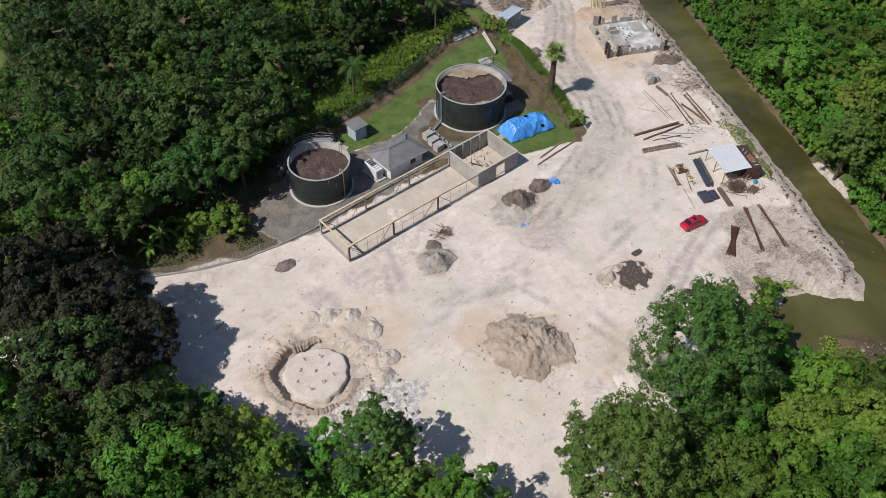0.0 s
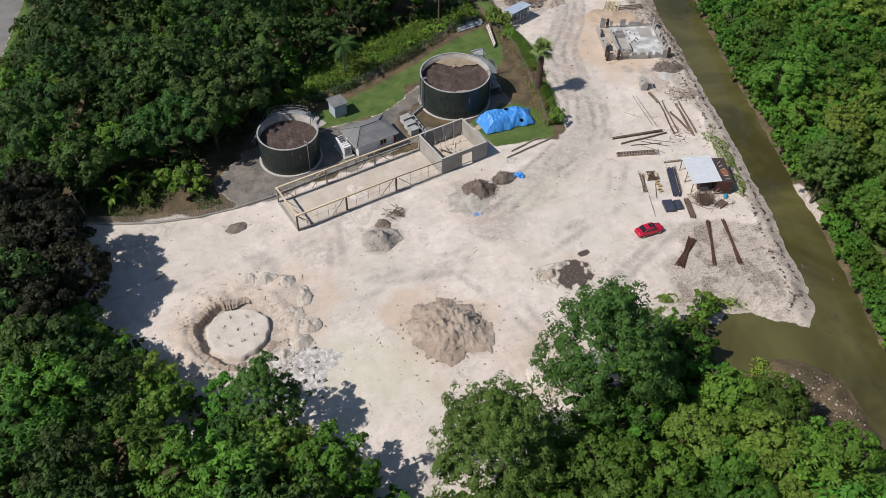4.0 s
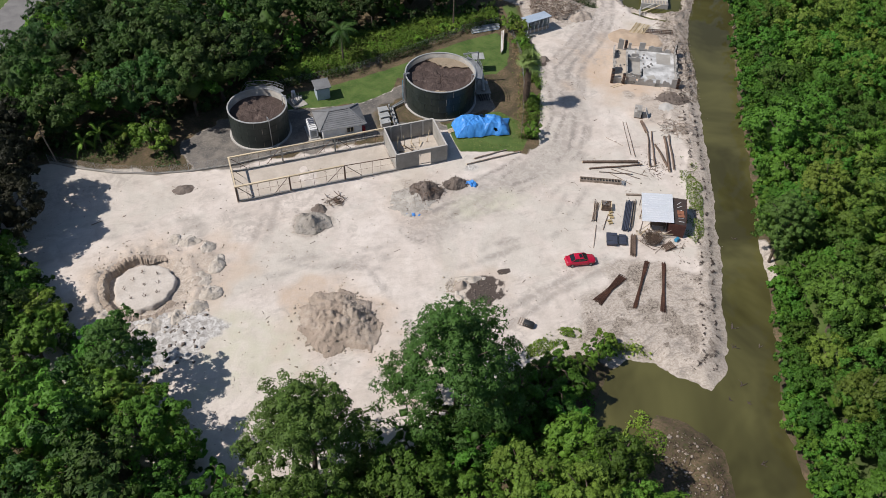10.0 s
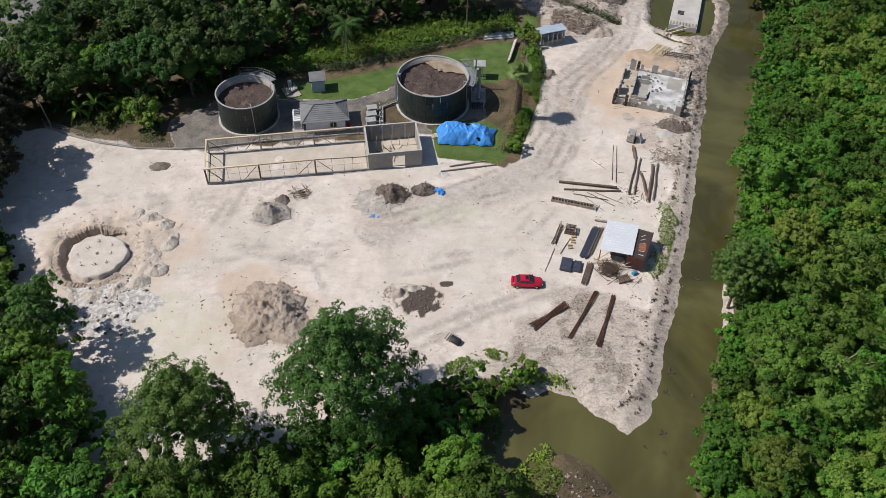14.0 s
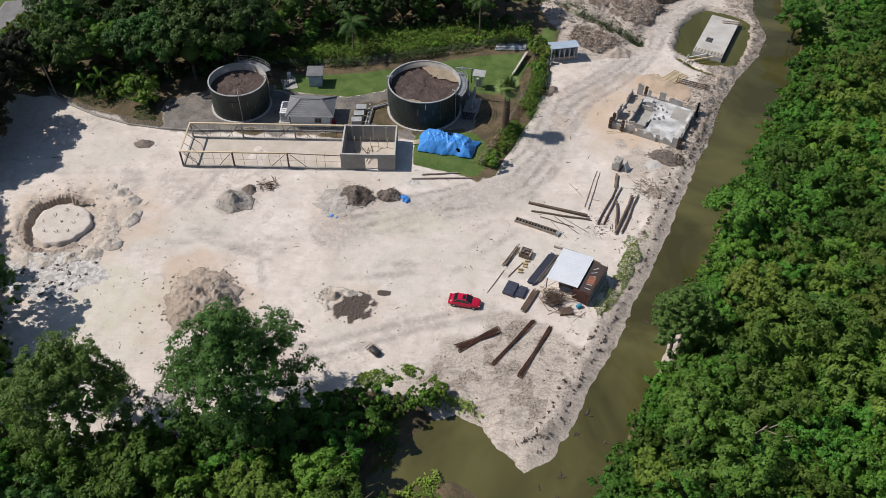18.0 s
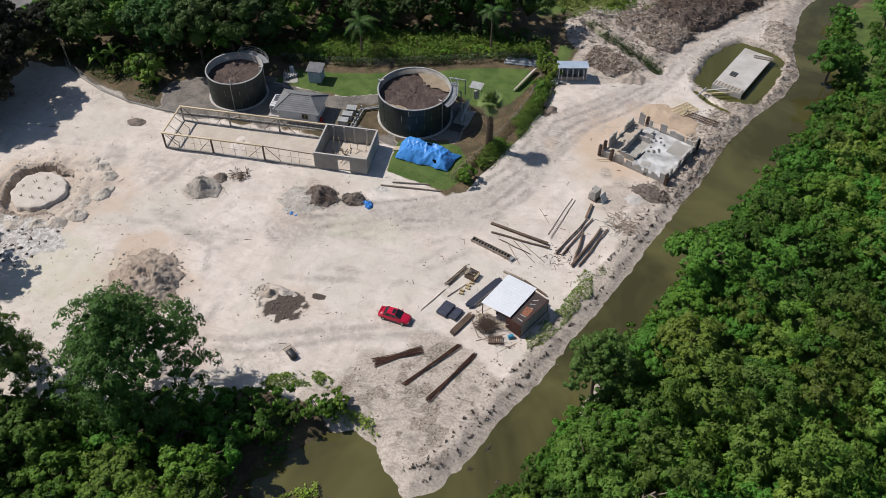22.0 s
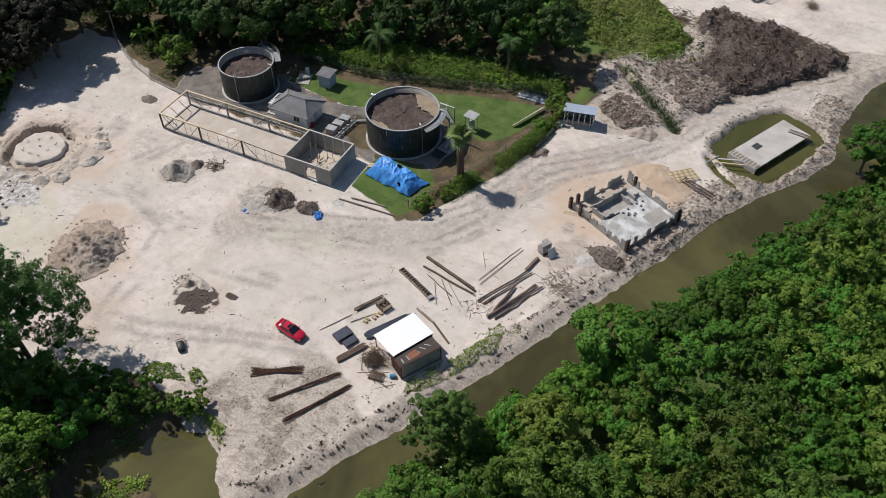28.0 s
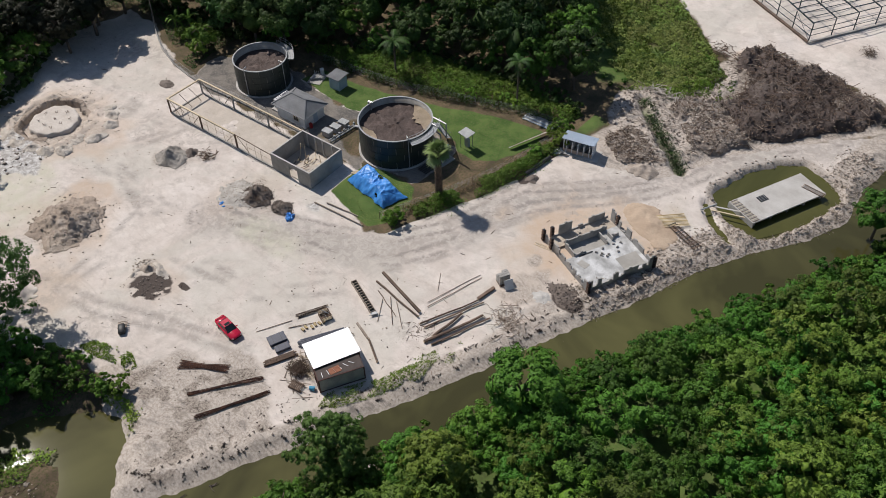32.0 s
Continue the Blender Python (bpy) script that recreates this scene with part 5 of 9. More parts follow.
    for rad, zz in ((r + 1.22, h + 0.25), (r + 1.22, h + 0.75), (r + 0.14, h + 0.75)):
        part("rail", ring_mesh(rad - 0.025, rad + 0.025, zz - 0.025, zz + 0.025, radians(az0), radians(az1), 10), GALV, pl)
    for k in range(6):
        a = radians(az0 + (az1 - az0) * k / 5)
        for rad in (r + 1.22, r + 0.14):
            part("rail_post", rod(BM(), (rad * math.cos(a), rad * math.sin(a), h - 0.3), (rad * math.cos(a), rad * math.sin(a), h + 0.77), 0.025, 5), GALV, pl)
    for k in range(3):
        a = radians(az0 + (az1 - az0) * (k + 0.5) / 3)
        part("bracket", rod(BM(), ((r + 0.02) * math.cos(a), (r + 0.02) * math.sin(a), h - 1.4), ((r + 1.1) * math.cos(a), (r + 1.1) * math.sin(a), h - 0.36), 0.04, 5), GALV, pl)
    ae = radians(az1)
    p0 = Vector(((r + 0.7) * math.cos(ae), (r + 0.7) * math.sin(ae), h - 0.3))
    tang = Vector((-math.sin(ae), math.cos(ae), 0))
    p1 = p0 + tang * out[0] + Vector((math.cos(ae), math.sin(ae), 0)) * out[1]
    p1.z = 0.05
    side = Vector((math.cos(ae), math.sin(ae), 0)) * 0.42
    st = part("stair", beam(beam(BM(), p0 - side, p1 - side, 0.06, 0.2), p0 + side, p1 + side, 0.06, 0.2), GALV, t, "steep galvanised stair")
    for k in range(1, 19):
        c = p0.lerp(p1, k / 19)
        part("tread", beam(BM(), c - side, c + side, 0.24, 0.04), GALV, st)
    up = Vector((0, 0, 0.95))
    for sgn in (-1, 1):
        part("handrail", rod(BM(), p0 + side * sgn + up, p1 + side * sgn + up, 0.028, 5), GALV, st)
        for k in range(5):
            c = p0.lerp(p1, k / 4) + side * sgn
            part("baluster", rod(BM(), c, c + up, 0.022, 4), GALV, st)
    return t


tank(5.5, 15.75, 4.85, 5.3, 3.95, 12, "smaller dark green open tank holding brown sludge", (-75, 10), (35, 100, (3.2, 1.4)), (), 1)
tank(37.3, 16.8, 6.1, 5.7, 4.55, 15, "larger dark green open tank holding brown sludge", (-29, 178), (-27, 32, (3.0, 1.6)), ((15, 100, 2.7), (224, 284, 1.7)), 2)


# pipework and pump skid by the larger tank
def pump_skid():
    s = thing("pump_skid", "grey pump and pipe skid with a small canopy", "pump", at=(45.6, 18.2, 0.05), rz=-8)
    part("base_plate", box(BM(), 0, 0, 0.1, 2.6, 4.2, 0.2), CONCRETE, s)
    part("canopy", box(BM(), 0.15, 5.7, 2.95, 2.2, 1.9, 0.08, 0, 4), PIPE_GREY, s)
    for x in (-0.6, 0.8):
        for y in (4.95, 6.45):
            part("canopy_post", rod(BM(), (x, y, -0.05), (x, y, 2.92), 0.05, 6), GALV, s)
    part("control_panel", box(BM(), 0.1, 5.9, 0.85, 0.9, 0.5, 1.6, bevel=0.03), PIPE_GREY, s, "grey control cabinet under the canopy")
    part("screen_press", rod(BM(), (0, -1.6, 0.5), (0.1, 1.2, 2.3), 0.33, 12), PIPE_GREY, s)
    part("motor", rod(BM(), (0.1, 1.2, 2.3), (0.12, 1.75, 2.65), 0.2, 10), GALV, s)
    part("chute", box(BM(), 0.7, -0.4, 0.8, 0.5, 0.9, 1.2, 0, 0, 0, 0.03), PIPE_GREY, s)
    part("panel_box", box(BM(), -0.9, 0.9, 1.2, 0.35, 0.8, 1.2, 0, 0, 0, 0.03), GALV, s)
    bm = BM()
    for a, b in (((-3.4, 1.6, 6.3), (-0.6, 1.9, 6.3)), ((-0.6, 1.9, 6.3), (-0.6, 1.9, 3.4)), ((-3.2, 0.9, 5.6), (-1.9, 1.0, 5.6)), ((-1.9, 1.0, 5.6), (-1.9, 1.0, 4.4)), ((-1.9, 1.0, 4.4), (-1.0, 1.0, 4.4)), ((-1.0, 1.0, 4.4), (-1.0, 1.0, 0.3))):
        rod(bm, a, b, 0.11, 8)
    part("riser_pipe", bm, GALV, s)
    for k in range(5):
        part("hose", rod(BM(), (-1.1 + 0.45 * k, -2.2, 0.15), (-0.9 + 0.4 * k, -4.0, 0.12), 0.09, 6), BLACK_PLASTIC, s)


pump_skid()


def inlet_pipes():
    s = thing("inlet_pipework", "grey flanged pipework beside the larger tank", "pipe", at=(30.4, 16.4, 0.05))
    for dy in (0, 0.5):
        part("pipe", rod(rod(BM(), (-2.3 - dy, -6.0, 0.4), (-2.0 - dy, -0.5, 0.4), 0.13, 8), (-2.0 - dy, -0.5, 0.4), (0.6, 0.8 + dy, 0.4), 0.13, 8), GALV if dy else PIPE_GREY, s)
    for y in (-5.4, -4.2, -3.0, -1.8, -0.6):
        part("flange", rod(BM(), (-2.2, y - 0.05, 0.4), (-2.2, y + 0.05, 0.4), 0.24, 10), PIPE_GREY, s)
        part("valve", box(BM(), -2.5, y + 0.4, 0.65, 0.25, 0.3, 0.5), PIPE_GREY, s)
    part("riser", rod(rod(BM(), (0.55, 0.9, 0.2), (0.55, 0.9, 6.1), 0.11, 8), (0.55, 0.9, 6.1), (1.5, 0.9, 6.1), 0.11, 8), GALV, s)
    part("riser", rod(BM(), (0.45, 1.5, 0.2), (0.45, 1.5, 4.4), 0.08, 8), PAINT_BLUE, s, "short teal riser pipe")
    for k in range(3):
        u = thing("filter_box", "concrete chamber with a grey steel lid", "chamber", "chambers by the pipes", at=(26.15 + 0.2 * k, 11.6 + 1.75 * k, 0), rz=5)
        part("body", box(BM(), 0, 0, 0.55, 1.6, 1.15, 1.1, bevel=0.03), CONCRETE_LIGHT, u)
        part("lid", box(BM(), 0, 0, 1.16, 1.75, 1.3, 0.1, bevel=0.02), PIPE_GREY, u)
        part("lid_handle", box(BM(), 0.5, 0, 1.25, 0.08, 0.3, 0.05), GALV, u)


inlet_pipes()


# ---- pump house, hut and white cabinet ----
def pump_house():
    h = thing("pump_house", "small white rendered house with a grey hipped roof", "house", at=(18.45, 12.75, 0), rz=2)
    w, d, z = 6.6, 4.6, 2.55
    bm = BM()
    for sx, sy, cx, cy in ((w, 0.18, 0, -d / 2), (w, 0.18, 0, d / 2), (0.18, d - 0.18, -w / 2 + 0.09, 0), (0.18, d - 0.18, w / 2 - 0.09, 0)):
        box(bm, cx, cy, z / 2, sx, sy, z)
    part("wall", bm, WHITE_WALL, h)
    e, r = [(-4.0, -2.95), (4.0, -2.95), (4.0, 2.95), (-4.0, 2.95)], [(-1.7, 0, 1.55), (1.7, 0, 1.55)]
    slopes = [((e[0], e[1]), (r[0], r[1])), ((e[2], e[3]), (r[1], r[0])), ((e[1], e[2]), (r[1], r[1])), ((e[3], e[0]), (r[0], r[0]))]
    under = BM()
    prism(under, e, z - 0.06, z)
    part("soffit", under, WHITE_WALL, h)
    for (a, b), (c, dd) in slopes:
        A, B, C, D = (Vector((*a, z)), Vector((*b, z)), Vector((c[0], c[1], z + c[2])), Vector((dd[0], dd[1], z + dd[2])))
        nrm = (B - A).cross(C - A).normalized()
        rows = 9
        for k in range(rows):
            p, q = A.lerp(C, k / rows), B.lerp(D, k / rows)
            p2, q2 = A.lerp(C, (k + 1.12) / rows if k < rows - 1 else 1), B.lerp(D, (k + 1.12) / rows if k < rows - 1 else 1)
            bm = BM()
            up = nrm * 0.07
            vs = [bm.verts.new(v) for v in (p, q, q2, p2)] + [bm.verts.new(v) for v in (p + up, q + up, q2 + up * 0.2, p2 + up * 0.2)]
            for f in ((0, 1, 2, 3), (4, 5, 6, 7), (0, 1, 5, 4), (1, 2, 6, 5), (2, 3, 7, 6), (3, 0, 4, 7)):
                bm.faces.new([vs[i] for i in f])
            bmesh.ops.remove_doubles(bm, verts=bm.verts, dist=1e-4)
            part("shingle_course", bm, ROOF_GREY, h)
        for s0, s1 in ((A, C), (B, D)):
            part("hip_cap", beam(BM(), s0 + nrm * 0.09, s1 + nrm * 0.09, 0.2, 0.06), ROOF_GREY, h)
    part("ridge_cap", beam(BM(), (-1.7, 0, z + 1.63), (1.7, 0, z + 1.63), 0.24, 0.08), ROOF_GREY, h)
    wdw = part("window", box(BM(), 1.3, -d / 2 - 0.1, 1.45, 1.0, 0.06, 0.9), GLASS_DARK, h)
    for x in (0.75, 1.3, 1.85):
        part("window_frame", box(BM(), x, -d / 2 - 0.14, 1.45, 0.07, 0.05, 1.0), NEW_TIMBER, wdw)
    part("door", box(BM(), w / 2 + 0.02, 0.2, 1.02, 0.06, 0.95, 2.04), BLUE_WALL, h)
    d1 = thing("drum", "red painted steel drum against the house", "drum", at=(22.3, 11.4, 0))
    part("body", rod(BM(), (0, 0, 0), (0, 0, 0.88), 0.3, 14), PAINT_RED, d1)
    for z in (0.3, 0.6, 0.87):
        part("hoop", rod(BM(), (0, 0, z), (0, 0, z + 0.03), 0.315, 14), PAINT_RED, d1)
    g = thing("generator_cabinet", "white sheet-metal generator cabinet beside the house", "generator", at=(13.75, 12.9, 0), rz=3)
    part("plinth", box(BM(), 0, 0, 0.1, 1.9, 4.2, 0.2), CONCRETE_LIGHT, g)
    part("body", box(BM(), 0, 0.1, 1.1, 1.35, 3.3, 1.8, bevel=0.05), WHITE_WALL, g)
    for k in range(5):
        part("roof_vent", box(BM(), 0, -1.1 + 0.55 * k, 2.04, 1.0, 0.12, 0.08), PIPE_GREY, g)
    part("top_panel", box(BM(), 0.1, 0.7, 2.02, 0.95, 1.7, 0.05), NAVY_SHEET, g, "dark blue roof panel")
    part("louvre", box(BM(), 0, -1.56, 1.1, 1.0, 0.05, 1.1), PIPE_GREY, g)
    t = thing("shed", "small pale blue block hut with a grey slab roof", "shed", at=(17.35, 23.1, 0), rz=4)
    part("wall", box(BM(), 0, 0, 1.2, 2.3, 2.3, 2.4, bevel=0.02), BLUE_WALL, t)
    part("roof", box(BM(), 0, 0, 2.52, 2.9, 2.9, 0.12, 0, 3), ROOF_GREY, t)
    for k in range(6):
        part("roof_seam", box(BM(), -1.2 + 0.48 * k, 0, 2.60, 0.05, 2.85, 0.04, 0, 3), ROOF_GREY, t)
    part("door", box(BM(), 0.1, -1.17, 1.0, 0.85, 0.05, 1.95), BLUE_WALL, t, "pale blue plank door")
    c = thing("pump_cluster", "rusty pumps and a white jar on a concrete pad", "pump", at=(12.6, 22.3, 0), rz=20)
    part("pad", box(BM(), 0, 0, 0.08, 2.6, 3.4, 0.16), CONCRETE, c)
    for k in range(5):
        part("pump_body", rod(BM(), (-0.9 + 0.45 * k, -0.9 + 0.2 * k, 0.45), (-0.6 + 0.45 * k, 0.5, 0.6), 0.2, 9), PIPE_GREY if k % 2 else CONCRETE_LIGHT, c)
        part("pump_pipe", rod(BM(), (-0.9 + 0.45 * k, 0.8, 0.2), (-0.9 + 0.45 * k, 0.9, 1.2), 0.07, 7), GALV, c)
    part("jar", rod(BM(), (0.3, 1.6, 0.16), (0.3, 1.6, 1.35), 0.36, 12), WHITE_SHEET, c, "white plastic jar tank")


pump_house()


# ---- blue tarpaulin over stored goods ----
def drape(name, label, category, corners, hump, mat, seed, holes=(), nu=84, nv=42):
    """A tarpaulin hung over low goods: a folded sheet with torn holes."""
    rng = np.random.RandomState(seed)
    u, v = np.meshgrid(np.linspace(0, 1, nu), np.linspace(0, 1, nv), indexing="ij")
    c = [np.array(p) for p in corners]
    X = (1 - u)[..., None] * ((1 - v)[..., None] * c[0] + v[..., None] * c[3]) + u[..., None] * ((1 - v)[..., None] * c[1] + v[..., None] * c[2])
    Q = X.reshape(-1, 2)
    X = X + 0.25 * np.stack([wave_noise(Q, 0.5, seed + 1, 3), wave_noise(Q, 0.5, seed + 2, 3)], 1).reshape(X.shape)
    e = np.minimum(np.minimum(u, 1 - u) * 2.2, np.minimum(v, 1 - v) * 1.6)
    z = hump * (0.12 + np.clip(e * 2.6, 0, 1) ** 0.8 * (0.85 + 0.35 * wave_noise(Q, 0.35, seed + 3, 2).reshape(u.shape)))
    fold = wave_noise(np.stack([Q[:, 0] * 1.6 + Q[:, 1] * 0.4, Q[:, 1] * 0.5], 1), 0.9, seed + 4, 3).reshape(u.shape)
    crease = np.abs(wave_noise(np.stack([Q[:, 0] * 0.8 - Q[:, 1] * 0.9, Q[:, 1] * 0.5 + Q[:, 0] * 0.3], 1), 0.7, seed + 5, 3)).reshape(u.shape)
    z = np.maximum(z + (0.20 * fold - 0.40 * crease + 0.12) * (0.3 + e), 0.04)
    V = np.column_stack([X.reshape(-1, 2), z.ravel()])
    F = []
    for i in range(nu - 1):
        for j in range(nv - 1):
            if any(((u[i, j] - a) / w) ** 2 + ((v[i, j] - b) / k) ** 2 < 0.6 + 0.7 * ((i * 7 + j * 13) % 5) / 5 for a, b, w, k in holes):
                continue
            F.append((i * nv + j, (i + 1) * nv + j, (i + 1) * nv + j + 1, i * nv + j + 1))
    bm = BM()
    vs = [bm.verts.new(p) for p in V]
    for f in F:
        bm.faces.new([vs[k] for k in f])
    bmesh.ops.delete(bm, geom=[w for w in bm.verts if not w.link_faces], context="VERTS")
    bmesh.ops.solidify(bm, geom=bm.faces[:], thickness=0.02)
    t = thing(name, label, category)
    part("sheet", bm, mat, t)
    return t


tarp = drape("tarpaulin", "crumpled bright blue tarpaulin with torn holes over stored goods", "tarpaulin", ((37.0, 5.2), (46.0, 3.9), (47.4, 8.2), (37.2, 9.6)), 1.6, TARP_BLUE, 4, ((0.50, 0.66, 0.06, 0.085), (0.16, 0.80, 0.05, 0.04), (0.72, 0.10, 0.05, 0.035)))
goods = thing("stored_goods", "dark timber crates stacked under the tarpaulin", "crate")
for cx, cy, sx, sy, sz in ((39.4, 7.2, 2.4, 2.2, 0.8), (42.4, 6.6, 2.4, 2.0, 0.7), (44.9, 6.2, 1.7, 1.8, 0.6)):
    part("crate", box(BM(), cx, cy, sz / 2, sx, sy, sz, 4), OLD_TIMBER, goods)
for k in range(4):
    part("board", beam(BM(), (36.0 + 0.1 * k, 7.0 + 0.3 * k, 0.08), (37.9, 7.5 + 0.28 * k, 0.12), 0.2, 0.05), NEW_TIMBER, goods)


# ---- palms, bananas ----
def frond(bm_v, bm_f, root, az, length, rise, droop, leaflets, width, fan=False):
    """Leaflets along an arching midrib, as folded strips."""
    c, s = math.cos(az), math.sin(az)
    pts = []
    for k in range(9):
        f = k / 8
        r = length * f * (1 - 0.12 * droop * f)
        pts.append(Vector((root[0] + c * r, root[1] + s * r, root[2] + rise * math.sin(f * 1.6) * length - droop * length * f * f)))
    side = Vector((-s, c, 0))
    for k in range(8):
        for q in range(leaflets):
            f = (k + (q + 0.5) / leaflets) / 8
            p = pts[k].lerp(pts[k + 1], (q + 0.5) / leaflets)
            d = (pts[k + 1] - pts[k]).normalized()
            w = width * (math.sin(math.pi * min(f * 0.9 + 0.12, 1)) ** 0.6)
            for sg in (-1, 1):
                tip = p + side * sg * w + d * w * 0.55 + Vector((0, 0, -0.28 * w))
                n = len(bm_v)
                bm_v.extend([p - d * 0.07, p + d * 0.07, tip])
                bm_f.append((n, n + 1, n + 2))
    for k in range(8):
        n = len(bm_v)
        bm_v.extend([pts[k] - side * 0.05, pts[k] + side * 0.05, pts[k + 1] + side * 0.04, pts[k + 1] - side * 0.04])
        bm_f.append((n, n + 1, n + 2, n + 3))


def palm(name, label, x, y, height, fronds, length, mat, width=0.75, r=0.17, seed=0, rise=0.45, droop=0.75, skirt=False, lean=(0, 0)):
    rng = random.Random(seed)
    t = thing(name, label, "palm", at=(x, y, 0))
    bm = BM()
    top = Vector((lean[0], lean[1], height))
    prev, rr = Vector((0, 0, -0.2)), r * 1.25
    for k in range(1, 9):
        p = Vector((lean[0] * (k / 8) ** 1.5, lean[1] * (k / 8) ** 1.5, height * k / 8))
        rod(bm, prev, p, rr, 8, r * (1.2 - 0.3 * k / 8))
        prev, rr = p, r * (1.16 - 0.3 * k / 8)
    part("trunk", bm, BARK, t)
    for k in range(fronds):
        V, F = [], []
        tier = k / max(fronds - 1, 1)
        frond(V, F, top, 2.4 * k + rng.uniform(-0.2, 0.2), length * rng.uniform(0.85, 1.1), rise * (1.15 - 0.9 * tier) + rng.uniform(-0.05, 0.05), droop * (0.5 + 0.7 * tier), 2 if skirt else 3, width)
        part("frond", mesh_from("frond", V, F, mat), mat, t)
    if skirt:
        for k in range(14):
            V, F = [], []
            zz = height * (0.97 - 0.22 * rng.random())
            frond(V, F, (top.x * 0.9, top.y * 0.9, zz), 0.47 * k, 0.95, -0.4, 1.5, 3, 0.4)
            part("dead_frond", mesh_from("dead_frond", V, F, DRY_STALK), DRY_STALK, t, "hanging dry brown frond")
    return t


def fan_palm(x, y, height, r):
    """A thick trunk shaggy with old leaf bases under a round head of fan leaves."""
    rng = random.Random(1)
    t = thing("fan_palm", "fan palm with a thick shaggy trunk beside the track", "palm", at=(x, y, 0))
    bm = BM()
    rod(bm, (0, 0, -0.2), (0, 0, height), r * 1.35, 12, r)
    part("trunk", bm, SHAG, t)

    def fan(root, az, el, stem, blade, n):
        d = Vector((math.cos(az) * math.cos(el), math.sin(az) * math.cos(el), math.sin(el)))
        side = Vector((-math.sin(az), math.cos(az), 0))
        nrm = side.cross(d).normalized()
        hub = Vector(root) + d * stem
        V, F = [Vector(root) - side * 0.03, Vector(root) + side * 0.03, hub], [(0, 1, 2)]
        for q in range(n):
            b = math.radians(-56 + 112 * q / (n - 1))
            e = (d * math.cos(b) + side * math.sin(b)) * blade * rng.uniform(0.85, 1.1) - Vector((0, 0, blade * 0.25)) + nrm * 0.06 * (q % 2)
            w = e.normalized().cross(nrm) * 0.06 * blade
            k = len(V)
            V += [hub, hub + e * 0.55 + w, hub + e, hub + e * 0.55 - w]
            F.append((k, k + 1, k + 2, k + 3))
        return V, F

    for k in range(34):
        tier = k / 33
        V, F = fan((0, 0, height + 0.1), 2.4 * k + rng.uniform(-0.3, 0.3), math.radians(82 - 112 * tier), rng.uniform(0.15, 0.95), rng.uniform(1.1, 1.9), 11)
        part("frond", mesh_from("frond", V, F, PALM_LEAF), PALM_LEAF, t)
    for k in range(64):
        z = height * (0.98 - 0.82 * (k / 63))
        V, F = fan((0, 0, z), 2.4 * k, math.radians(-58), rng.uniform(0.4, 0.7), rng.uniform(0.45, 0.8), 9)
        part("dead_frond", mesh_from("dead_frond", V, F, SHAG), SHAG, t, "hanging dry brown frond")
    return t


fan_palm(51.3, 11.0, 9.5, 0.46)
palm("coconut_palm", "coconut palm before the dark woods", 23.0, 32.4, 7.0, 16, 3.4, LEAF_DARK, 0.8, 0.17, 2)
palm("coconut_palm", "slender palm at the edge of the woods", 46.2, 38.4, 9.0, 13, 2.7, LEAF_DARK, 0.7, 0.15, 3)
palm("coconut_palm", "coconut palm among the canal woods", 117.8, -6.0, 8.0, 16, 3.8, LEAF_BRIGHT, 0.8, 0.17, 4)
palm("coconut_palm", "young palm with yellowing fronds", -16.2, 19.0, 1.6, 12, 2.9, LEAF_OLIVE, 0.6, 0.14, 5, 0.6, 0.8)
palm("banana_plant", "broad-leaved banana plant by the fence", -20.3, 19.2, 2.2, 10, 2.9, LEAF_BRIGHT, 0.45, 0.16, 6, 0.8, 0.9)
palm("banana_plant", "broad-leaved banana plant by the fence", -22.8, 17.8, 1.9, 9, 2.5, LEAF_BRIGHT, 0.45, 0.14, 7, 0.8, 0.9)

# ---- heaps of earth and gravel ----
def heap(name, label, x, y, rx, ry, h, mat, seed, rz=0.0, lumpy=0.25, n=30, z=0.0):
    """A heap with slumped, uneven flanks."""
    V, F = [], []
    g = np.linspace(-1.12, 1.12, n)
    U, W = np.meshgrid(g, g, indexing="ij")
    P = np.stack([U.ravel() * rx, W.ravel() * ry], 1)
    r = np.hypot(U, W).ravel() + 0.17 * wave_noise(P + seed, 1.1 / max(rx, ry) * 2, seed, 3) + 0.07 * wave_noise(P + 5 * seed, 1.3, seed + 4, 2)
    zz = h * np.clip(1 - r, 0, 1) ** 1.15 * 1.15 * (1 + lumpy * (0.8 * wave_noise(P + 7 * seed, 0.5, seed + 1, 2) + 0.8 * wave_noise(P + 3 * seed, 1.9, seed + 3, 3)))
    zz += np.where(r < 1, 0.05 * np.abs(wave_noise(P, 2.0, seed + 2, 2)), 0) - np.where(r >= 1, 0.5, 0.02)
    idx = np.arange(n * n).reshape(n, n)
    q = np.stack([idx[:-1, :-1].ravel(), idx[1:, :-1].ravel(), idx[1:, 1:].ravel(), idx[:-1, 1:].ravel()], 1)
    q = q[(r[q] < 1.08).any(1)]
    used = np.unique(q)
    remap = np.full(n * n, -1)
    remap[used] = np.arange(len(used))
    me = mesh_np(name, np.column_stack([P, zz])[used], remap[q], mat, True)
    ob = new(name, me)
    ob.matrix_world = pose(x, y, z, 0, 0, rz)
    return tagged(ob, label, "heap", kind="stuff")


OCTA = np.array([(1, 0, 0), (0, 1, 0), (-1, 0, 0), (0, -1, 0), (0, 0, 1), (0, 0, -1)], float)
OCTA_TRIS = np.array([(0, 1, 4), (1, 2, 4), (2, 3, 4), (3, 0, 4), (1, 0, 5), (2, 1, 5), (3, 2, 5), (0, 3, 5)])


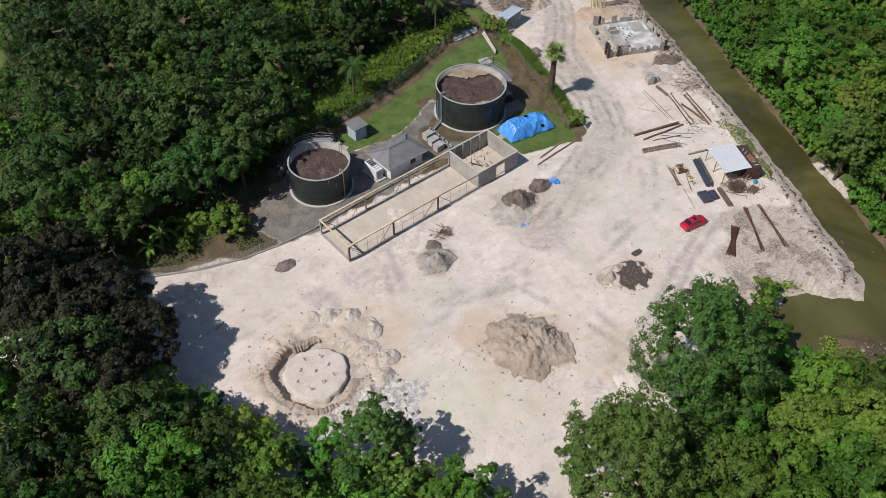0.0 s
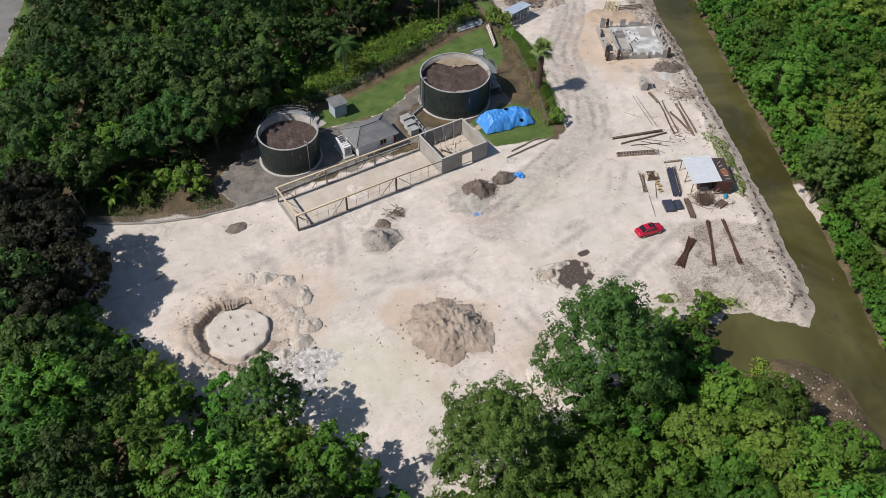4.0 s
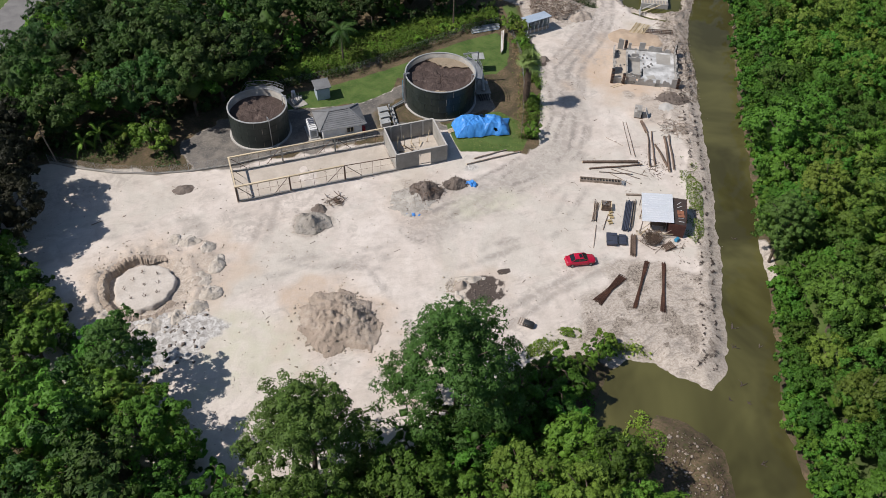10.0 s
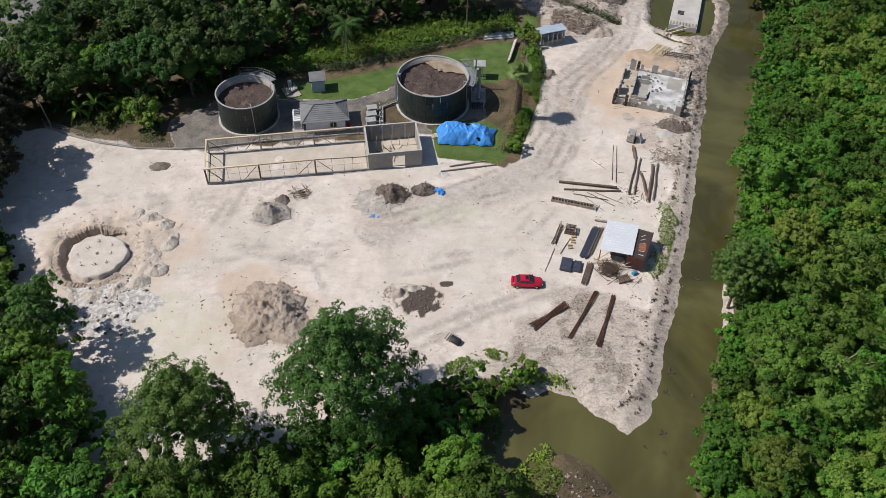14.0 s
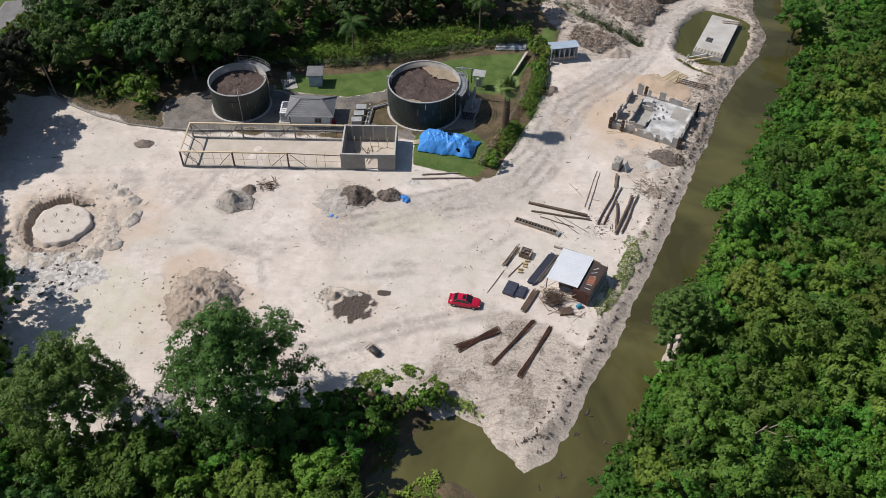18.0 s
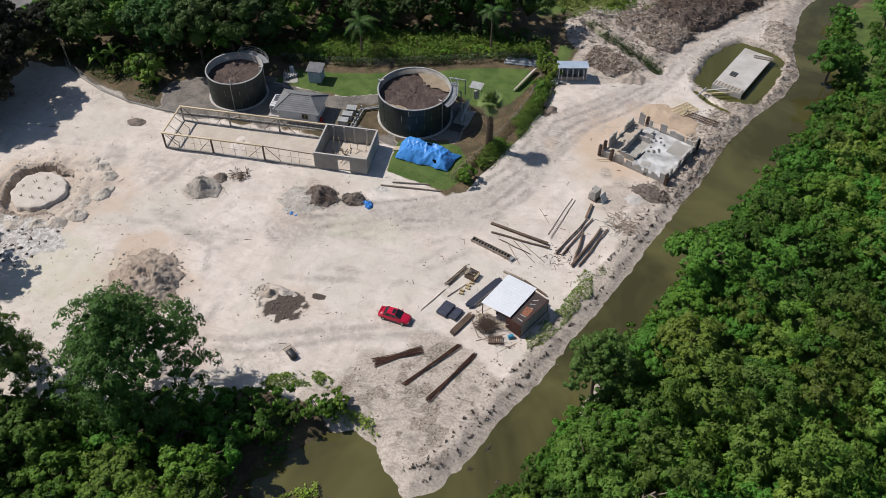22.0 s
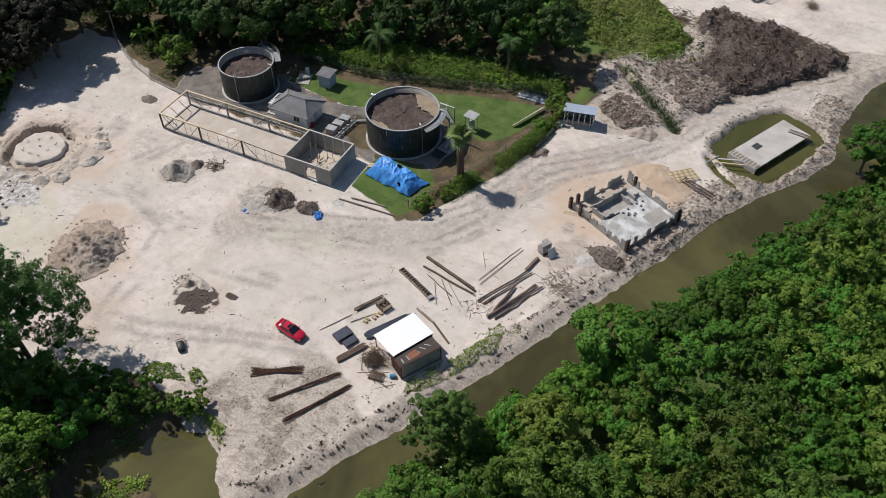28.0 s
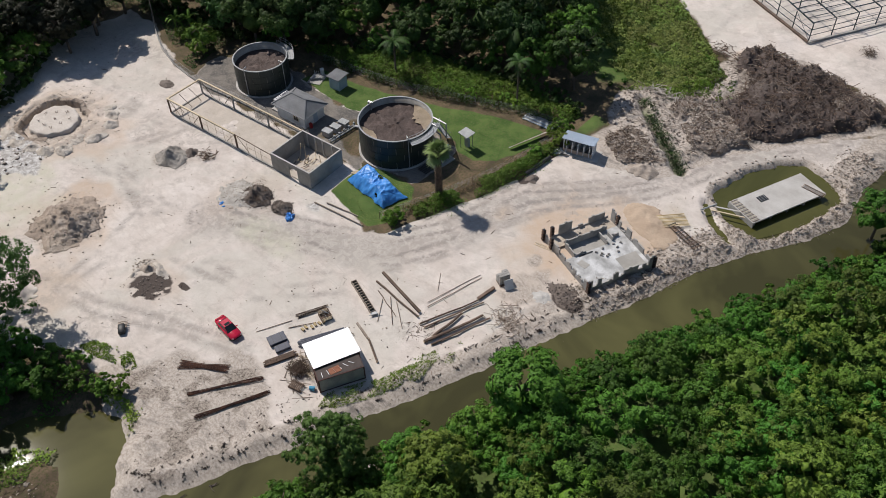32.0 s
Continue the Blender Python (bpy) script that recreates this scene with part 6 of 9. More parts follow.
def rocks_on(ob, label, n, sizes, mat, seed, spill=0.2):
    """Broken lumps lying over a heap's flanks and a little beyond its foot."""
    rng = np.random.RandomState(seed)
    co = np.zeros(len(ob.data.vertices) * 3)
    ob.data.vertices.foreach_get("co", co)
    co = co.reshape(-1, 3)
    co = co[co[:, 2] > 0.03]
    p = co[rng.randint(len(co), size=n)] + rng.randn(n, 3) * np.array([0.12, 0.12, 0.0])
    out = rng.rand(n) < spill
    p[out, :2] *= 1.05 + 0.35 * rng.rand(out.sum(), 1)
    p[out, 2] = 0.02
    c, s_ = math.cos(ob.matrix_world.to_euler().z), math.sin(ob.matrix_world.to_euler().z)
    q = np.column_stack([p[:, 0] * c - p[:, 1] * s_, p[:, 0] * s_ + p[:, 1] * c, p[:, 2]]) + np.array(ob.matrix_world.translation)
    size = sizes[0] + (sizes[1] - sizes[0]) * rng.rand(n) ** 2.5
    v = OCTA[None] * (0.5 + 0.9 * rng.rand(n, 6, 1)) * size[:, None, None] * np.array([1, 0.8, 0.65])
    a = rng.rand(n) * 6.28
    ca, sa = np.cos(a)[:, None], np.sin(a)[:, None]
    v = np.stack([v[..., 0] * ca - v[..., 1] * sa, v[..., 0] * sa + v[..., 1] * ca, v[..., 2]], 2) + q[:, None]
    f = (OCTA_TRIS[None] + 6 * np.arange(n)[:, None, None]).reshape(-1, 3)
    return tagged(new("loose_rock", mesh_np("loose_rock", v.reshape(-1, 3), f, mat)), label, "stones", kind="stuff")


heap_a = heap("gravel_heap", "grey gravel heap with a darker crest", 9.9, -8.6, 2.9, 2.6, 1.45, GREY_HEAP, 1, lumpy=0.3, n=40)
heap("gravel_heap", "small dark heap against the gravel", 11.4, -6.0, 1.2, 1.3, 1.1, DARK_HEAP, 2)
heap_b = heap("gravel_heap", "wide low spread of pale gravel", 26.0, -7.8, 3.9, 3.2, 0.4, PALE_GRAVEL, 3)
heap_c = heap("soil_heap", "brushy dark grey soil heap", 28.2, -6.4, 2.7, 2.5, 1.35, DARK_HEAP, 4, lumpy=0.4)
heap_d = heap("soil_heap", "low dark brown soil heap beside a blue bag", 33.6, -5.7, 2.0, 1.5, 0.7, DARK_HEAP, 5)
heap_e = heap("rubble_heap", "large heap of pale excavated sand and rock", 9.4, -28.4, 5.8, 6.0, 1.7, HEAP_TAN, 6, lumpy=0.3, n=72)
heap_f = heap("rubble_heap", "greyer rubble on the side of the sand heap", 12.0, -28.7, 3.6, 4.8, 1.75, BANK_EARTH, 7, lumpy=0.4, n=56)
heap("sand_heap", "smooth pale sand mound", 17.4, -41.2, 2.6, 2.4, 1.2, PALE_SAND, 8, lumpy=0.1)
heap("soil_heap", "small dark soil mound on the sand", -8.2, 4.0, 1.7, 1.1, 0.55, DARK_HEAP, 9)
heap("sand_heap", "tan sand mound beside the track", 72.4, 36.6, 2.6, 1.9, 1.1, BANK_EARTH, 10)
heap("soil_heap", "small brown soil mound by the black pipe", 59.8, 24.0, 1.1, 1.2, 0.6, DARK_HEAP, 11)
heap_g = heap("soil_heap", "dark spoil beside the unfinished walls", 77.6, 6.6, 2.8, 1.9, 0.4, DARK_HEAP, 12, -20, lumpy=0.6, n=36)
heap("mud_ridge", "low ridge of pale earth pushed up beside the mud", 28.0, -26.8, 2.1, 0.9, 0.5, BANK_EARTH, 15, 35, lumpy=0.6, n=36)
heap("mud_ridge", "pale crumbly rim of the mud patch", 29.6, -26.0, 2.6, 0.8, 0.45, PALE_HEAP, 16, -12, lumpy=0.6, n=36)
heap("mud_ridge", "pale crumbly rim of the mud patch", 27.2, -28.9, 0.7, 1.6, 0.35, PALE_HEAP, 17, 15, lumpy=0.6, n=30)
heap("sand_heap", "tan sand thrown up behind the block walls", 79.8, 26.4, 5.6, 3.2, 0.7, TAN_SAND, 13, -28, lumpy=0.15, n=40)
heap("grey_slurry", "flat grey lump of dumped concrete", 75.6, 4.3, 1.5, 1.3, 0.35, CONCRETE_LIGHT, 14, lumpy=0.05)
for k, (hx, hy, hr, hh) in enumerate(((-8.2, -7.9, 1.4, 0.8), (-6.0, -10.0, 1.5, 0.9), (-4.9, -13.4, 1.5, 0.8), (-7.2, -15.8, 1.4, 0.6), (-6.2, -18.9, 1.6, 0.9), (-8.2, -20.9, 1.4, 0.8), (-11.0, -21.9, 1.3, 0.7), (-10.2, -6.9, 1.1, 0.6), (-17.8, -22.6, 1.8, 0.7), (-14.6, -22.9, 1.5, 0.5), (-20.5, -19.6, 1.4, 0.6))):
    heap("spoil_mound", "low pale spoil mound beside the round pit", hx, hy, hr * 1.2, hr * 0.95, hh * 0.75, PALE_HEAP, 20 + k, 40 * k, lumpy=0.55, n=26)["group"] = "spoil mounds"
rocks_on(heap_g, "dark clods over the spoil", 420, (0.05, 0.24), DARK_HEAP, 7, 0.25)
rocks_on(heap_a, "broken grey gravel over its heap", 420, (0.04, 0.16), GREY_HEAP, 1, 0.3)
rocks_on(heap_b, "loose pale gravel over the low spread", 800, (0.03, 0.14), BANK_EARTH, 2, 0.3)
rocks_on(heap_c, "dark clods over the brushy heap", 700, (0.05, 0.22), DARK_HEAP, 3)
rocks_on(heap_d, "dark clods over the low soil heap", 450, (0.05, 0.2), DARK_HEAP, 4)
rocks_on(heap_e, "pale broken rock over the large heap", 1500, (0.03, 0.16), HEAP_TAN, 5, 0.14)
rocks_on(heap_f, "grey broken rock over the large heap", 1300, (0.04, 0.22), BANK_EARTH, 6, 0.04)


def debris_bank(name, label, poly, h, mat, seed, cell=0.45, clump=1.0):
    """A broad heap of roots and soil inside an outline."""
    q = np.array(poly, float)
    lo, hi = q.min(0) - 1, q.max(0) + 1
    xs, ys = np.arange(lo[0], hi[0], cell), np.arange(lo[1], hi[1], cell)
    X, Y = np.meshgrid(xs, ys, indexing="ij")
    P = np.stack([X.ravel(), Y.ravel()], 1)
    d = inside(P, poly) + 1.2 * wave_noise(P, 0.3, seed, 3)
    z = h * step(d, 0, 2.6) * (0.6 + 0.75 * wave_noise(P, 0.2, seed + 1, 4)) + clump * (1.0 * np.abs(wave_noise(P, 0.55, seed + 2, 3)) + 0.55 * np.abs(wave_noise(P, 1.6, seed + 5, 2))) * step(d, 0, 1)
    z = np.where(d > 0, z + 0.3, -0.4)
    idx = np.arange(len(P)).reshape(X.shape)
    f = np.stack([idx[:-1, :-1].ravel(), idx[1:, :-1].ravel(), idx[1:, 1:].ravel(), idx[:-1, 1:].ravel()], 1)
    f = f[(d[f] > -0.3).any(1)]
    used = np.unique(f)
    remap = np.full(len(P), -1)
    remap[used] = np.arange(len(used))
    ob = new(name, mesh_np(name, np.column_stack([P, z])[used], remap[f], mat))
    return tagged(ob, label, "heap", kind="stuff")


bank_a = debris_bank("mulch_heap", "broad heap of dark uprooted stumps, roots and soil", MULCH_HEAP, 1.35, MULCH, 61)
bank_b = debris_bank("root_heap", "low churned heap of grey-brown roots and soil", [(67.5, 53.5), (68.5, 58.5), (73.5, 60.3), (79, 57), (83.5, 52.5), (79, 46.5), (76.5, 44.8), (72, 48.5)], 0.6, ROOTY, 71, clump=0.8)
bank_c = debris_bank("root_heap", "low churned heap of roots behind the shelter", [(64.2, 38.4), (63, 44), (65, 47), (70, 43.4), (73.5, 40), (71, 37.8), (67, 37)], 0.35, ROOTY, 75, clump=0.4)


# ---- round excavated foundation ----
def round_foundation():
    t = thing("round_foundation", "round sand-covered foundation pad standing in a pit", "foundation", at=(DISC[0], DISC[1], 0))
    rng = np.random.RandomState(4)
    seg, V, F = 64, [], []
    jag = rng.rand(64)
    rings = [0.04, 0.15, 0.27, 0.4, 0.52, 0.64, 0.76, 0.87, 0.95, 1.0, 1.03]
    for rr in rings:
        for k in range(seg):
            a = 2 * math.pi * k / seg
            w = 4.15 * rr * (1 + (0.03 * math.sin(3 * a + 1) + 0.022 * math.sin(7 * a + 2) + 0.02 * math.sin(13 * a) + 0.035 * (jag[k] - 0.5)) * rr * rr)
            z = 0.05 + 0.03 * math.sin(2.1 * w * math.cos(a)) * math.sin(1.7 * w * math.sin(a) + 1)
            V.append((w * math.cos(a), w * math.sin(a), z if rr < 0.97 else (z - 0.08 if rr < 1.01 else -1.1)))
    F.append(tuple(range(seg)))
    for i in range(len(rings) - 1):
        F += [(i * seg + k, (i + 1) * seg + k, (i + 1) * seg + (k + 1) % seg, i * seg + (k + 1) % seg) for k in range(seg)]
    part("pad", mesh_from("pad", V, F, PALE_SAND, True), PALE_SAND, t)
    n, V, F = 120, [], []
    for k in range(n + 1):
        a = radians(52 + 262 * k / n)
        fade = min(1.0, 5 * k / n, 5 * (1 - k / n))
        r = 5.45 + 0.3 * math.sin(3 * a + 0.7) + 0.2 * math.sin(8 * a) + 0.3 * (rng.rand() - 0.5)
        lip = fade * (0.16 + 0.3 * rng.rand() + 0.15 * math.sin(5 * a))
        for rr, z in ((r + 1.3, -0.12), (r + 0.7, lip * 0.7), (r + 0.2, lip), (r, lip * 0.7 - 0.06), (r - 0.22 - 0.1 * rng.rand(), -0.9 * fade - 0.1)):
            V.append((rr * math.cos(a), rr * math.sin(a), z))
    for k in range(n):
        F += [(5 * k + i, 5 * k + i + 1, 5 * k + i + 6, 5 * k + i + 5) for i in range(4)]
    part("pit_edge", mesh_from("pit_edge", V, F, HEAP_TAN), HEAP_TAN, t, "crumbling edge of the pit")
    for k in range(9):
        a, r = 2 * math.pi * k / 8, 2.6 if k < 8 else 0.2
        if k % 3 == 0:
            r *= 0.75
        cx, cy = r * math.cos(a), r * math.sin(a)
        bm = BM()
        for q in range(5):
            b = rng.rand() * 6.28
            rod(bm, (cx + 0.1 * math.cos(b), cy + 0.1 * math.sin(b), 0), (cx + 0.3 * math.cos(b), cy + 0.3 * math.sin(b), 0.4), 0.028, 4)
        part("starter_bars", bm, RUST, t, "rusty tuft of bent starter bars")


round_foundation()


# ---- unfinished block house ----
def block_house():
    t = thing("block_house", "roofless half-built house of grey concrete block", "building", at=(69.2, 13.9, 0), rz=-24.6)
    L, W = 11.7, 11.1
    part("floor_slab", box(BM(), 8.4, W / 2, 0.15, 6.3, W - 0.2, 0.5), PLASTER, t, "floor slab splashed with pale mortar")
    part("floor_slab", box(BM(), 3.95, 9.3, 0.15, 2.55, 3.4, 0.5), PLASTER, t, "floor slab splashed with pale mortar")
    part("floor_slab", box(BM(), 3.95, 4.7, -0.06, 2.55, 5.7, 0.2), CONCRETE, t, "sunken bare concrete floor")
    part("sand_fill", box(BM(), 1.5, W / 2, 0.12, 2.2, W - 0.5, 0.4), SAND_HEAP, t, "tan sand filling inside the walls")
    part("floor_patch", box(BM(), 9.6, 8.6, 0.41, 2.6, 3.4, 0.05), CONCRETE, t, "smooth grey screed patch")
    part("floor_patch", box(BM(), 7.2, 2.2, 0.41, 1.5, 1.1, 0.05, 20), CONCRETE, t, "smooth grey screed patch")
    part("trench_lid", box(BM(), 5.6, 3.6, 0.42, 0.24, 2.4, 0.05), BLACK_PLASTIC, t)
    segs = [(0.3, 0, 1.7, 0, 1.2), (2.6, 0, 4.2, 0, 1.7), (4.7, 0, 5.7, 0, 1.45), (6.2, 0, 7.4, 0, 1.3), (7.9, 0, 8.6, 0, 1.5), (9.2, 0, 10.2, 0, 1.2), (10.7, 0, 11.6, 0, 1.9), (2.3, 0, 10.8, 0, 0.75),
            (11.7, 0.2, 11.7, 0.7, 2.2), (11.7, 1.6, 11.7, 2.2, 2.0), (11.7, 4.2, 11.7, 5.0, 1.8), (11.7, 5.9, 11.7, 8.3, 1.75), (11.7, 9.1, 11.7, 9.7, 1.5), (11.7, 10.1, 11.7, 10.9, 2.2), (11.7, 0.2, 11.7, 10.9, 0.8),
            (1.0, 11.0, 2.0, 11.0, 2.4), (3.0, 11.0, 3.5, 11.0, 1.8), (5.0, 11.0, 6.1, 11.0, 2.1), (6.8, 11.0, 9.3, 11.0, 1.45), (10.0, 11.0, 10.9, 11.0, 1.1), (2.2, 11.0, 11.0, 11.0, 0.6),
            (0.3, 2.2, 0.3, 4.4, 2.3), (0.3, 5.6, 0.3, 6.4, 0.9), (0.3, 7.4, 0.3, 10.2, 1.6), (0.3, 1.0, 0.3, 10.9, 0.55),
            (2.68, 1.9, 2.68, 9.0, 1.25), (5.24, 1.9, 5.24, 3.8, 0.75), (2.8, 7.55, 5.2, 7.55, 0.9), (2.8, 1.9, 5.2, 1.9, 1.0), (3.6, 8.6, 5.0, 8.6, 1.1), (4.4, 8.7, 4.4, 10.0, 0.95)]
    for k, (u0, v0, u1, v1, h) in enumerate(segs):
        low = h < 0.6
        part("wall", beam(BM(), (u0, v0, h / 2), (u1, v1, h / 2), 0.18 if low else 0.2 + 0.004 * (k % 3), h), BLOCK, t)
        if not low:
            n = max(int((abs(u1 - u0) + abs(v1 - v0)) / 0.4), 1)
            for q in range(n):
                f = (q + 0.5) / n
                if (q * 7 + k) % 5 == 0:
                    part("block", box(BM(), u0 + (u1 - u0) * f, v0 + (v1 - v0) * f, h + 0.10, 0.39 if v0 == v1 else 0.19, 0.19 if v0 == v1 else 0.39, 0.19), BLOCK, t)
    for u, v in ((0, -0.2), (2.1, -0.1), (0.1, 1.2), (2.5, 11.1), (11.85, 0), (11.85, 11.0)):
        col = part("column_form", box(BM(), u, v, 1.1, 0.34, 0.34, 2.2), BLACK_PLASTIC, t, "column in dark timber formwork")
        for k in range(7):
            part("form_clamp", box(BM(), u, v, 0.2 + 0.3 * k, 0.52, 0.52, 0.09), OLD_TIMBER if k % 2 else RUST, col)
    rng = random.Random(8)
    for k in range(16):
        x, y = (rng.uniform(5.6, 7.4), rng.uniform(5, 10.3)) if k % 3 else (rng.uniform(0.8, 2.3), rng.uniform(1, 10.3))
        b = thing("concrete_block", "loose grey hollow concrete block", "block", "loose blocks", at=tuple(t.matrix_world @ Vector((x, y, 0.42 if x > 5.3 else 0.34))), rz=rng.uniform(0, 90))
        part("web", box(box(box(BM(), -0.17, 0, 0.1, 0.05, 0.19, 0.19), 0.17, 0, 0.1, 0.05, 0.19, 0.19), 0, 0, 0.1, 0.05, 0.19, 0.19), BLOCK, b)
        part("face", box(box(BM(), 0, 0.085, 0.1, 0.39, 0.03, 0.19), 0, -0.085, 0.1, 0.39, 0.03, 0.19), BLOCK, b)
    lad = thing("ladder", "rough timber ladder lying on the sand", "ladder", at=(70.0, 12.6, 0.06), rz=10)
    for y in (-0.25, 0.25):
        part("stile", beam(BM(), (-1.5, y, 0), (1.5, y, 0), 0.08, 0.08), NEW_TIMBER, lad)
    for k in range(8):
        part("rung", beam(BM(), (-1.3 + 0.37 * k, -0.25, 0.02), (-1.3 + 0.37 * k, 0.25, 0.02), 0.06, 0.04), NEW_TIMBER, lad)


block_house()


# ---- slab standing in the pond ----
def pond_slab():
    t = thing("concrete_slab", "pale concrete platform standing in the pond", "platform", at=(92.1, 43.6, 0.3), rz=66.4)
    L, W = 14.4, 5.5
    part("deck", box(BM(), 0, 0, -0.12, L, W, 0.24, bevel=0.03), CONCRETE_LIGHT, t)
    for x in (-6.6, -3.3, 0, 3.3, 6.6):
        part("support", box(BM(), x, 0, -0.9, 0.3, W - 0.5, 1.3), CONCRETE, t)
    part("end_wall", box(BM(), -L / 2 + 0.1, 0, -0.75, 0.2, W, 1.0), CONCRETE_LIGHT, t)
    mat = part("bar_mat", box(BM(), -L / 2 + 0.75, 0, 0.02, 1.1, W - 0.3, 0.04), CONCRETE, t, "slatted timber mat at the end")
    for k in range(17):
        part("bar", box(BM(), -L / 2 + 0.75, -2.5 + 0.31 * k, 0.07, 1.3, 0.07, 0.05), NEW_TIMBER if k % 2 else OLD_TIMBER, mat)
    hatch = part("hatch", box(BM(), -2.2, 0.9, 0.03, 1.5, 1.2, 0.06), BLACK_PLASTIC, t, "dark gridded hatch")
    for k in range(3):
        part("hatch_bar", box(BM(), -2.7 + 0.5 * k, 0.9, 0.075, 0.06, 1.2, 0.03), GALV, hatch)
    pan = thing("form_panel", "slatted timber form panel lying on the slab", "formwork", at=(96.0, 48.4, 0.31), rz=-6)
    for y in (-0.42, 0.42):
        part("rail", beam(BM(), (-2.0, y, 0.06), (1.6, y, 0.06), 0.09, 0.1), OLD_TIMBER, pan)
    for k in range(13):
        part("slat", box(BM(), -1.9 + 0.29 * k, 0, 0.13, 0.09, 0.95, 0.04), DRY_WOOD, pan)
    g = thing("gangway", "planks and pipe bridging from bank to slab", "gangway")
    part("plank", beam(BM(), (84.6, 35.4, 0.28), (89.2, 37.0, 0.4), 0.26, 0.07), CONCRETE_LIGHT, g)
    part("plank", beam(BM(), (85.4, 34.8, 0.22), (90.2, 36.2, 0.4), 0.2, 0.06), NEW_TIMBER, g)
    part("pipe", rod(BM(), (84.2, 33.8, 0.25), (85.6, 36.2, 0.5), 0.13, 8), PIPE_GREY, g)


pond_slab()


# ---- open-fronted shelter ----
def shelter():
    t = thing("shelter", "open-fronted white shelter with a pale blue sheet roof", "shelter", at=(61.9, 34.3, 0), rz=13.5)
    part("floor_slab", box(BM(), 0.4, -0.1, 0.08, 6.4, 3.0, 0.2), CONCRETE_LIGHT, t)
    part("wall", box(BM(), 0, 1.1, 1.4, 5.0, 0.14, 2.6), WHITE_WALL, t)
    for x in (-2.45, 2.45):
        part("wall", box(BM(), x, 0, 1.35, 0.14, 2.0, 2.5), WHITE_WALL, t)
    for k in range(5):
        part("post", box(BM(), -1.95 + 0.98 * k, -1.0, 1.3, 0.13, 0.13, 2.4), WHITE_WALL, t)
        part("partition", box(BM(), -1.95 + 0.98 * k, 0.1, 0.95, 0.07, 1.9, 1.6), WHITE_WALL, t)
    part("low_wall", box(BM(), 0, -1.0, 0.55, 4.9, 0.1, 0.7), DRY_WOOD, t)
    roof = part("roof", box(BM(), 0, 0, 2.83, 5.5, 2.7, 0.06, 0, -6), ROOF_BLUE, t)
    for k in range(11):
        part("sheet_rib", box(BM(), -2.6 + 0.52 * k, 0, 2.875, 0.07, 2.7, 0.05, 0, -6), ROOF_BLUE, roof)
    s = thing("sheet_pile", "pile of white offcuts beside the shelter", "sheets", at=(59.0, 31.9, 0), rz=30)
    for k in range(4):
        part("sheet", box(BM(), 0.1 * k, 0.15 * k, 0.05 + 0.05 * k, 1.4, 0.9, 0.04, 9 * k), WHITE_SHEET, s)


shelter()


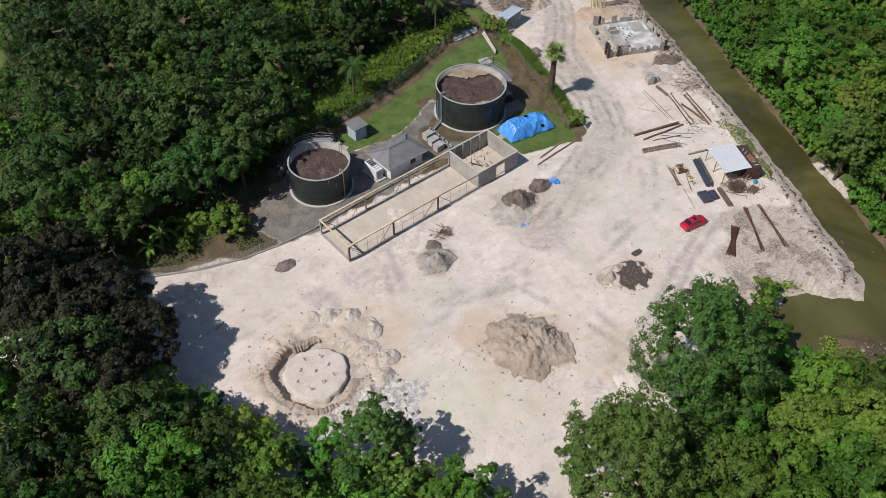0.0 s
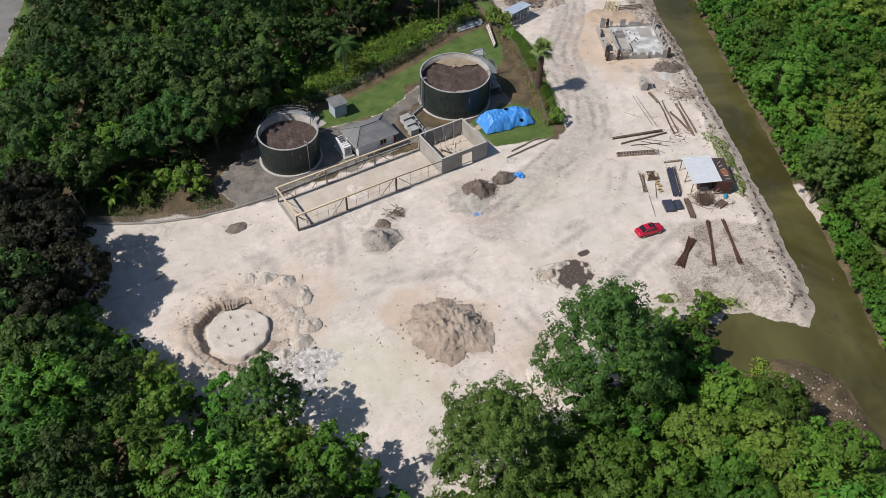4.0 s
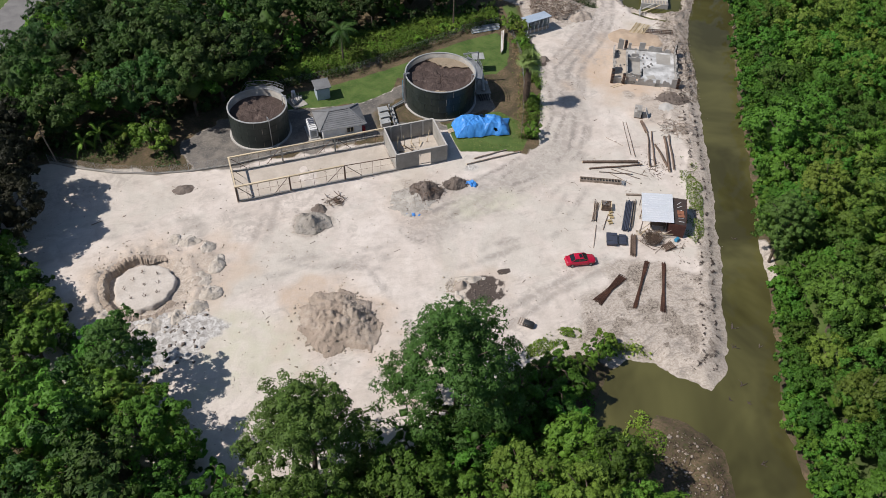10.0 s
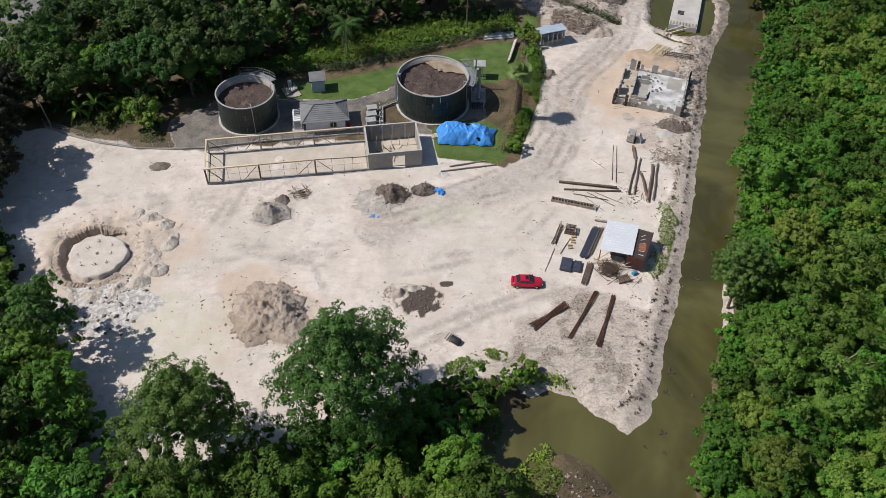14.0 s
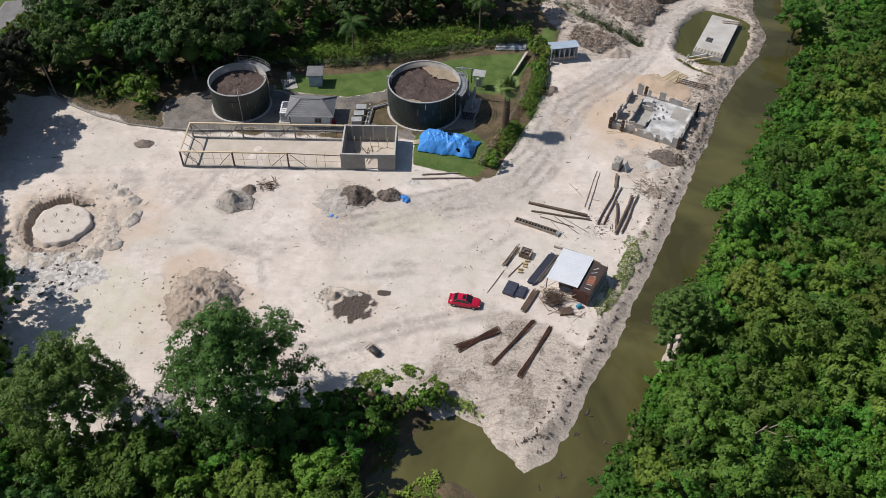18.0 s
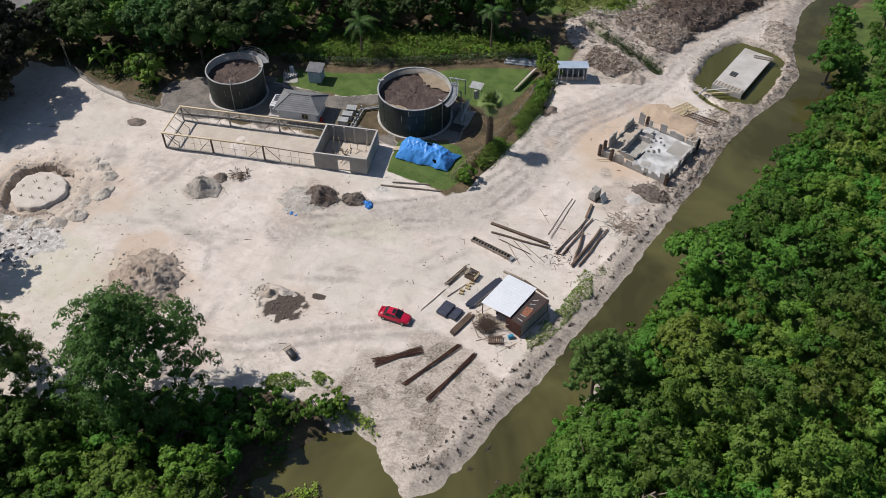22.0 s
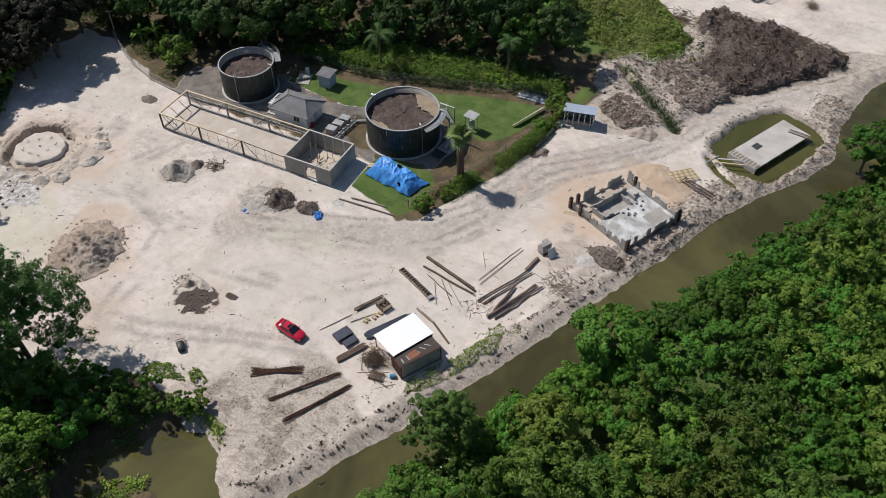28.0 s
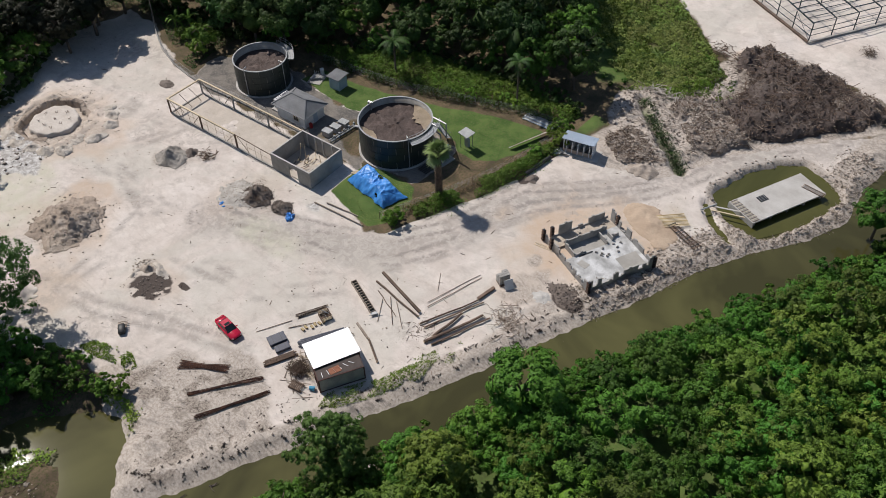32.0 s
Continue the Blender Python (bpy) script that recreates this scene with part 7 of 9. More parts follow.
# ---- work shed and shipping container ----
def work_shed():
    t = thing("work_shed", "timber-post work shed under a bright metal sheet roof", "shed", at=(60.52, -21.6, 0), rz=-24.4)
    a, b = 2.32, 3.2
    for x in (-a + 0.15, a - 0.15):
        for y in (-b + 0.2, 0, b - 0.2):
            part("post", rod(BM(), (x, y, -0.1), (x, y, 2.36 + 0.13 * (x + a) / a), 0.07, 7), OLD_TIMBER, t)
    for y in (-b + 0.2, 0, b - 0.2):
        part("rafter", beam(BM(), (-a, y, 2.37), (a, y, 2.67), 0.08, 0.12), NEW_TIMBER, t)
    tilt = math.degrees(math.atan2(0.32, 2 * a))
    roof = part("roof", box(BM(), 0, 0, 2.62, 2 * a, 2 * b, 0.04, 0, 0, -tilt), SHED_ROOF, t, "bright bare metal sheet roof")
    for k in range(13):
        part("sheet_rib", box(BM(), 0, -b + 0.2 + 0.5 * k, 2.655, 2 * a, 0.07, 0.035, 0, 0, -tilt), SHED_ROOF, roof)
    for y in (-b + 0.3, 0.2):
        part("brace", beam(BM(), (-a, y, 0.1), (-a + 1.4, y, 2.05), 0.07, 0.07), NEW_TIMBER, t)
    part("bench", box(BM(), 0.4, -1.6, 0.8, 2.4, 0.9, 0.08), OLD_TIMBER, t)
    for x in (-0.6, 1.4):
        part("bench_leg", box(BM(), x, -1.6, 0.38, 0.1, 0.8, 0.76), OLD_TIMBER, t)
    rng = random.Random(4)
    for k in range(24):
        p = (rng.uniform(-a - 0.8, 1.4), -b - rng.uniform(0.1, 1.0), rng.uniform(0.05, 0.9))
        part("loose_pole", rod(BM(), p, (p[0] + rng.uniform(-0.8, 2.0), p[1] + rng.uniform(-0.4, 0.8), max(p[2] + rng.uniform(-0.6, 1.0), 0.06)), 0.05, 6), DRY_WOOD if k % 2 else NEW_TIMBER, t)
    c = thing("shipping_container", "oxide-red shipping container with a rusted dark roof", "container", at=(63.3, -23.1, 0.05), rz=61.3)
    L, W, Hh = 6.06, 2.44, 2.45
    part("body", box(BM(), 0, 0, Hh / 2, L - 0.1, W - 0.1, Hh - 0.1), CONTAINER_RED, c)
    for sy in (-1, 1):
        part("bottom_rail", box(BM(), 0, sy * (W / 2 - 0.05), 0.08, L, 0.1, 0.16), CONTAINER_RED, c)
        part("top_rail", box(BM(), 0, sy * (W / 2 - 0.05), Hh - 0.05, L, 0.1, 0.1), CONTAINER_RED, c)
        for k in range(20):
            part("corrugation", box(BM(), -L / 2 + 0.3 + 0.287 * k, sy * (W / 2 - 0.045), Hh / 2, 0.13, 0.05, Hh - 0.3), CONTAINER_RED if sy > 0 else PIPE_GREY, c)
    part("side_sheet", box(BM(), 0, -W / 2 + 0.03, Hh / 2, L - 0.3, 0.04, Hh - 0.3), PIPE_GREY, c, "grey painted long side")
    for sx in (-1, 1):
        for sy in (-1, 1):
            part("corner_post", box(BM(), sx * (L / 2 - 0.07), sy * (W / 2 - 0.07), Hh / 2, 0.16, 0.16, Hh + 0.02), CONTAINER_RED, c)
    roof = part("roof", box(BM(), 0, 0, Hh, L - 0.2, W - 0.2, 0.05), CONTAINER_TOP, c, "dark rust-streaked roof")
    for k in range(12):
        part("roof_rib", box(BM(), -L / 2 + 0.45 + 0.47 * k, 0, Hh + 0.035, 0.16, W - 0.3, 0.03), CONTAINER_TOP, roof)
    part("rust_sheet", box(BM(), -0.6, -0.35, Hh + 0.075, 1.5, 1.0, 0.03, 7), RUST_ORANGE, roof, "orange rusted loose sheet")
    for k in range(6):
        part("batten", box(BM(), -2.3 + 0.8 * k, -0.5 + 0.1 * k, Hh + 0.07, 0.07, 0.8, 0.04, 10 * k), WHITE_SHEET, roof)
    for y in (-0.55, 0.55):
        d = part("door", box(BM(), -L / 2 - 0.005, y, Hh / 2, 0.05, 1.05, Hh - 0.3), CONTAINER_RED, c)
        for q in (-0.25, 0.25):
            part("lock_bar", rod(BM(), (-L / 2 - 0.06, y + q, 0.2), (-L / 2 - 0.06, y + q, Hh - 0.2), 0.025, 5), CONTAINER_RED, d)


SHED_ROOF = surface("bare_sheet_metal", (0.86, 0.88, 0.91), (0.80, 0.83, 0.87), 0.5, 0.48, 0.42, grain=5, relief=0.04, spec=0.6)
RUST_ORANGE = surface("orange_rust", (0.30, 0.13, 0.075), (0.22, 0.09, 0.055), 2.0, 0.9, grain=9)
work_shed()


# ---- timber, bar bundles and stores on the sand ----
def log(name, label, a, b, r, mat, seed=0, group="timbers on the sand", square=False):
    rng = random.Random(seed)
    a, b = Vector((*a, r + 0.02)), Vector((*b, r + 0.02))
    t = thing(name, label, "timber", group, at=tuple((a + b) / 2))
    o = (a + b) / 2
    bm = BM()
    if square:
        beam(bm, a - o, b - o, r * 2, r * 1.6)
    else:
        prev = a - o
        for k in range(1, 5):
            p = (a.lerp(b, k / 4) - o) + Vector((rng.uniform(-1, 1), rng.uniform(-1, 1), 0)) * r * 0.7
            rod(bm, prev, p, r * (1.05 - 0.05 * k), 7, r * (1.0 - 0.05 * k))
            prev = p
    part("stem", bm, mat, t)
    for q, e in ((a - o, -1), (b - o, 1)):
        d = (b - a).normalized() * e
        part("cut_end", rod(BM(), q, q + d * 0.03, r * 0.8, 8), NEW_TIMBER, t)
    return t


for k, (a, b, r) in enumerate((((55.1, -6.1), (64.0, -8.4), 0.19), ((55.5, -7.9), (64.4, -9.2), 0.15), ((56.8, -9.0), (61.8, -10.9), 0.07), ((65.4, -10.0), (69.0, -1.8), 0.13), ((66.3, -10.0), (69.7, -1.6), 0.13),
                              ((67.9, -12.0), (71.3, -3.5), 0.22), ((68.9, -11.7), (72.2, -3.3), 0.15), ((68.2, -10.6), (68.8, -5.0), 0.2), ((68.8, -1.6), (69.3, 1.5), 0.2))):
    log("log", ("weathered grey-brown log lying on the sand", "long dark squared timber on the sand")[k in (0, 8)], a, b, r, OLD_TIMBER, k, square=k in (0, 8))
for k, (a, b) in enumerate((((36.6, -1.7), (46.0, -0.9)), ((38.2, -0.6), (44.0, 0.2)))):
    log("log", "pale timber lying along the lawn's edge", a, b, 0.12, DRY_WOOD, 20 + k)
for k, (a, b) in enumerate((((59.0, -8.8), (62.6, -12.4)), ((60.2, -8.9), (64.0, -12.0)), ((58.4, -9.8), (60.6, -13.2)), ((64.2, -6.9), (66.7, 2.0)), ((63.7, -6.3), (66.2, 2.3)), ((61.6, -1.0), (63.4, -3.8)), ((56.9, -26.0), (60.4, -28.6)), ((57.4, -28.2), (61.0, -26.2)), ((60.8, -29.2), (62.6, -27.4)), ((56.2, -24.9), (57.6, -27.6)))):
    log("pole", "thin pale pole lying on the sand", a, b, 0.05, DRY_WOOD if k % 3 else OLD_TIMBER, 60 + k)
log("pole", "thin pole lying on the sand", (51.4, -20.4), (49.1, -24.8), 0.06, DRY_WOOD, 31)
log("pole", "thin pole leaning over bricks", (52.0, -21.6), (54.2, -18.6), 0.06, OLD_TIMBER, 32)
log("pole", "thin stick on bare sand", (-22.0, -0.6), (-20.6, -0.1), 0.06, OLD_TIMBER, 33)


def bar_bundle(a, b, w0, w1, n, seed):
    t = thing("bar_bundle", "bundle of rusty reinforcing bars spread at the ends", "reinforcing bars", "bundles of bars")
    rng = random.Random(seed)
    a, b = Vector((*a, 0.06)), Vector((*b, 0.06))
    side = (b - a).cross(Vector((0, 0, 1))).normalized()
    for k in range(n):
        f = (k / (n - 1) - 0.5)
        mid = (a + b) / 2 + side * f * min(w0, w1) * 0.5 + Vector((0, 0, 0.12 + 0.12 * rng.random()))
        p, q = a + side * f * w0 + (a - b).normalized() * rng.uniform(0, 0.5), b + side * f * w1 + (b - a).normalized() * rng.uniform(0, 0.6)
        p.z, q.z = 0.05 + 0.15 * rng.random(), 0.05 + 0.15 * rng.random()
        part("bar", rod(rod(BM(), p, mid, 0.03, 4), mid, q, 0.03, 4), RUST, t)


bar_bundle((45.6, -34.6), (50.6, -31.4), 1.5, 1.3, 26, 1)
bar_bundle((50.2, -36.8), (55.4, -29.6), 0.55, 0.65, 16, 2)
bar_bundle((53.6, -38.5), (57.6, -30.7), 0.75, 0.6, 18, 3)


def stores():
    rng = random.Random(12)
    # hollow block row on a timber bed
    t = thing("block_mould", "long timber mould holding a row of hollow blocks", "mould", at=(56.1, -11.25, 0), rz=-22)
    part("bed", box(BM(), 0, 0, 0.1, 6.6, 0.8, 0.2), DRY_WOOD, t)
    for y in (-0.36, 0.36):
        part("side_board", box(BM(), 0, y, 0.34, 6.6, 0.06, 0.34), DRY_WOOD, t)
    for k in range(13):
        part("divider", box(BM(), -3.2 + 0.49 * k, 0, 0.33, 0.11, 0.68, 0.30), DRY_WOOD, t)
    # flat black strip on the bed: shade inside the cells put in as colour
    part("pit", box(BM(), 0, 0.02, 0.22, 6.3, 0.62, 0.04), BLACK_PLASTIC, t)
    part("end_plate", box(BM(), 3.5, 0, 0.2, 0.5, 0.9, 0.08), GALV, t)
    part("cross_bar", beam(BM(), (3.6, -0.8, 0.32), (3.9, 0.9, 0.32), 0.08, 0.06), PIPE_GREY, t)
    # block pallet with a leaning white sheet
    p = thing("block_stack", "stack of grey concrete blocks on a pallet", "blocks", at=(69.8, 3.2, 0), rz=-28)
    part("pallet", box(BM(), -0.2, 0, 0.07, 1.4, 1.7, 0.14), OLD_TIMBER, p)
    bm0 = box(BM(), 0, 0, 0, 0.39, 0.39, 0.22, bevel=0.01)
    me = bpy.data.meshes.new("block")
    bm0.to_mesh(me), bm0.free()
    me.materials.append(BLOCK)
    for i in range(3):
        for j in range(4):
            for k in range(7 if i > 0 or j > 1 else 5):
                o = new("block", me)
                o.parent = p
                o.matrix_local = pose(-0.82 + 0.41 * i, -0.62 + 0.41 * j, 0.26 + 0.225 * k)
    w = thing("sheet", "white sheet leaning on the block stack", "sheet", at=(71.0, 2.75, 0.0), rz=-28)
    part("panel", box(BM(), -0.1, 0, 0.78, 0.06, 1.3, 1.6, 0, 0, -24), WHITE_SHEET, w)
    part("foot_strip", box(BM(), 0.26, 0, 0.04, 0.08, 1.3, 0.06), PIPE_GREY, w)
    # navy wrapped stacks
    for x, y, sx, sy, sz in ((52.35, -24.0, 1.5, 2.3, 0.42), (53.9, -24.5, 1.0, 1.9, 0.32)):
        n = thing("wrapped_stack", "stack wrapped in dark navy sheeting", "stack", "wrapped stacks", at=(x, y, 0), rz=-22)
        part("pallet", box(BM(), 0, 0, 0.06, sx, sy, 0.12), OLD_TIMBER, n)
        part("wrap", box(BM(), 0, 0, 0.12 + sz / 2, sx + 0.1, sy + 0.1, sz, bevel=0.04), NAVY_SHEET, n)
        for k in (-0.5, 0.5):
            part("strap", box(BM(), 0, k * sy * 0.5, 0.13 + sz / 2, sx + 0.13, 0.05, sz + 0.02), BLACK_PLASTIC, n)
    # long stacks by the shed
    for a, b, w_, n_, m_, lab in (((55.3, -22.6), (58.6, -17.0), 1.15, 6, NAVY_SHEET, "stack of dark profiled sheets beside the shed"), ((54.1, -27.7), (55.9, -24.0), 0.7, 5, OLD_TIMBER, "stack of dark planks beside the shed"), ((56.2, -22.3), (59.3, -17.0), 0.35, 3, DRY_WOOD, "pale boards laid beside the sheets")):
        s = thing("plank_stack", lab, "timber", "stacks by the shed")
        d = (Vector((*b, 0)) - Vector((*a, 0))).normalized()
        sd = Vector((-d.y, d.x, 0))
        for k in range(n_):
            o = sd * (k / max(n_ - 1, 1) - 0.5) * w_
            for q in range(2):
                z = 0.1 + 0.16 * q
                part("plank", beam(BM(), Vector((*a, z)) + o + d * rng.uniform(-0.3, 0.3), Vector((*b, z)) + o + d * rng.uniform(-0.3, 0.3), w_ / n_ * 0.85, 0.12), m_, s)
    c = thing("crate", "open timber crate full of metal clamps", "crate", at=(54.5, -17.1, 0), rz=-22)
    part("base", box(BM(), 0, 0, 0.06, 1.6, 1.5, 0.12), OLD_TIMBER, c)
    for k in range(3):
        for sy in (-0.72, 0.72):
            part("slat", box(BM(), 0, sy, 0.22 + 0.24 * k, 1.6, 0.05, 0.16), OLD_TIMBER, c)
        for sx in (-0.77, 0.77):
            part("slat", box(BM(), sx, 0, 0.22 + 0.24 * k, 0.05, 1.4, 0.16), NEW_TIMBER, c)
    for k in range(10):
        part("clamp", rod(BM(), (rng.uniform(-0.6, 0.6), rng.uniform(-0.6, 0.6), 0.5 + 0.04 * k), (rng.uniform(-0.7, 0.7), rng.uniform(-0.6, 0.6), 0.6 + 0.05 * k), 0.045, 5), DRY_WOOD if k % 2 else GALV, c)
    s = thing("stick_bundle", "bundle of grey sticks on the sand", "timber", at=(52.5, -17.6, 0), rz=61)
    for k in range(16):
        part("stick", rod(BM(), (-2.2 + rng.uniform(-0.2, 0.2), rng.uniform(-0.4, 0.4), 0.06 + 0.02 * k), (2.1 + rng.uniform(-0.3, 0.2), rng.uniform(-0.4, 0.4), 0.06 + 0.02 * k), 0.045, 5), OLD_TIMBER if k % 3 else DRY_WOOD, s)
    for k in range(6):
        b = thing("yellow_block", "short yellow-painted timber block", "block", "yellow blocks", at=(53.7 + 0.28 * k + rng.uniform(-0.3, 0.3), -20.6 + 0.55 * k, 0.01), rz=rng.uniform(-40, 20))
        part("body", box(BM(), 0, 0, 0.12, 0.6, 0.3, 0.22), YELLOW_TIMBER, b)
        part("end_cap", box(BM(), 0.31, 0, 0.12, 0.02, 0.26, 0.18), OLD_TIMBER, b)
    j = thing("junk_crate", "broken brown crate with scrap timber", "crate", at=(59.9, -27.6, 0), rz=12)
    for k in range(7):
        part("slat", box(BM(), -0.75 + 0.25 * k, 0, 0.42, 0.16, 1.2, 0.05, 4 * (k % 3)), OLD_TIMBER, j)
    for y in (-0.5, 0.5):
        part("bearer", box(BM(), 0, y, 0.2, 1.9, 0.12, 0.38), OLD_TIMBER, j)
    for k in range(7):
        part("scrap", beam(BM(), (rng.uniform(-1.6, 1.8), rng.uniform(-1.2, 1.2), 0.08), (rng.uniform(-1.6, 2.4), rng.uniform(-1.2, 1.2), 0.3), 0.08, 0.05), DRY_WOOD, j)
    d = thing("barrel", "small bright blue plastic barrel", "barrel", at=(61.75, -26.6, 0), rz=30)
    part("body", rod(BM(), (-0.35, 0, 0.3), (0.35, 0, 0.3), 0.29, 14), PAINT_BLUE, d)
    part("cap", rod(BM(), (0.35, 0, 0.3), (0.4, 0, 0.3), 0.12, 10), WHITE_SHEET, d)
    k = thing("black_bin", "dark plastic-wrapped pallet slumped on the sand", "bin", at=(34.4, -35.9, 0), rz=-38)
    part("body", box(BM(), 0.35, 0, 0.35, 1.5, 0.9, 0.7, 0, 0, 8, 0.12), BLACK_PLASTIC, k, "", True)
    for q in range(5):
        part("slat", box(BM(), -1.0 + 0.3 * q, 0.1, 0.35 + 0.05 * q, 0.16, 1.3, 0.05, 0, 0, -18), DRY_WOOD, k)
    pipe = thing("black_pipe", "short length of wide black plastic pipe", "pipe", at=(58.8, 26.9, 0.36), rz=84)
    part("barrel", ring_pipe(6.0, 0.36, 0.30), BLACK_PLASTIC, pipe)
    part("collar", ring_pipe(0.3, 0.41, 0.355), BLACK_PLASTIC, pipe)
    wp = thing("plank_stack", "long white planks propped along the fence", "timber", "stacks by the fence")
    for q in range(5):
        part("plank", beam(BM(), (52.4 + 0.14 * q, 27.6 + 0.1 * q, 0.35 + 0.1 * q), (54.9 + 0.14 * q, 34.6, 0.5 + 0.1 * q), 0.14, 0.08), WHITE_SHEET if q % 2 else DRY_WOOD, wp)
    ws = thing("sheet_stack", "stack of silvery roofing sheets at the fence corner", "sheets", at=(52.2, 36.6, 0.1), rz=3)
    for q in range(6):
        part("sheet", box(BM(), rng.uniform(-0.3, 0.3), 0.12 * q - 0.3, 0.12 + 0.10 * q, 5.6, 0.9, 0.05, rng.uniform(-3, 3)), (ROOF_BLUE, WHITE_SHEET, GALV)[q % 3], ws)
    pl = thing("plank_stack", "fan of yellowish planks behind the block house", "timber", "stacks by the block house")
    for q in range(11):
        part("plank", beam(BM(), (79.6 + 0.22 * q, 28.6 - 0.16 * q, 0.12 + 0.03 * q), (82.6 + 0.20 * q, 31.6 - 0.2 * q, 0.12 + 0.03 * q), 0.16, 0.06), NEW_TIMBER if q % 3 else YELLOW_TIMBER, pl)
    fp = thing("form_panel", "dark slatted form panel beside the block house", "formwork", at=(85.0, 27.0, 0.25), rz=-21)
    for y in (-0.5, 0.1, 0.7):
        part("rail", beam(BM(), (-2.9, y, 0.1), (2.9, y, 0.1), 0.1, 0.12), OLD_TIMBER, fp)
    for q in range(14):
        part("slat", box(BM(), -2.8 + 0.43 * q, 0.1, 0.19, 0.12, 1.5, 0.05), OLD_TIMBER if q % 4 else BLACK_PLASTIC, fp)
    for x, y, r_, h_ in ((36.05, -6.5, 0.95, 0.6), (35.2, -6.0, 0.4, 0.25), (25.2, -10.9, 0.42, 0.16), (24.2, -10.5, 0.2, 0.1), (26.0, -11.2, 0.26, 0.1), (25.0, -10.1, 0.16, 0.08)):
        s = thing("sheet_scrap", "crumpled scrap of bright blue sheeting", "tarpaulin", "blue scraps", at=(x, y, 0.02), rz=rng.uniform(0, 180))
        bm = BM()
        bmesh.ops.create_icosphere(bm, subdivisions=3, radius=1)
        for v in bm.verts:
            f = 0.72 + 0.5 * rng.random() ** 2 + 0.2 * math.sin(7 * v.co.x + 3 * v.co.y)
            v.co = Vector((v.co.x * r_ * f, v.co.y * r_ * 0.62 * f, max(v.co.z, -0.05) * h_ * (0.6 + 0.7 * rng.random())))
        part("sheeting", bm, TARP_BLUE, s)


def ring_pipe(length, r1, r0):
    bm = ring_mesh(r0, r1, -length / 2, length / 2, seg=16)
    bmesh.ops.rotate(bm, verts=bm.verts, matrix=Matrix.Rotation(math.pi / 2, 3, "Y"))
    return bm


stores()


# ---- red saloon car ----
def car():
    t = thing("car", "red four-door saloon car parked on the sand", "car", at=(46.0, -26.95, 0), rz=-7.5)
    st = [(-2.2, 0.66, 0.42, 0.80), (-2.12, 0.78, 0.32, 0.92), (-1.6, 0.84, 0.24, 0.97), (-0.7, 0.86, 0.22, 0.96), (0.5, 0.86, 0.22, 0.95), (1.2, 0.85, 0.22, 0.88), (1.9, 0.80, 0.26, 0.78), (2.15, 0.70, 0.34, 0.68), (2.22, 0.58, 0.40, 0.58)]
    bm = BM()
    rows = []
    for x, w, z0, z1 in st:
        pts = [(-w * 0.9, z0), (-w, z0 + 0.18), (-w, z1 - 0.16), (-w * 0.88, z1), (0, z1 + 0.03), (w * 0.88, z1), (w, z1 - 0.16), (w, z0 + 0.18), (w * 0.9, z0)]
        rows.append([bm.verts.new((x, y, z)) for y, z in pts])
    for p, q in zip(rows, rows[1:]):
        for k in range(len(p)):
            j = (k + 1) % len(p)
            bm.faces.new((p[k], q[k], q[j], p[j]))
    bm.faces.new(rows[0]), bm.faces.new(rows[-1])
    part("body", bm, RED_PAINT, t, "", True)
    cab = [(-1.55, 0.72, 0.95), (-0.95, 0.62, 1.38), (0.25, 0.62, 1.40), (1.05, 0.72, 0.93)]
    bm = BM()
    rr = [[bm.verts.new((x, s * w, z)) for s in (-1, 1)] + [bm.verts.new((x, s * 0.76, 0.9)) for s in (1, -1)] for x, w, z in cab]
    for p, q in zip(rr, rr[1:]):
        for k in range(4):
            j = (k + 1) % 4
            bm.faces.new((p[k], q[k], q[j], p[j]))
    bm.faces.new(rr[0]), bm.faces.new(rr[-1])
    gl = part("glasshouse", bm, GLASS_DARK, t, "dark tinted windows")
    part("roof", box(BM(), -0.35, 0, 1.405, 1.22, 1.20, 0.05, bevel=0.02), RED_PAINT, t)
    part("sunroof", box(BM(), -0.05, 0, 1.437, 0.45, 0.75, 0.015), GLASS_DARK, t)
    for s in (-1, 1):
        for x0, z0, x1, z1 in ((-1.55, 0.97, -0.95, 1.41), (0.25, 1.42, 1.05, 0.95), (-0.35, 1.40, -0.3, 0.95)):
            part("pillar", beam(BM(), (x0, s * (0.74 if z0 < 1.2 else 0.63), z0), (x1, s * (0.63 if z1 > 1.2 else 0.74), z1), 0.06, 0.05), RED_PAINT, gl)
        for x in (-1.38, 1.36):
            w = part("wheel", rod(BM(), (x, s * 0.70, 0.31), (x, s * 0.88, 0.31), 0.31, 18), TYRE, t)
            part("rim", rod(BM(), (x, s * 0.86, 0.31), (x, s * 0.895, 0.31), 0.19, 12), GALV, w)
        part("headlight", box(BM(), 2.05, s * 0.52, 0.62, 0.22, 0.34, 0.12, s * -14), WHITE_SHEET, t, "clear headlight")
        part("tail_light", box(BM(), -2.14, s * 0.55, 0.74, 0.08, 0.34, 0.14, s * 10), PAINT_RED, t, "red tail light")
        part("mirror", box(BM(), 0.75, s * 0.95, 0.98, 0.14, 0.2, 0.12, bevel=0.02), RED_PAINT, t)
    part("front_bumper", box(BM(), 2.16, 0, 0.42, 0.14, 1.3, 0.2, bevel=0.04), BLACK_PLASTIC, t)
    part("rear_bumper", box(BM(), -2.18, 0, 0.46, 0.14, 1.4, 0.2, bevel=0.04), RED_PAINT, t)
    part("spoiler", box(BM(), -2.05, 0, 1.03, 0.2, 1.3, 0.04), RED_PAINT, t)


car()


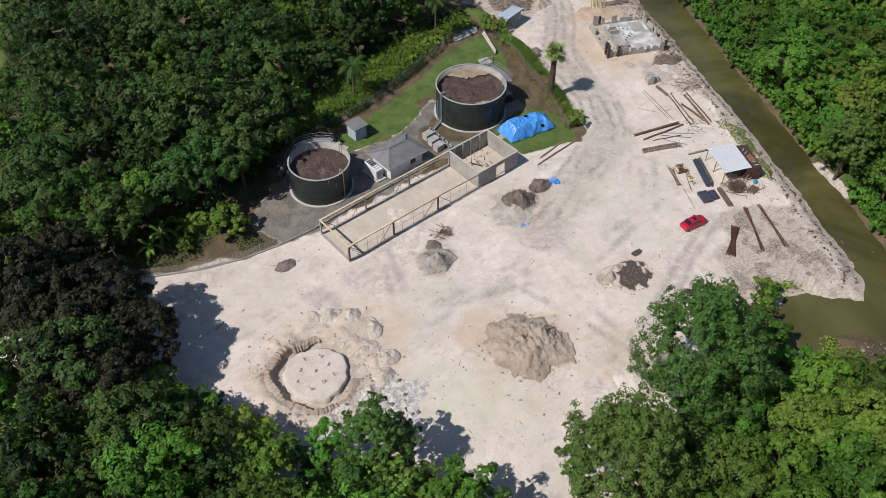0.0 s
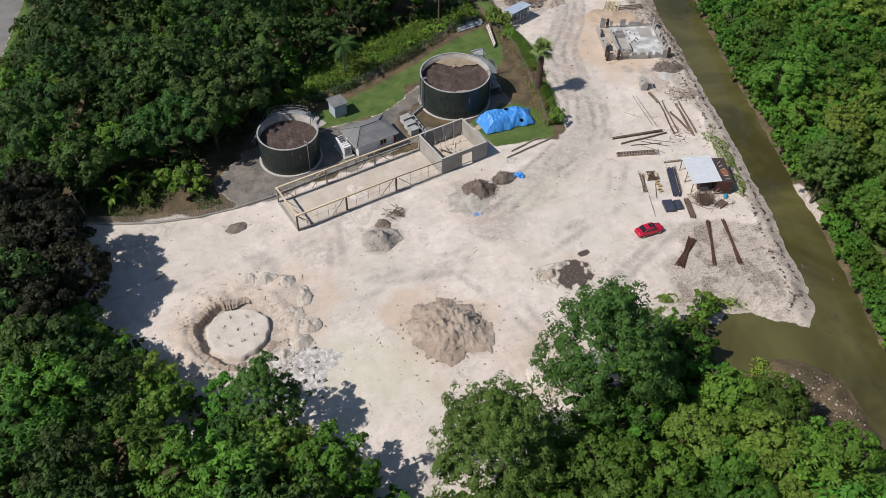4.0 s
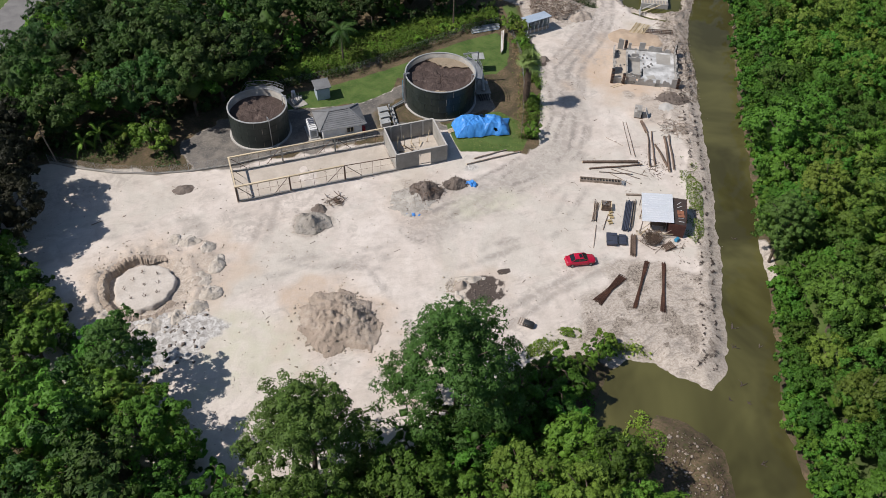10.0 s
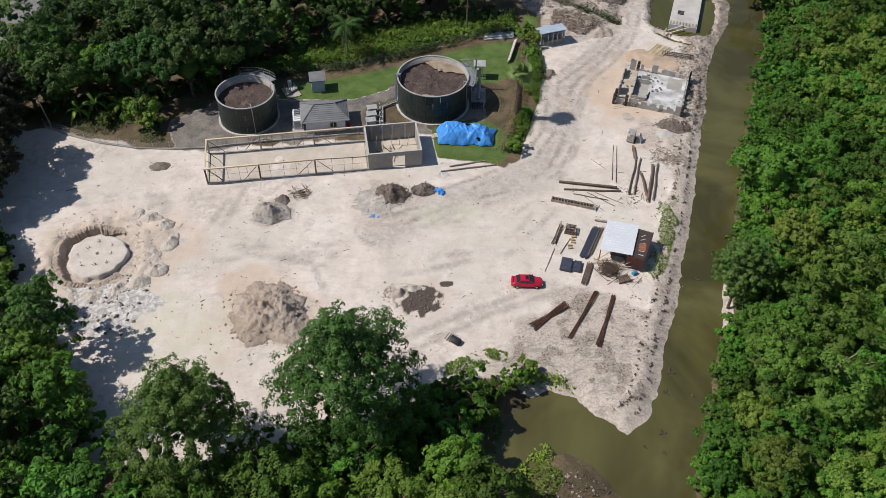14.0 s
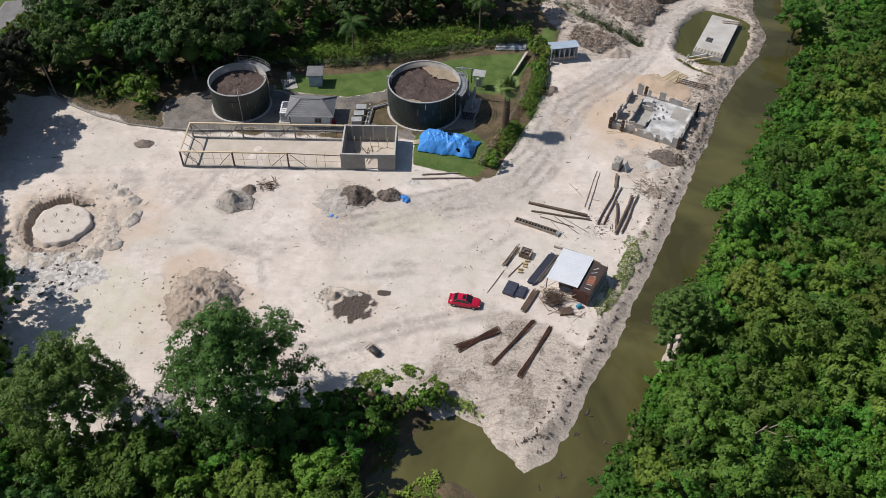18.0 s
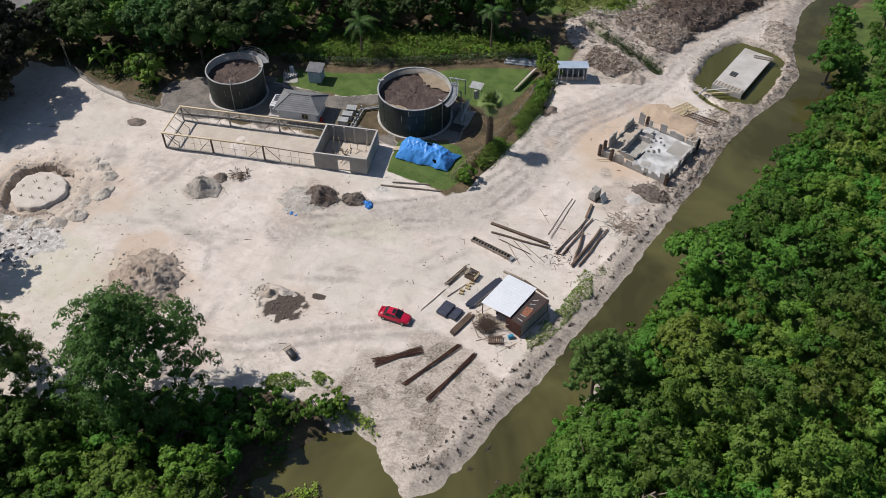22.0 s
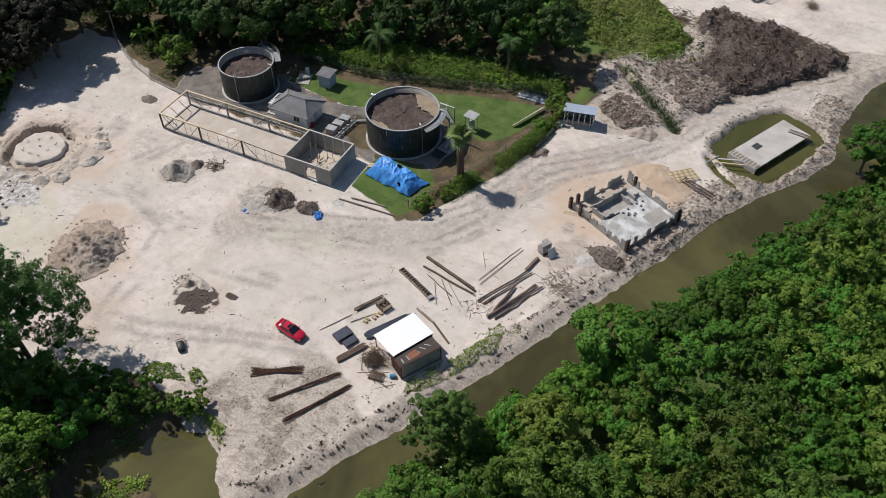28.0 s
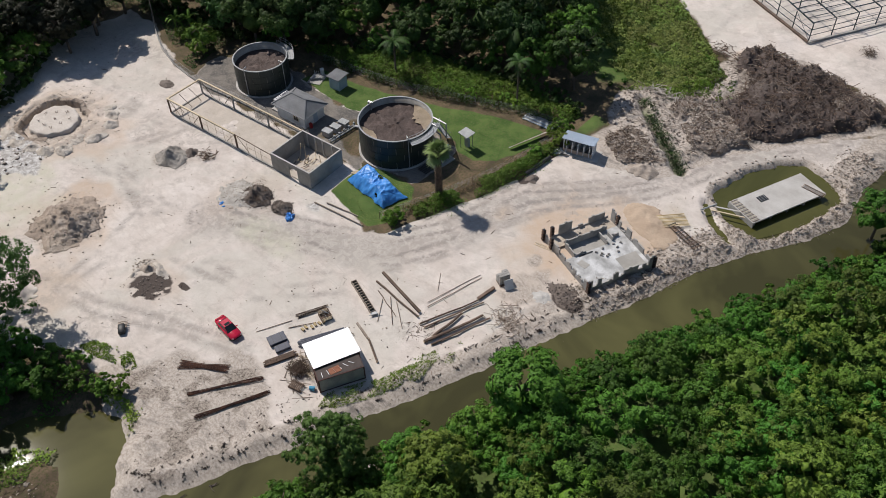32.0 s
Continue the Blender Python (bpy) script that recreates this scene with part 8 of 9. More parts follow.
# ---- steel portal frame beyond the heap ----
def steel_frame():
    t = thing("steel_frame", "dark steel portal frame of an unclad hall", "building", at=(77.6, 89.6, 0), rz=150)
    W, L, Hh = 20.0, 26.0, 3.7
    for i in range(5):
        x = i * W / 4
        for j in range(6):
            y = -j * L / 5
            if i in (0, 2, 4) or j in (0, 5):
                part("column", box(box(BM(), x, y, Hh / 2, 0.24, 0.05, Hh), x, y, Hh / 2, 0.05, 0.22, Hh), STEEL_GREEN, t)
    for j in range(6):
        y = -j * L / 5
        part("rafter", beam(BM(), (0, y, Hh), (W / 2, y, Hh + 0.7), 0.1, 0.28), STEEL_GREEN, t)
        part("rafter", beam(BM(), (W / 2, y, Hh + 0.7), (W, y, Hh), 0.1, 0.28), STEEL_GREEN, t)
    for k in range(13):
        x = k * W / 12
        z = Hh + 0.2 + 0.7 * (1 - abs(x - W / 2) / (W / 2))
        part("purlin", beam(BM(), (x, 0.3, z), (x, -L - 0.3, z), 0.1, 0.12), STEEL_GREEN, t)
    for z in (1.2, 2.4):
        part("girt", beam(BM(), (0, 0.12, z), (W, 0.12, z), 0.06, 0.1), STEEL_GREEN, t)
        part("girt", beam(BM(), (-0.12, 0, z), (-0.12, -L, z), 0.06, 0.1), STEEL_GREEN, t)
    part("brace", beam(BM(), (0, 0.1, 0.2), (W / 4, 0.1, Hh), 0.05, 0.06), STEEL_GREEN, t)
    part("ground_beam", beam(BM(), (-0.4, 0.5, 0.12), (W, 0.5, 0.12), 0.5, 0.3), OLD_TIMBER, t)
    part("ground_beam", beam(BM(), (-0.6, 0.5, 0.12), (-0.6, -L, 0.12), 0.4, 0.3), CONCRETE, t)


steel_frame()


# ---- fences ----
def wire_fence(name, label, line, gap, h, mat, curb=False):
    t = thing(name, label, "fence")
    pts, out = [Vector((*p, 0)) for p in line], []
    for a, b in zip(pts, pts[1:]):
        n = max(int((b - a).length / gap), 1)
        out += [a.lerp(b, k / n) for k in range(n)]
    out.append(pts[-1])
    for p in out:
        part("post", rod(BM(), (p.x, p.y, -0.2), (p.x, p.y, h), 0.04, 6), mat, t)
    for a, b in zip(out, out[1:]):
        n = 9
        bm = BM()
        for k in range(n):
            z = 0.15 + (h - 0.2) * k / (n - 1)
            beam(bm, (a.x, a.y, z), (b.x, b.y, z), 0.012, 0.012)
        m = int((b - a).length / 0.25)
        for k in range(m):
            q = a.lerp(b, k / m)
            beam(bm, (q.x, q.y, 0.1), (q.x + 0.01, q.y, h - 0.05), 0.01, 0.01)
        part("wire_mesh", bm, GALV, t)
        if curb:
            part("curb", beam(BM(), (a.x, a.y, 0.08), (b.x, b.y, 0.08), 0.3, 0.34), CONCRETE, t)
    return t


wire_fence("wire_fence", "sagging wire mesh fence on a concrete curb", [(-28.5, 16.2), (-24, 13.6), (-18.6, 10.9), (-12.5, 9.0), (-7, 8.2), (-0.8, 8.0), (6, 8.6), (14, 9.0), (24, 9.3)], 2.6, 1.7, GALV, True)
wire_fence("wire_fence", "overgrown wire mesh fence below the woods", [(9, 27.2), (17, 28.0), (26, 29.4), (37, 32.8), (48, 36.8), (55.5, 37.6)], 3.0, 1.8, OLD_TIMBER)
wire_fence("wire_fence", "overgrown fence between lawn and track", [(47.2, 1.8), (50.3, 9.3), (53.2, 17), (55.6, 25), (56.6, 33), (56.4, 37)], 2.8, 1.7, OLD_TIMBER)
pole_ob = thing("utility_pole", "leaning weathered timber pole by the fence", "pole", at=(-27.2, 15.6, 0))
part("shaft", rod(BM(), (0, 0, -0.3), (-0.9, 0.8, 6.2), 0.13, 8, 0.09), DRY_WOOD, pole_ob)
part("cross_arm", beam(BM(), (-1.4, 0.5, 5.8), (-0.3, 1.0, 5.8), 0.09, 0.1), DRY_WOOD, pole_ob)
lamp = thing("street_lamp", "grey street lamp standing beside the asphalt road", "street lamp", at=(-41.4, 45.5, 0))
part("pole", rod(BM(), (0, 0, 0), (0, 0, 7.5), 0.09, 8, 0.06), GALV, lamp)
part("arm", rod(BM(), (0, 0, 7.5), (-1.5, 0.6, 7.8), 0.04, 6), GALV, lamp)
part("lantern", box(BM(), -1.7, 0.68, 7.8, 0.6, 0.25, 0.12, -22), WHITE_SHEET, lamp)


# ---- creepers, hedges and tall grass ----
def groundcover(name, label, places, mat, size, lift, seed, up=0.95):
    """Many leaves over the ground; places are rows of x, y and cover height."""
    rng = np.random.RandomState(seed)
    p = np.array(places, float)
    g = terrain(p[:, :2])[0]
    c = np.column_stack([p[:, 0], p[:, 1], g + p[:, 2] * rng.rand(len(p)) ** 0.6 + lift])
    n = rng.randn(len(p), 3) * 0.6 + np.array([0, 0, up])
    n /= np.linalg.norm(n, axis=1)[:, None]
    t = np.cross(n, rng.randn(len(p), 3))
    t /= np.linalg.norm(t, axis=1)[:, None] + 1e-9
    b = np.cross(n, t)
    s = size * (0.55 + 0.9 * rng.rand(len(p), 1))
    v = np.stack([c - t * s, c + b * s * 0.45, c + t * s, c - b * s * 0.45], 1).reshape(-1, 3)
    return tagged(new(name, mesh_np(name, v, np.arange(len(v)).reshape(-1, 4), mat)), label, "plants", kind="stuff")


def cover_places(poly, per_m2, height, seed, clump=0.22, thresh=-0.5):
    rng = np.random.RandomState(seed)
    q = np.array(poly, float)
    lo, hi = q.min(0), q.max(0)
    p = lo + rng.rand(int((hi - lo).prod() * per_m2), 2) * (hi - lo)
    d = inside(p, poly)
    w = wave_noise(p, clump, seed + 1, 3)
    k = (d > 0) & (w > thresh)
    return np.column_stack([p[k], height * np.clip(d[k] / 1.0, 0.15, 1) * (0.6 + 0.5 * np.clip(w[k] + 0.5, 0, 1.5))])


def line_places(line, width, per_m, height, seed, thresh=-0.6):
    rng = np.random.RandomState(seed)
    out = []
    for a, b in zip(line, line[1:]):
        a, b = np.array(a, float), np.array(b, float)
        ln = np.linalg.norm(b - a)
        f = rng.rand(int(ln * per_m))
        o = rng.randn(len(f)) * width * 0.45
        d = (b - a) / ln
        p = a + f[:, None] * (b - a) + o[:, None] * np.array([-d[1], d[0]])
        w = wave_noise(p, 0.35, seed + 1, 2)
        k = w > thresh
        out.append(np.column_stack([p[k], (height * np.exp(-(o / width) ** 2) * (0.6 + 0.5 * (w + 0.5)))[k]]))
    return np.concatenate(out)


CREEPER = [(9, 28.2), (17, 29), (26, 30.4), (37, 33.8), (48, 37.6), (56, 38.6), (57, 43), (48, 43.5), (36, 43), (23, 40), (12, 34.5), (3, 28)]
low_mounds("creeper_mounds", "bright green creepers mounded over the slope below the woods", LEAF_BRIGHT, CREEPER, 1.7, 5, 0.35, 0.75)
low_mounds("meadow_weeds", "clumps of tall light green weeds over the meadow", LEAF_GRASS, [(35, 92), (42, 72), (52, 62), (57, 60), (63, 63.5), (71, 67.5), (63, 76.5), (50, 88)], 1.9, 6, 0.3, 0.7)
low_mounds("meadow_scrub", "olive-brown scrub between meadow and root heap", LEAF_OLIVE, [(66, 71.5), (64.5, 64), (67.5, 59), (75, 61.5), (74.5, 67)], 1.5, 7, 0.3, 0.6)
low_mounds("meadow_scrub", "patches of creeper on the cleared ground", LEAF_MID, [(52, 57), (55.5, 52), (60, 55), (64.5, 58), (61, 62), (56, 60)], 2.3, 8, 0.22, 0.42)
groundcover("creepers", "bright green creepers over the slope below the woods", cover_places(CREEPER, 60, 1.5, 91, thresh=-0.9), LEAF_BRIGHT, 0.18, 0.05, 91)
groundcover("fence_vines", "dark green vines on the boundary fence", line_places([(9, 27.4), (17, 28.2), (26, 29.6), (37, 33), (48, 37), (56, 37.8)], 1.3, 130, 1.8, 92), LEAF_DARK, 0.16, 0.05, 92)
groundcover("fence_vines", "tangle of dry brown vines on the fence", line_places([(47.6, 2.2), (50.4, 9.3), (53.2, 17), (55.6, 25), (56.6, 32)], 1.5, 150, 1.3, 93), DRY_STALK, 0.11, 0.05, 93)
groundcover("hedge", "green hedge of weeds between fence and track", line_places([(48.6, 1.8), (51.6, 9), (54.6, 16.5), (57.0, 25), (57.8, 32.4)], 1.9, 420, 1.8, 94, -0.6), LEAF_BRIGHT, 0.15, 0.05, 94)
groundcover("meadow_grass", "tall green grass and weeds", cover_places(MEADOW, 30, 0.8, 95, 0.15, -0.4), LEAF_GRASS, 0.2, 0.05, 95, 0.9)
groundcover("dry_grass", "patches of tall olive-brown grass", cover_places(MEADOW, 9, 1.0, 96, 0.15, 0.05), LEAF_OLIVE, 0.28, 0.05, 96, 0.2)
groundcover("dry_grass", "brownish weeds at the edge of the root heap", cover_places([(64, 57), (66, 63), (70, 66.5), (71.5, 62), (69, 58), (66.5, 55.5)], 24, 1.6, 97, 0.2, -1), LEAF_OLIVE, 0.26, 0.1, 97, 0.2)
groundcover("ditch_grass", "green weeds lining the ditch", line_places([(x + 0.3, y + 0.3) for x, y in DITCH], 1.1, 190, 0.7, 98), LEAF_DARK, 0.13, 0.05, 98)
groundcover("bank_weeds", "green weeds on the canal bank behind the container", np.concatenate([cover_places([(64.2, -28), (63.5, -25.5), (67, -20), (69.5, -14.5), (71, -13), (71.5, -16.5), (68.5, -22.5), (66, -27)], 70, 0.7, 99, 0.5, -0.35), cover_places([(68.5, -15), (71, -9), (73, -8), (73.4, -12)], 34, 0.5, 89, 0.5, 0.0)]), LEAF_BRIGHT, 0.12, 0.04, 99)
groundcover("bank_weeds", "green grass tuft above the inlet", cover_places([(31, -41.5), (33, -39.6), (36, -38.2), (39, -37.6), (41.4, -38.6), (41, -39.8), (38, -40.2), (35, -41.2)], 95, 0.9, 88, 0.5, -0.5), LEAF_BRIGHT, 0.15, 0.04, 88, 0.6)
groundcover("bank_weeds", "low weeds along the inlet shore", np.concatenate([line_places([(49, -44.6), (45.5, -42.9), (42, -43.4)], 1.0, 40, 0.8, 87), line_places([(39.5, -56), (41.5, -54.5), (44, -53)], 1.3, 50, 0.9, 86)]), LEAF_BRIGHT, 0.22, 0.04, 87)
groundcover("undergrowth", "low green undergrowth between the bushes by the inlet", cover_places([(12, -52), (24, -48.5), (33, -44), (39.5, -44.5), (38.5, -52), (32, -58), (20, -58), (6, -57), (4, -54)], 16, 1.3, 83, 0.3, -0.7), LEAF_MID, 0.2, 0.05, 83)
groundcover("undergrowth", "dense green scrub along the road verge", cover_places([(-52, 20), (-36, 19), (-30, 40), (-22, 60), (-14, 78), (-22, 84), (-33, 64), (-41, 46)], 16, 1.6, 81, 0.3, -0.8), LEAF_DARK, 0.28, 0.05, 81)
groundcover("lawn_edge", "rough grass tufts on the small lawn", cover_places(SOUTH_LAWN, 22, 0.10, 85, 0.5, -0.3), LEAF_GRASS, 0.06, 0.02, 85, 0.6)
groundcover("leaf_litter", "low undergrowth along the shaded western edge", cover_places([(-42, 3), (-38, 16), (-28, 17.5), (-18, 12.5), (-12.5, 10.5), (-8, 10), (-9.5, 15), (-10, 22), (-26, 24), (-44, 20)], 26, 0.8, 84, 0.25, -0.35), LEAF_DARK, 0.16, 0.04, 84)


# ---- dead wood in the canal and in the far woods ----
def snag(x, y, z, reach, limbs, seed, mat, name, label, rise=0.2, r=0.06):
    rng = random.Random(seed)
    t = thing(name, label, "dead wood", "dead wood", at=(x, y, z))
    part("stem", rod(BM(), (0, 0, -0.3), (reach * 0.5, reach * 0.2, reach * rise), r, 6, r * 0.7), mat, t)
    for k in range(limbs):
        a = rng.uniform(-1.2, 1.6)
        q = Vector((reach * 0.5, reach * 0.2, reach * rise)) * rng.uniform(0.3, 1.0)
        m = q + Vector((math.cos(a), math.sin(a), rise * rng.uniform(0.3, 1.4))) * reach * rng.uniform(0.25, 0.45)
        e = m + Vector((math.cos(a + 0.4), math.sin(a + 0.4), rise * rng.uniform(0.2, 1.5))) * reach * rng.uniform(0.2, 0.4)
        part("limb", rod(rod(BM(), q, m, r * 0.6, 5, r * 0.4), m, e, r * 0.4, 5, r * 0.15), mat, t)
    return t


for k, (x, y, r) in enumerate(((61.3, -43.6, 1.4), (60.0, -46.6, 1.2), (57.6, -52.4, 1.5), (57.3, -55.0, 0.9), (55.4, -53.8, 0.8), (60.4, -62.0, 1.3), (63.5, -47.4, 0.8), (54.3, -63.2, 1.3), (70.6, -28.0, 0.9))):
    snag(x, y, -0.84, r, 4, k, MULCH, "snag", "dark sodden branch lying at the water's surface", 0.07, 0.09)
snag(78.0, -50.0, 5.0, 5.5, 5, 31, DRY_WOOD, "bare_tree", "bleached bare tree leaning out of the canopy", 0.45, 0.14)
snag(97.6, 13.8, 0.0, 3.4, 9, 32, DRY_WOOD, "bare_tree", "grey leafless shrub overhanging the water", 0.35, 0.05)
snag(101.2, 26.2, -0.7, 2.2, 5, 33, DRY_WOOD, "bare_tree", "pale dead branch at the water's edge", 0.25, 0.06)


# ---- stones, clods and sticks ----
def stones(name, label, places, sizes, mat, seed, flat=0.6):
    rng = np.random.RandomState(seed)
    p = np.asarray(places, float)
    z = terrain(p)[0]
    oct_ = np.array([(1, 0, 0), (0, 1, 0), (-1, 0, 0), (0, -1, 0), (0, 0, 1), (0, 0, -1)], float)
    tri = np.array([(0, 1, 4), (1, 2, 4), (2, 3, 4), (3, 0, 4), (1, 0, 5), (2, 1, 5), (3, 2, 5), (0, 3, 5)])
    s = sizes[0] + (sizes[1] - sizes[0]) * rng.rand(len(p)) ** 2.2
    a = rng.rand(len(p)) * 6.28
    v = oct_[None] * (0.65 + 0.7 * rng.rand(len(p), 6, 1)) * s[:, None, None] * np.array([1, 0.8, flat])
    ca, sa = np.cos(a)[:, None], np.sin(a)[:, None]
    v = np.stack([v[..., 0] * ca - v[..., 1] * sa, v[..., 0] * sa + v[..., 1] * ca, v[..., 2]], 2)
    v += np.column_stack([p, z + s * flat * 0.25])[:, None]
    f = (tri[None] + 6 * np.arange(len(p))[:, None, None]).reshape(-1, 3)
    return tagged(new(name, mesh_np(name, v.reshape(-1, 3), f, mat)), label, "stones", kind="stuff")


def sticks(name, label, places, lengths, r, mat, seed, lift=0.05, rise=0.25):
    rng = np.random.RandomState(seed)
    p = np.asarray(places, float)
    z = terrain(p[:, :2])[0] + (p[:, 2] if p.shape[1] > 2 else 0)
    n = len(p)
    a, ln = rng.rand(n) * 6.28, lengths[0] + (lengths[1] - lengths[0]) * rng.rand(n) ** 2
    d = np.column_stack([np.cos(a), np.sin(a), rise * rng.randn(n)])
    c = np.column_stack([p[:, :2], z + lift])
    s = np.column_stack([-np.sin(a), np.cos(a), np.zeros(n)])
    rr = (r * (0.5 + rng.rand(n)))[:, None]
    up = np.array([0, 0, 1.0])
    A, B = c - d * ln[:, None] / 2, c + d * ln[:, None] / 2
    v = np.stack([A - s * rr, A + s * rr, A + up * rr * 1.7, B - s * rr * 0.6, B + s * rr * 0.6, B + up * rr], 1).reshape(-1, 3)
    q = np.array([(0, 1, 4, 3), (1, 2, 5, 4), (2, 0, 3, 5)])
    f = (q[None] + 6 * np.arange(n)[:, None, None]).reshape(-1, 4)
    return tagged(new(name, mesh_np(name, v, f, mat)), label, "debris", kind="stuff")


srng = np.random.RandomState(77)


def random_in(poly, n, extra=None):
    q = np.array(poly, float)
    lo, hi = q.min(0), q.max(0)
    p = lo + srng.rand(n, 2) * (hi - lo)
    return p[inside(p, poly) > 0.3]


def near_line(line, n, lo, hi, side):
    """Points beside a line, lo to hi metres to its side."""
    q = np.array(line, float)
    seg = np.linalg.norm(np.diff(q, axis=0), axis=1)
    k = srng.choice(len(seg), n, p=seg / seg.sum())
    f = srng.rand(n, 1)
    d = (q[k + 1] - q[k]) / seg[k][:, None]
    o = (lo + (hi - lo) * srng.rand(n, 1)) * side
    return q[k] + f * (q[k + 1] - q[k]) + o * np.column_stack([-d[:, 1], d[:, 0]])


bank_n, bank_all = WEST_BANK[3:11], WEST_BANK[9:20]
yp = random_in(YARD, 5200)
stones("scattered_stones", "small pale stones strewn over the sand", yp[wave_noise(yp, 0.1, 55, 2) > -0.2], (0.04, 0.17), ROCK, 1)
yp = random_in(YARD, 2600)
stones("scattered_clods", "dark clods strewn over the sand", yp[wave_noise(yp, 0.12, 56, 3) > 0.15], (0.05, 0.2), DARK_HEAP, 2, 0.35)
stones("bank_rubble", "grey-brown clods and rock along the canal bank", near_line(bank_n, 3000, 0.2, 6.5, -1), (0.04, 0.3), BANK_EARTH, 3)
stones("bank_rubble", "pale rock among the churned bank", near_line(bank_n, 1500, 0.0, 7.0, -1), (0.05, 0.22), ROCK, 4)
stones("bank_clods", "dark clods along the lower canal bank", near_line(bank_all, 330, 0.3, 6.0, -1), (0.05, 0.18), DARK_HEAP, 5)
stones("heap_rocks", "pale rocks tumbled round the sand heap", np.column_stack([9.5 + 5.2 * srng.randn(420) * 0.6, -29 + 5 * srng.randn(420) * 0.55]), (0.06, 0.3), ROCK, 6)
stones("pit_rocks", "pale lumps thrown up round the pit", (lambda a, r: np.column_stack([DISC[0] + r * np.cos(a), DISC[1] + r * np.sin(a)]))(srng.rand(330) * 6.28, 6.2 + np.abs(srng.randn(330)) * 2.4), (0.05, 0.26), ROCK, 7, 0.4)
stones("ash_lumps", "dark and pale lumps in the ash bed", np.column_stack([-13.2 + 3.8 * srng.randn(130), -26 + 2.2 * srng.randn(130)]), (0.05, 0.4), DARK_HEAP, 8, 0.45)
stones("root_clods", "clods of soil in the root heap", random_in(DEBRIS, 4200), (0.08, 0.36), ROOTY, 9)
stones("pond_rubble", "lumps of pale earth round the pond", near_line(POND + POND[:1], 700, -0.6, 2.4, 1), (0.04, 0.3), BANK_EARTH, 10)
pen = random_in([(40, -40), (45, -33), (55, -29), (65, -31), (60, -43), (55, -50), (50, -46)], 1500)
stones("churned_clods", "dark churned clods on the sand spit", pen[wave_noise(pen, 0.3, 57, 3) > 0.0], (0.04, 0.17), BANK_EARTH, 11, 0.4)
sticks("bank_sticks", "dry roots and sticks along the canal bank", near_line(bank_n, 1700, -0.3, 5.5, -1), (0.3, 1.3), 0.03, DRY_WOOD, 1, 0.12)
deb = random_in(MULCH_HEAP, 1500)
dz = 1.7 * step(inside(deb, MULCH_HEAP), 0, 5.5) * 0.75 + 0.4
sticks("root_tangle", "broken roots and stems over the dark heap", np.column_stack([deb, dz]), (0.3, 1.7), 0.04, OLD_TIMBER, 2, 0.2, 0.35)
sticks("root_tangle", "dark broken stems over the heap", np.column_stack([deb[::2] + 0.6, dz[::2]]), (0.4, 2.2), 0.06, OLD_TIMBER, 3, 0.2, 0.35)
sticks("root_litter", "grey sticks over churned ground", random_in(DEBRIS, 3400), (0.3, 1.8), 0.04, DRY_WOOD, 4, 0.45, 0.3)
sticks("brush_pile", "pile of pale brushwood on the sand", np.column_stack([74.2 + 1.3 * srng.randn(150), -1.6 + 1.3 * srng.randn(150), 0.25 * srng.rand(150)]), (0.6, 1.9), 0.04, DRY_WOOD, 5, 0.08, 0.1)
sticks("brush_pile", "round heap of brown brushwood", np.column_stack([58.3 + 0.65 * srng.randn(420), -25.6 + 0.6 * srng.randn(420), 0.8 * srng.rand(420)]), (0.5, 1.4), 0.03, OLD_TIMBER, 6, 0.1, 0.5)
sticks("brush_pile", "bleached driftwood pile on the weeds", np.column_stack([65.0 + 1.6 * srng.randn(90), 56.3 + 1.0 * srng.randn(90), 0.7 * srng.rand(90)]), (0.8, 2.8), 0.06, BLEACHED, 7, 0.3, 0.2)
sticks("brush_pile", "small dry bush lying on the northern sand", np.column_stack([88.4 + 0.7 * srng.randn(160), 91.9 + 0.7 * srng.randn(160), 0.7 * srng.rand(160)]), (0.4, 1.2), 0.03, OLD_TIMBER, 21, 0.1, 0.5)
sticks("brush_pile", "broken branches at the edge of the meadow", np.column_stack([66.0 + 2.6 * srng.randn(70), 76.0 + 1.5 * srng.randn(70), 0.3 * srng.rand(70)]), (0.8, 3.0), 0.06, OLD_TIMBER, 22, 0.1, 0.1)
sticks("rubble_sticks", "broken timber by the gravel heap", np.column_stack([14.2 + 0.9 * srng.randn(60), -4.9 + 0.6 * srng.randn(60), 0.3 * srng.rand(60)]), (0.5, 1.5), 0.05, OLD_TIMBER, 8, 0.1, 0.2)
sticks("brush_pile", "brushwood stuck in the dark soil heap", np.column_stack([28.6 + 1.0 * srng.randn(160), -6.6 + 0.9 * srng.randn(160), 0.5 + 0.5 * srng.rand(160)]), (0.4, 1.5), 0.03, OLD_TIMBER, 9, 0.1, 0.5)
sticks("yard_twigs", "twigs and scraps strewn over the yard", random_in(YARD, 900), (0.2, 1.0), 0.025, OLD_TIMBER, 10, 0.04, 0.03)
sticks("log_litter", "bark litter round the logs", np.column_stack([66.0 + 1.3 * srng.randn(70), -10.3 + 1.2 * srng.randn(70)]), (0.3, 1.2), 0.03, OLD_TIMBER, 11, 0.05, 0.05)
for k in range(2):
    line = near_line(WEST_BANK[8:20], 120, 1.2 + 1.7 * k, 1.6 + 1.7 * k, -1)
    tufts = np.repeat(line, 6, 0) + srng.randn(120 * 6, 2) * 0.09
    sticks("bank_tufts", "rows of dry clumps planted along the canal bank", tufts, (0.15, 0.42), 0.035, MULCH, 12 + k, 0.08, 0.7)
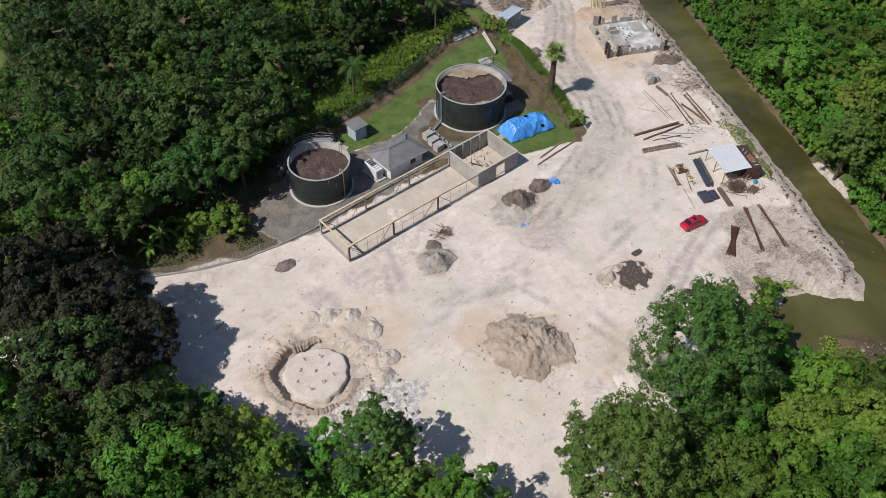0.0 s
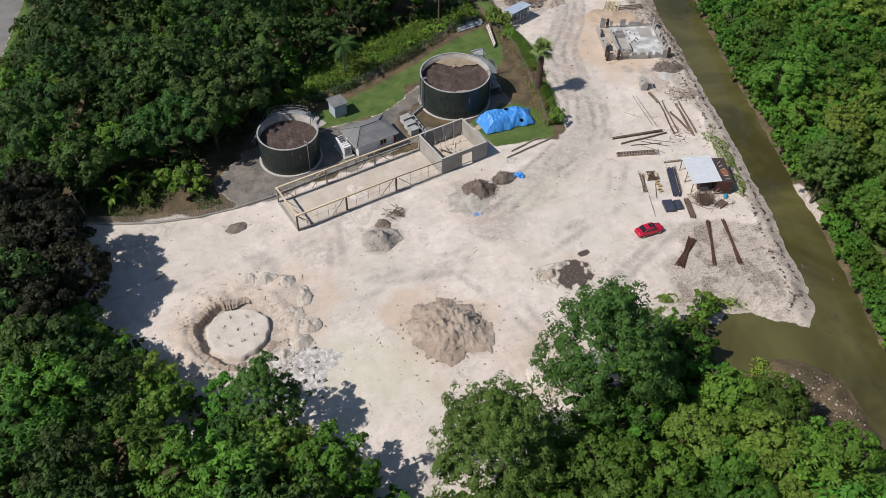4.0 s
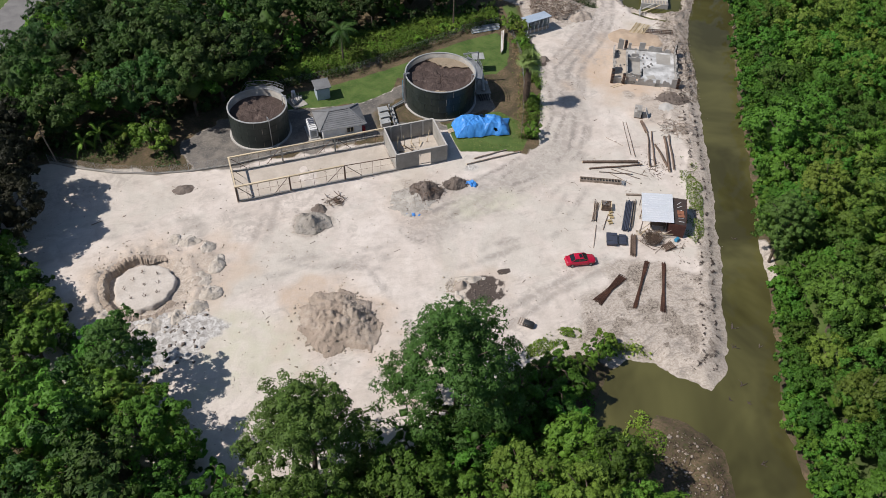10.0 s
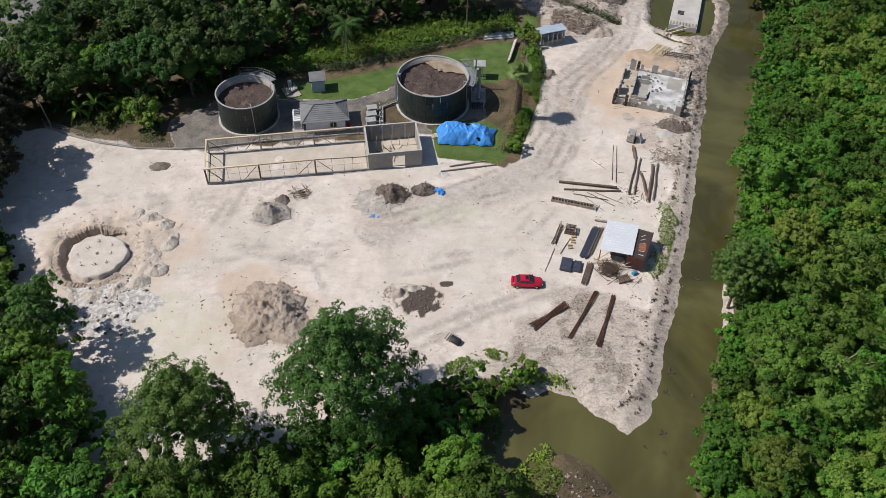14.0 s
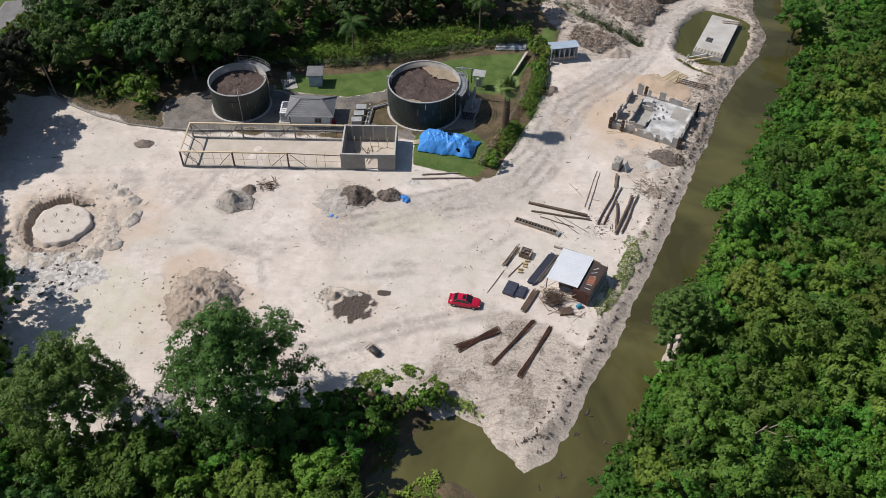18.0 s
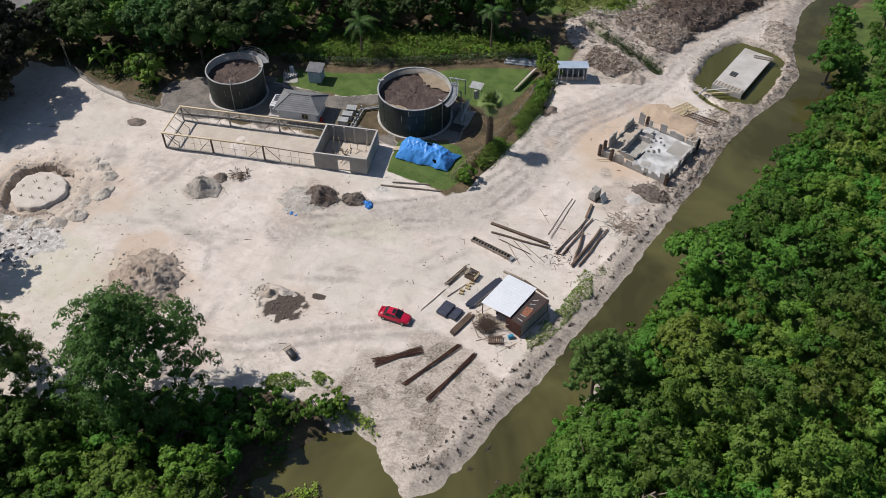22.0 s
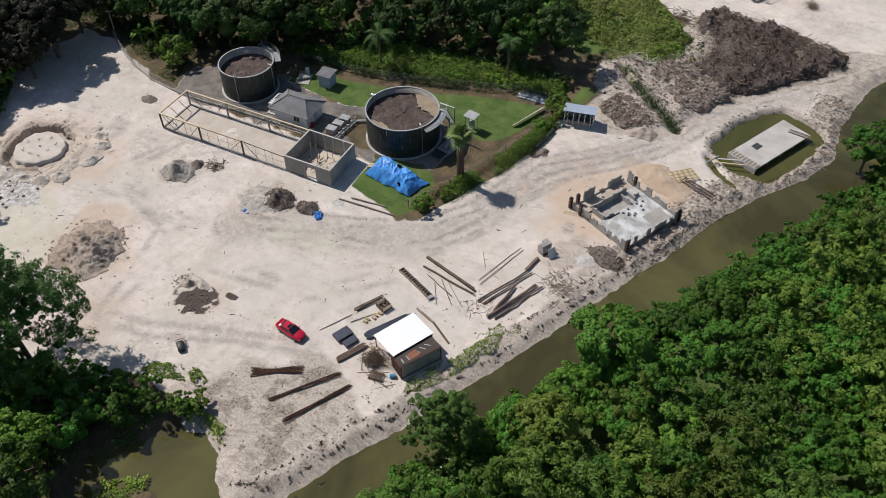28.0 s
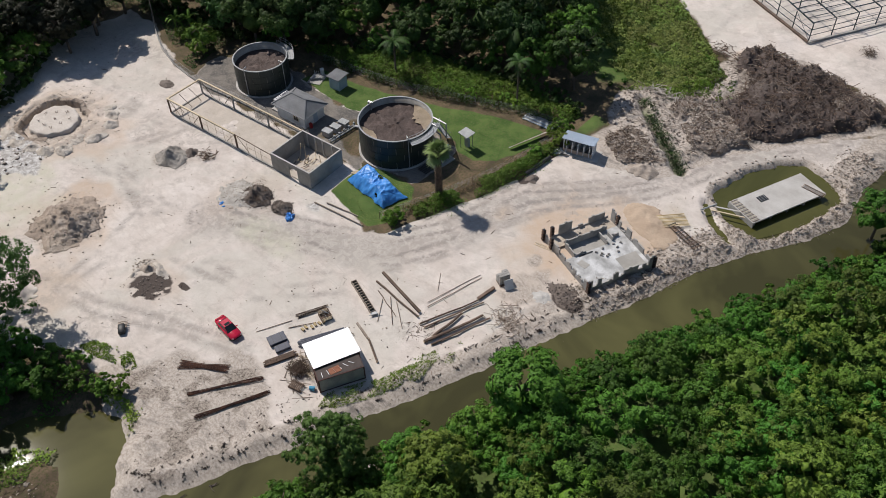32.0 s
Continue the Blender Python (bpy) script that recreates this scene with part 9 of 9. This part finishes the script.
isl = random_in([(42, -57), (47, -56), (50.5, -59), (49, -66), (45, -70), (42.5, -62)], 900)
sticks("islet_sticks", "bleached sticks and roots over the churned islet", isl[::2], (0.2, 1.3), 0.03, OLD_TIMBER, 15, 0.08, 0.08)
stones("islet_clods", "grey-brown clods on the churned islet", isl[1::2], (0.06, 0.3), BANK_EARTH, 16, 0.45)
groundcover("bank_weeds", "green weeds on the tip of the islet", cover_places([(38.5, -56), (41, -55), (43.5, -54.5), (45, -57), (43, -60), (39.5, -60)], 40, 0.8, 82, 0.4, -0.5), LEAF_BRIGHT, 0.16, 0.04, 82)
stones("mud_clods", "pale and dark clods pushed up beside the mud", np.column_stack([27.4 + 1.2 * srng.randn(150), -26.6 + 0.8 * srng.randn(150)]), (0.05, 0.28), ROCK, 17, 0.5)
stones("mud_clods", "dark wet clods over the mud patch", np.column_stack([30.7 + 1.5 * srng.randn(170), -28.9 + 1.3 * srng.randn(170)]), (0.05, 0.24), DARK_HEAP, 18, 0.4)
log("timber_strip", "long low strip of weathered timber on the sand", (58.7, -15.2), (61.6, -16.2), 0.14, DRY_WOOD, 51, square=True)
log("timber_strip", "long low strip of weathered timber on the sand", (61.8, -16.2), (65.3, -18.3), 0.12, OLD_TIMBER, 52, square=True)


def sticks_on(ob, name, label, n, lengths, r, mat, seed):
    rng = np.random.RandomState(seed)
    co = np.zeros(len(ob.data.vertices) * 3)
    ob.data.vertices.foreach_get("co", co)
    co = co.reshape(-1, 3)
    co = co[co[:, 2] > 0.1]
    p = co[rng.randint(len(co), size=n)] + rng.randn(n, 3) * np.array([0.2, 0.2, 0.0])
    p[:, 2] -= terrain(p[:, :2])[0]
    return sticks(name, label, p, lengths, r, mat, seed, 0.08, 0.3)


for k, (ob, n) in enumerate(((bank_a, 2600), (bank_b, 1100), (bank_c, 700))):
    rocks_on(ob, "clods of earth caught in the root heap", n, (0.06, 0.38), (MULCH, BANK_EARTH, BANK_EARTH)[k], 40 + k, 0.0)
    sticks_on(ob, "root_litter", "pale broken roots over the heap", n // (5, 3, 3)[k], (0.3, 1.9), 0.045, DRY_WOOD, 50 + k)
    sticks_on(ob, "root_litter", "dark broken roots over the heap", n // 2, (0.3, 1.6), 0.05, OLD_TIMBER, 60 + k)
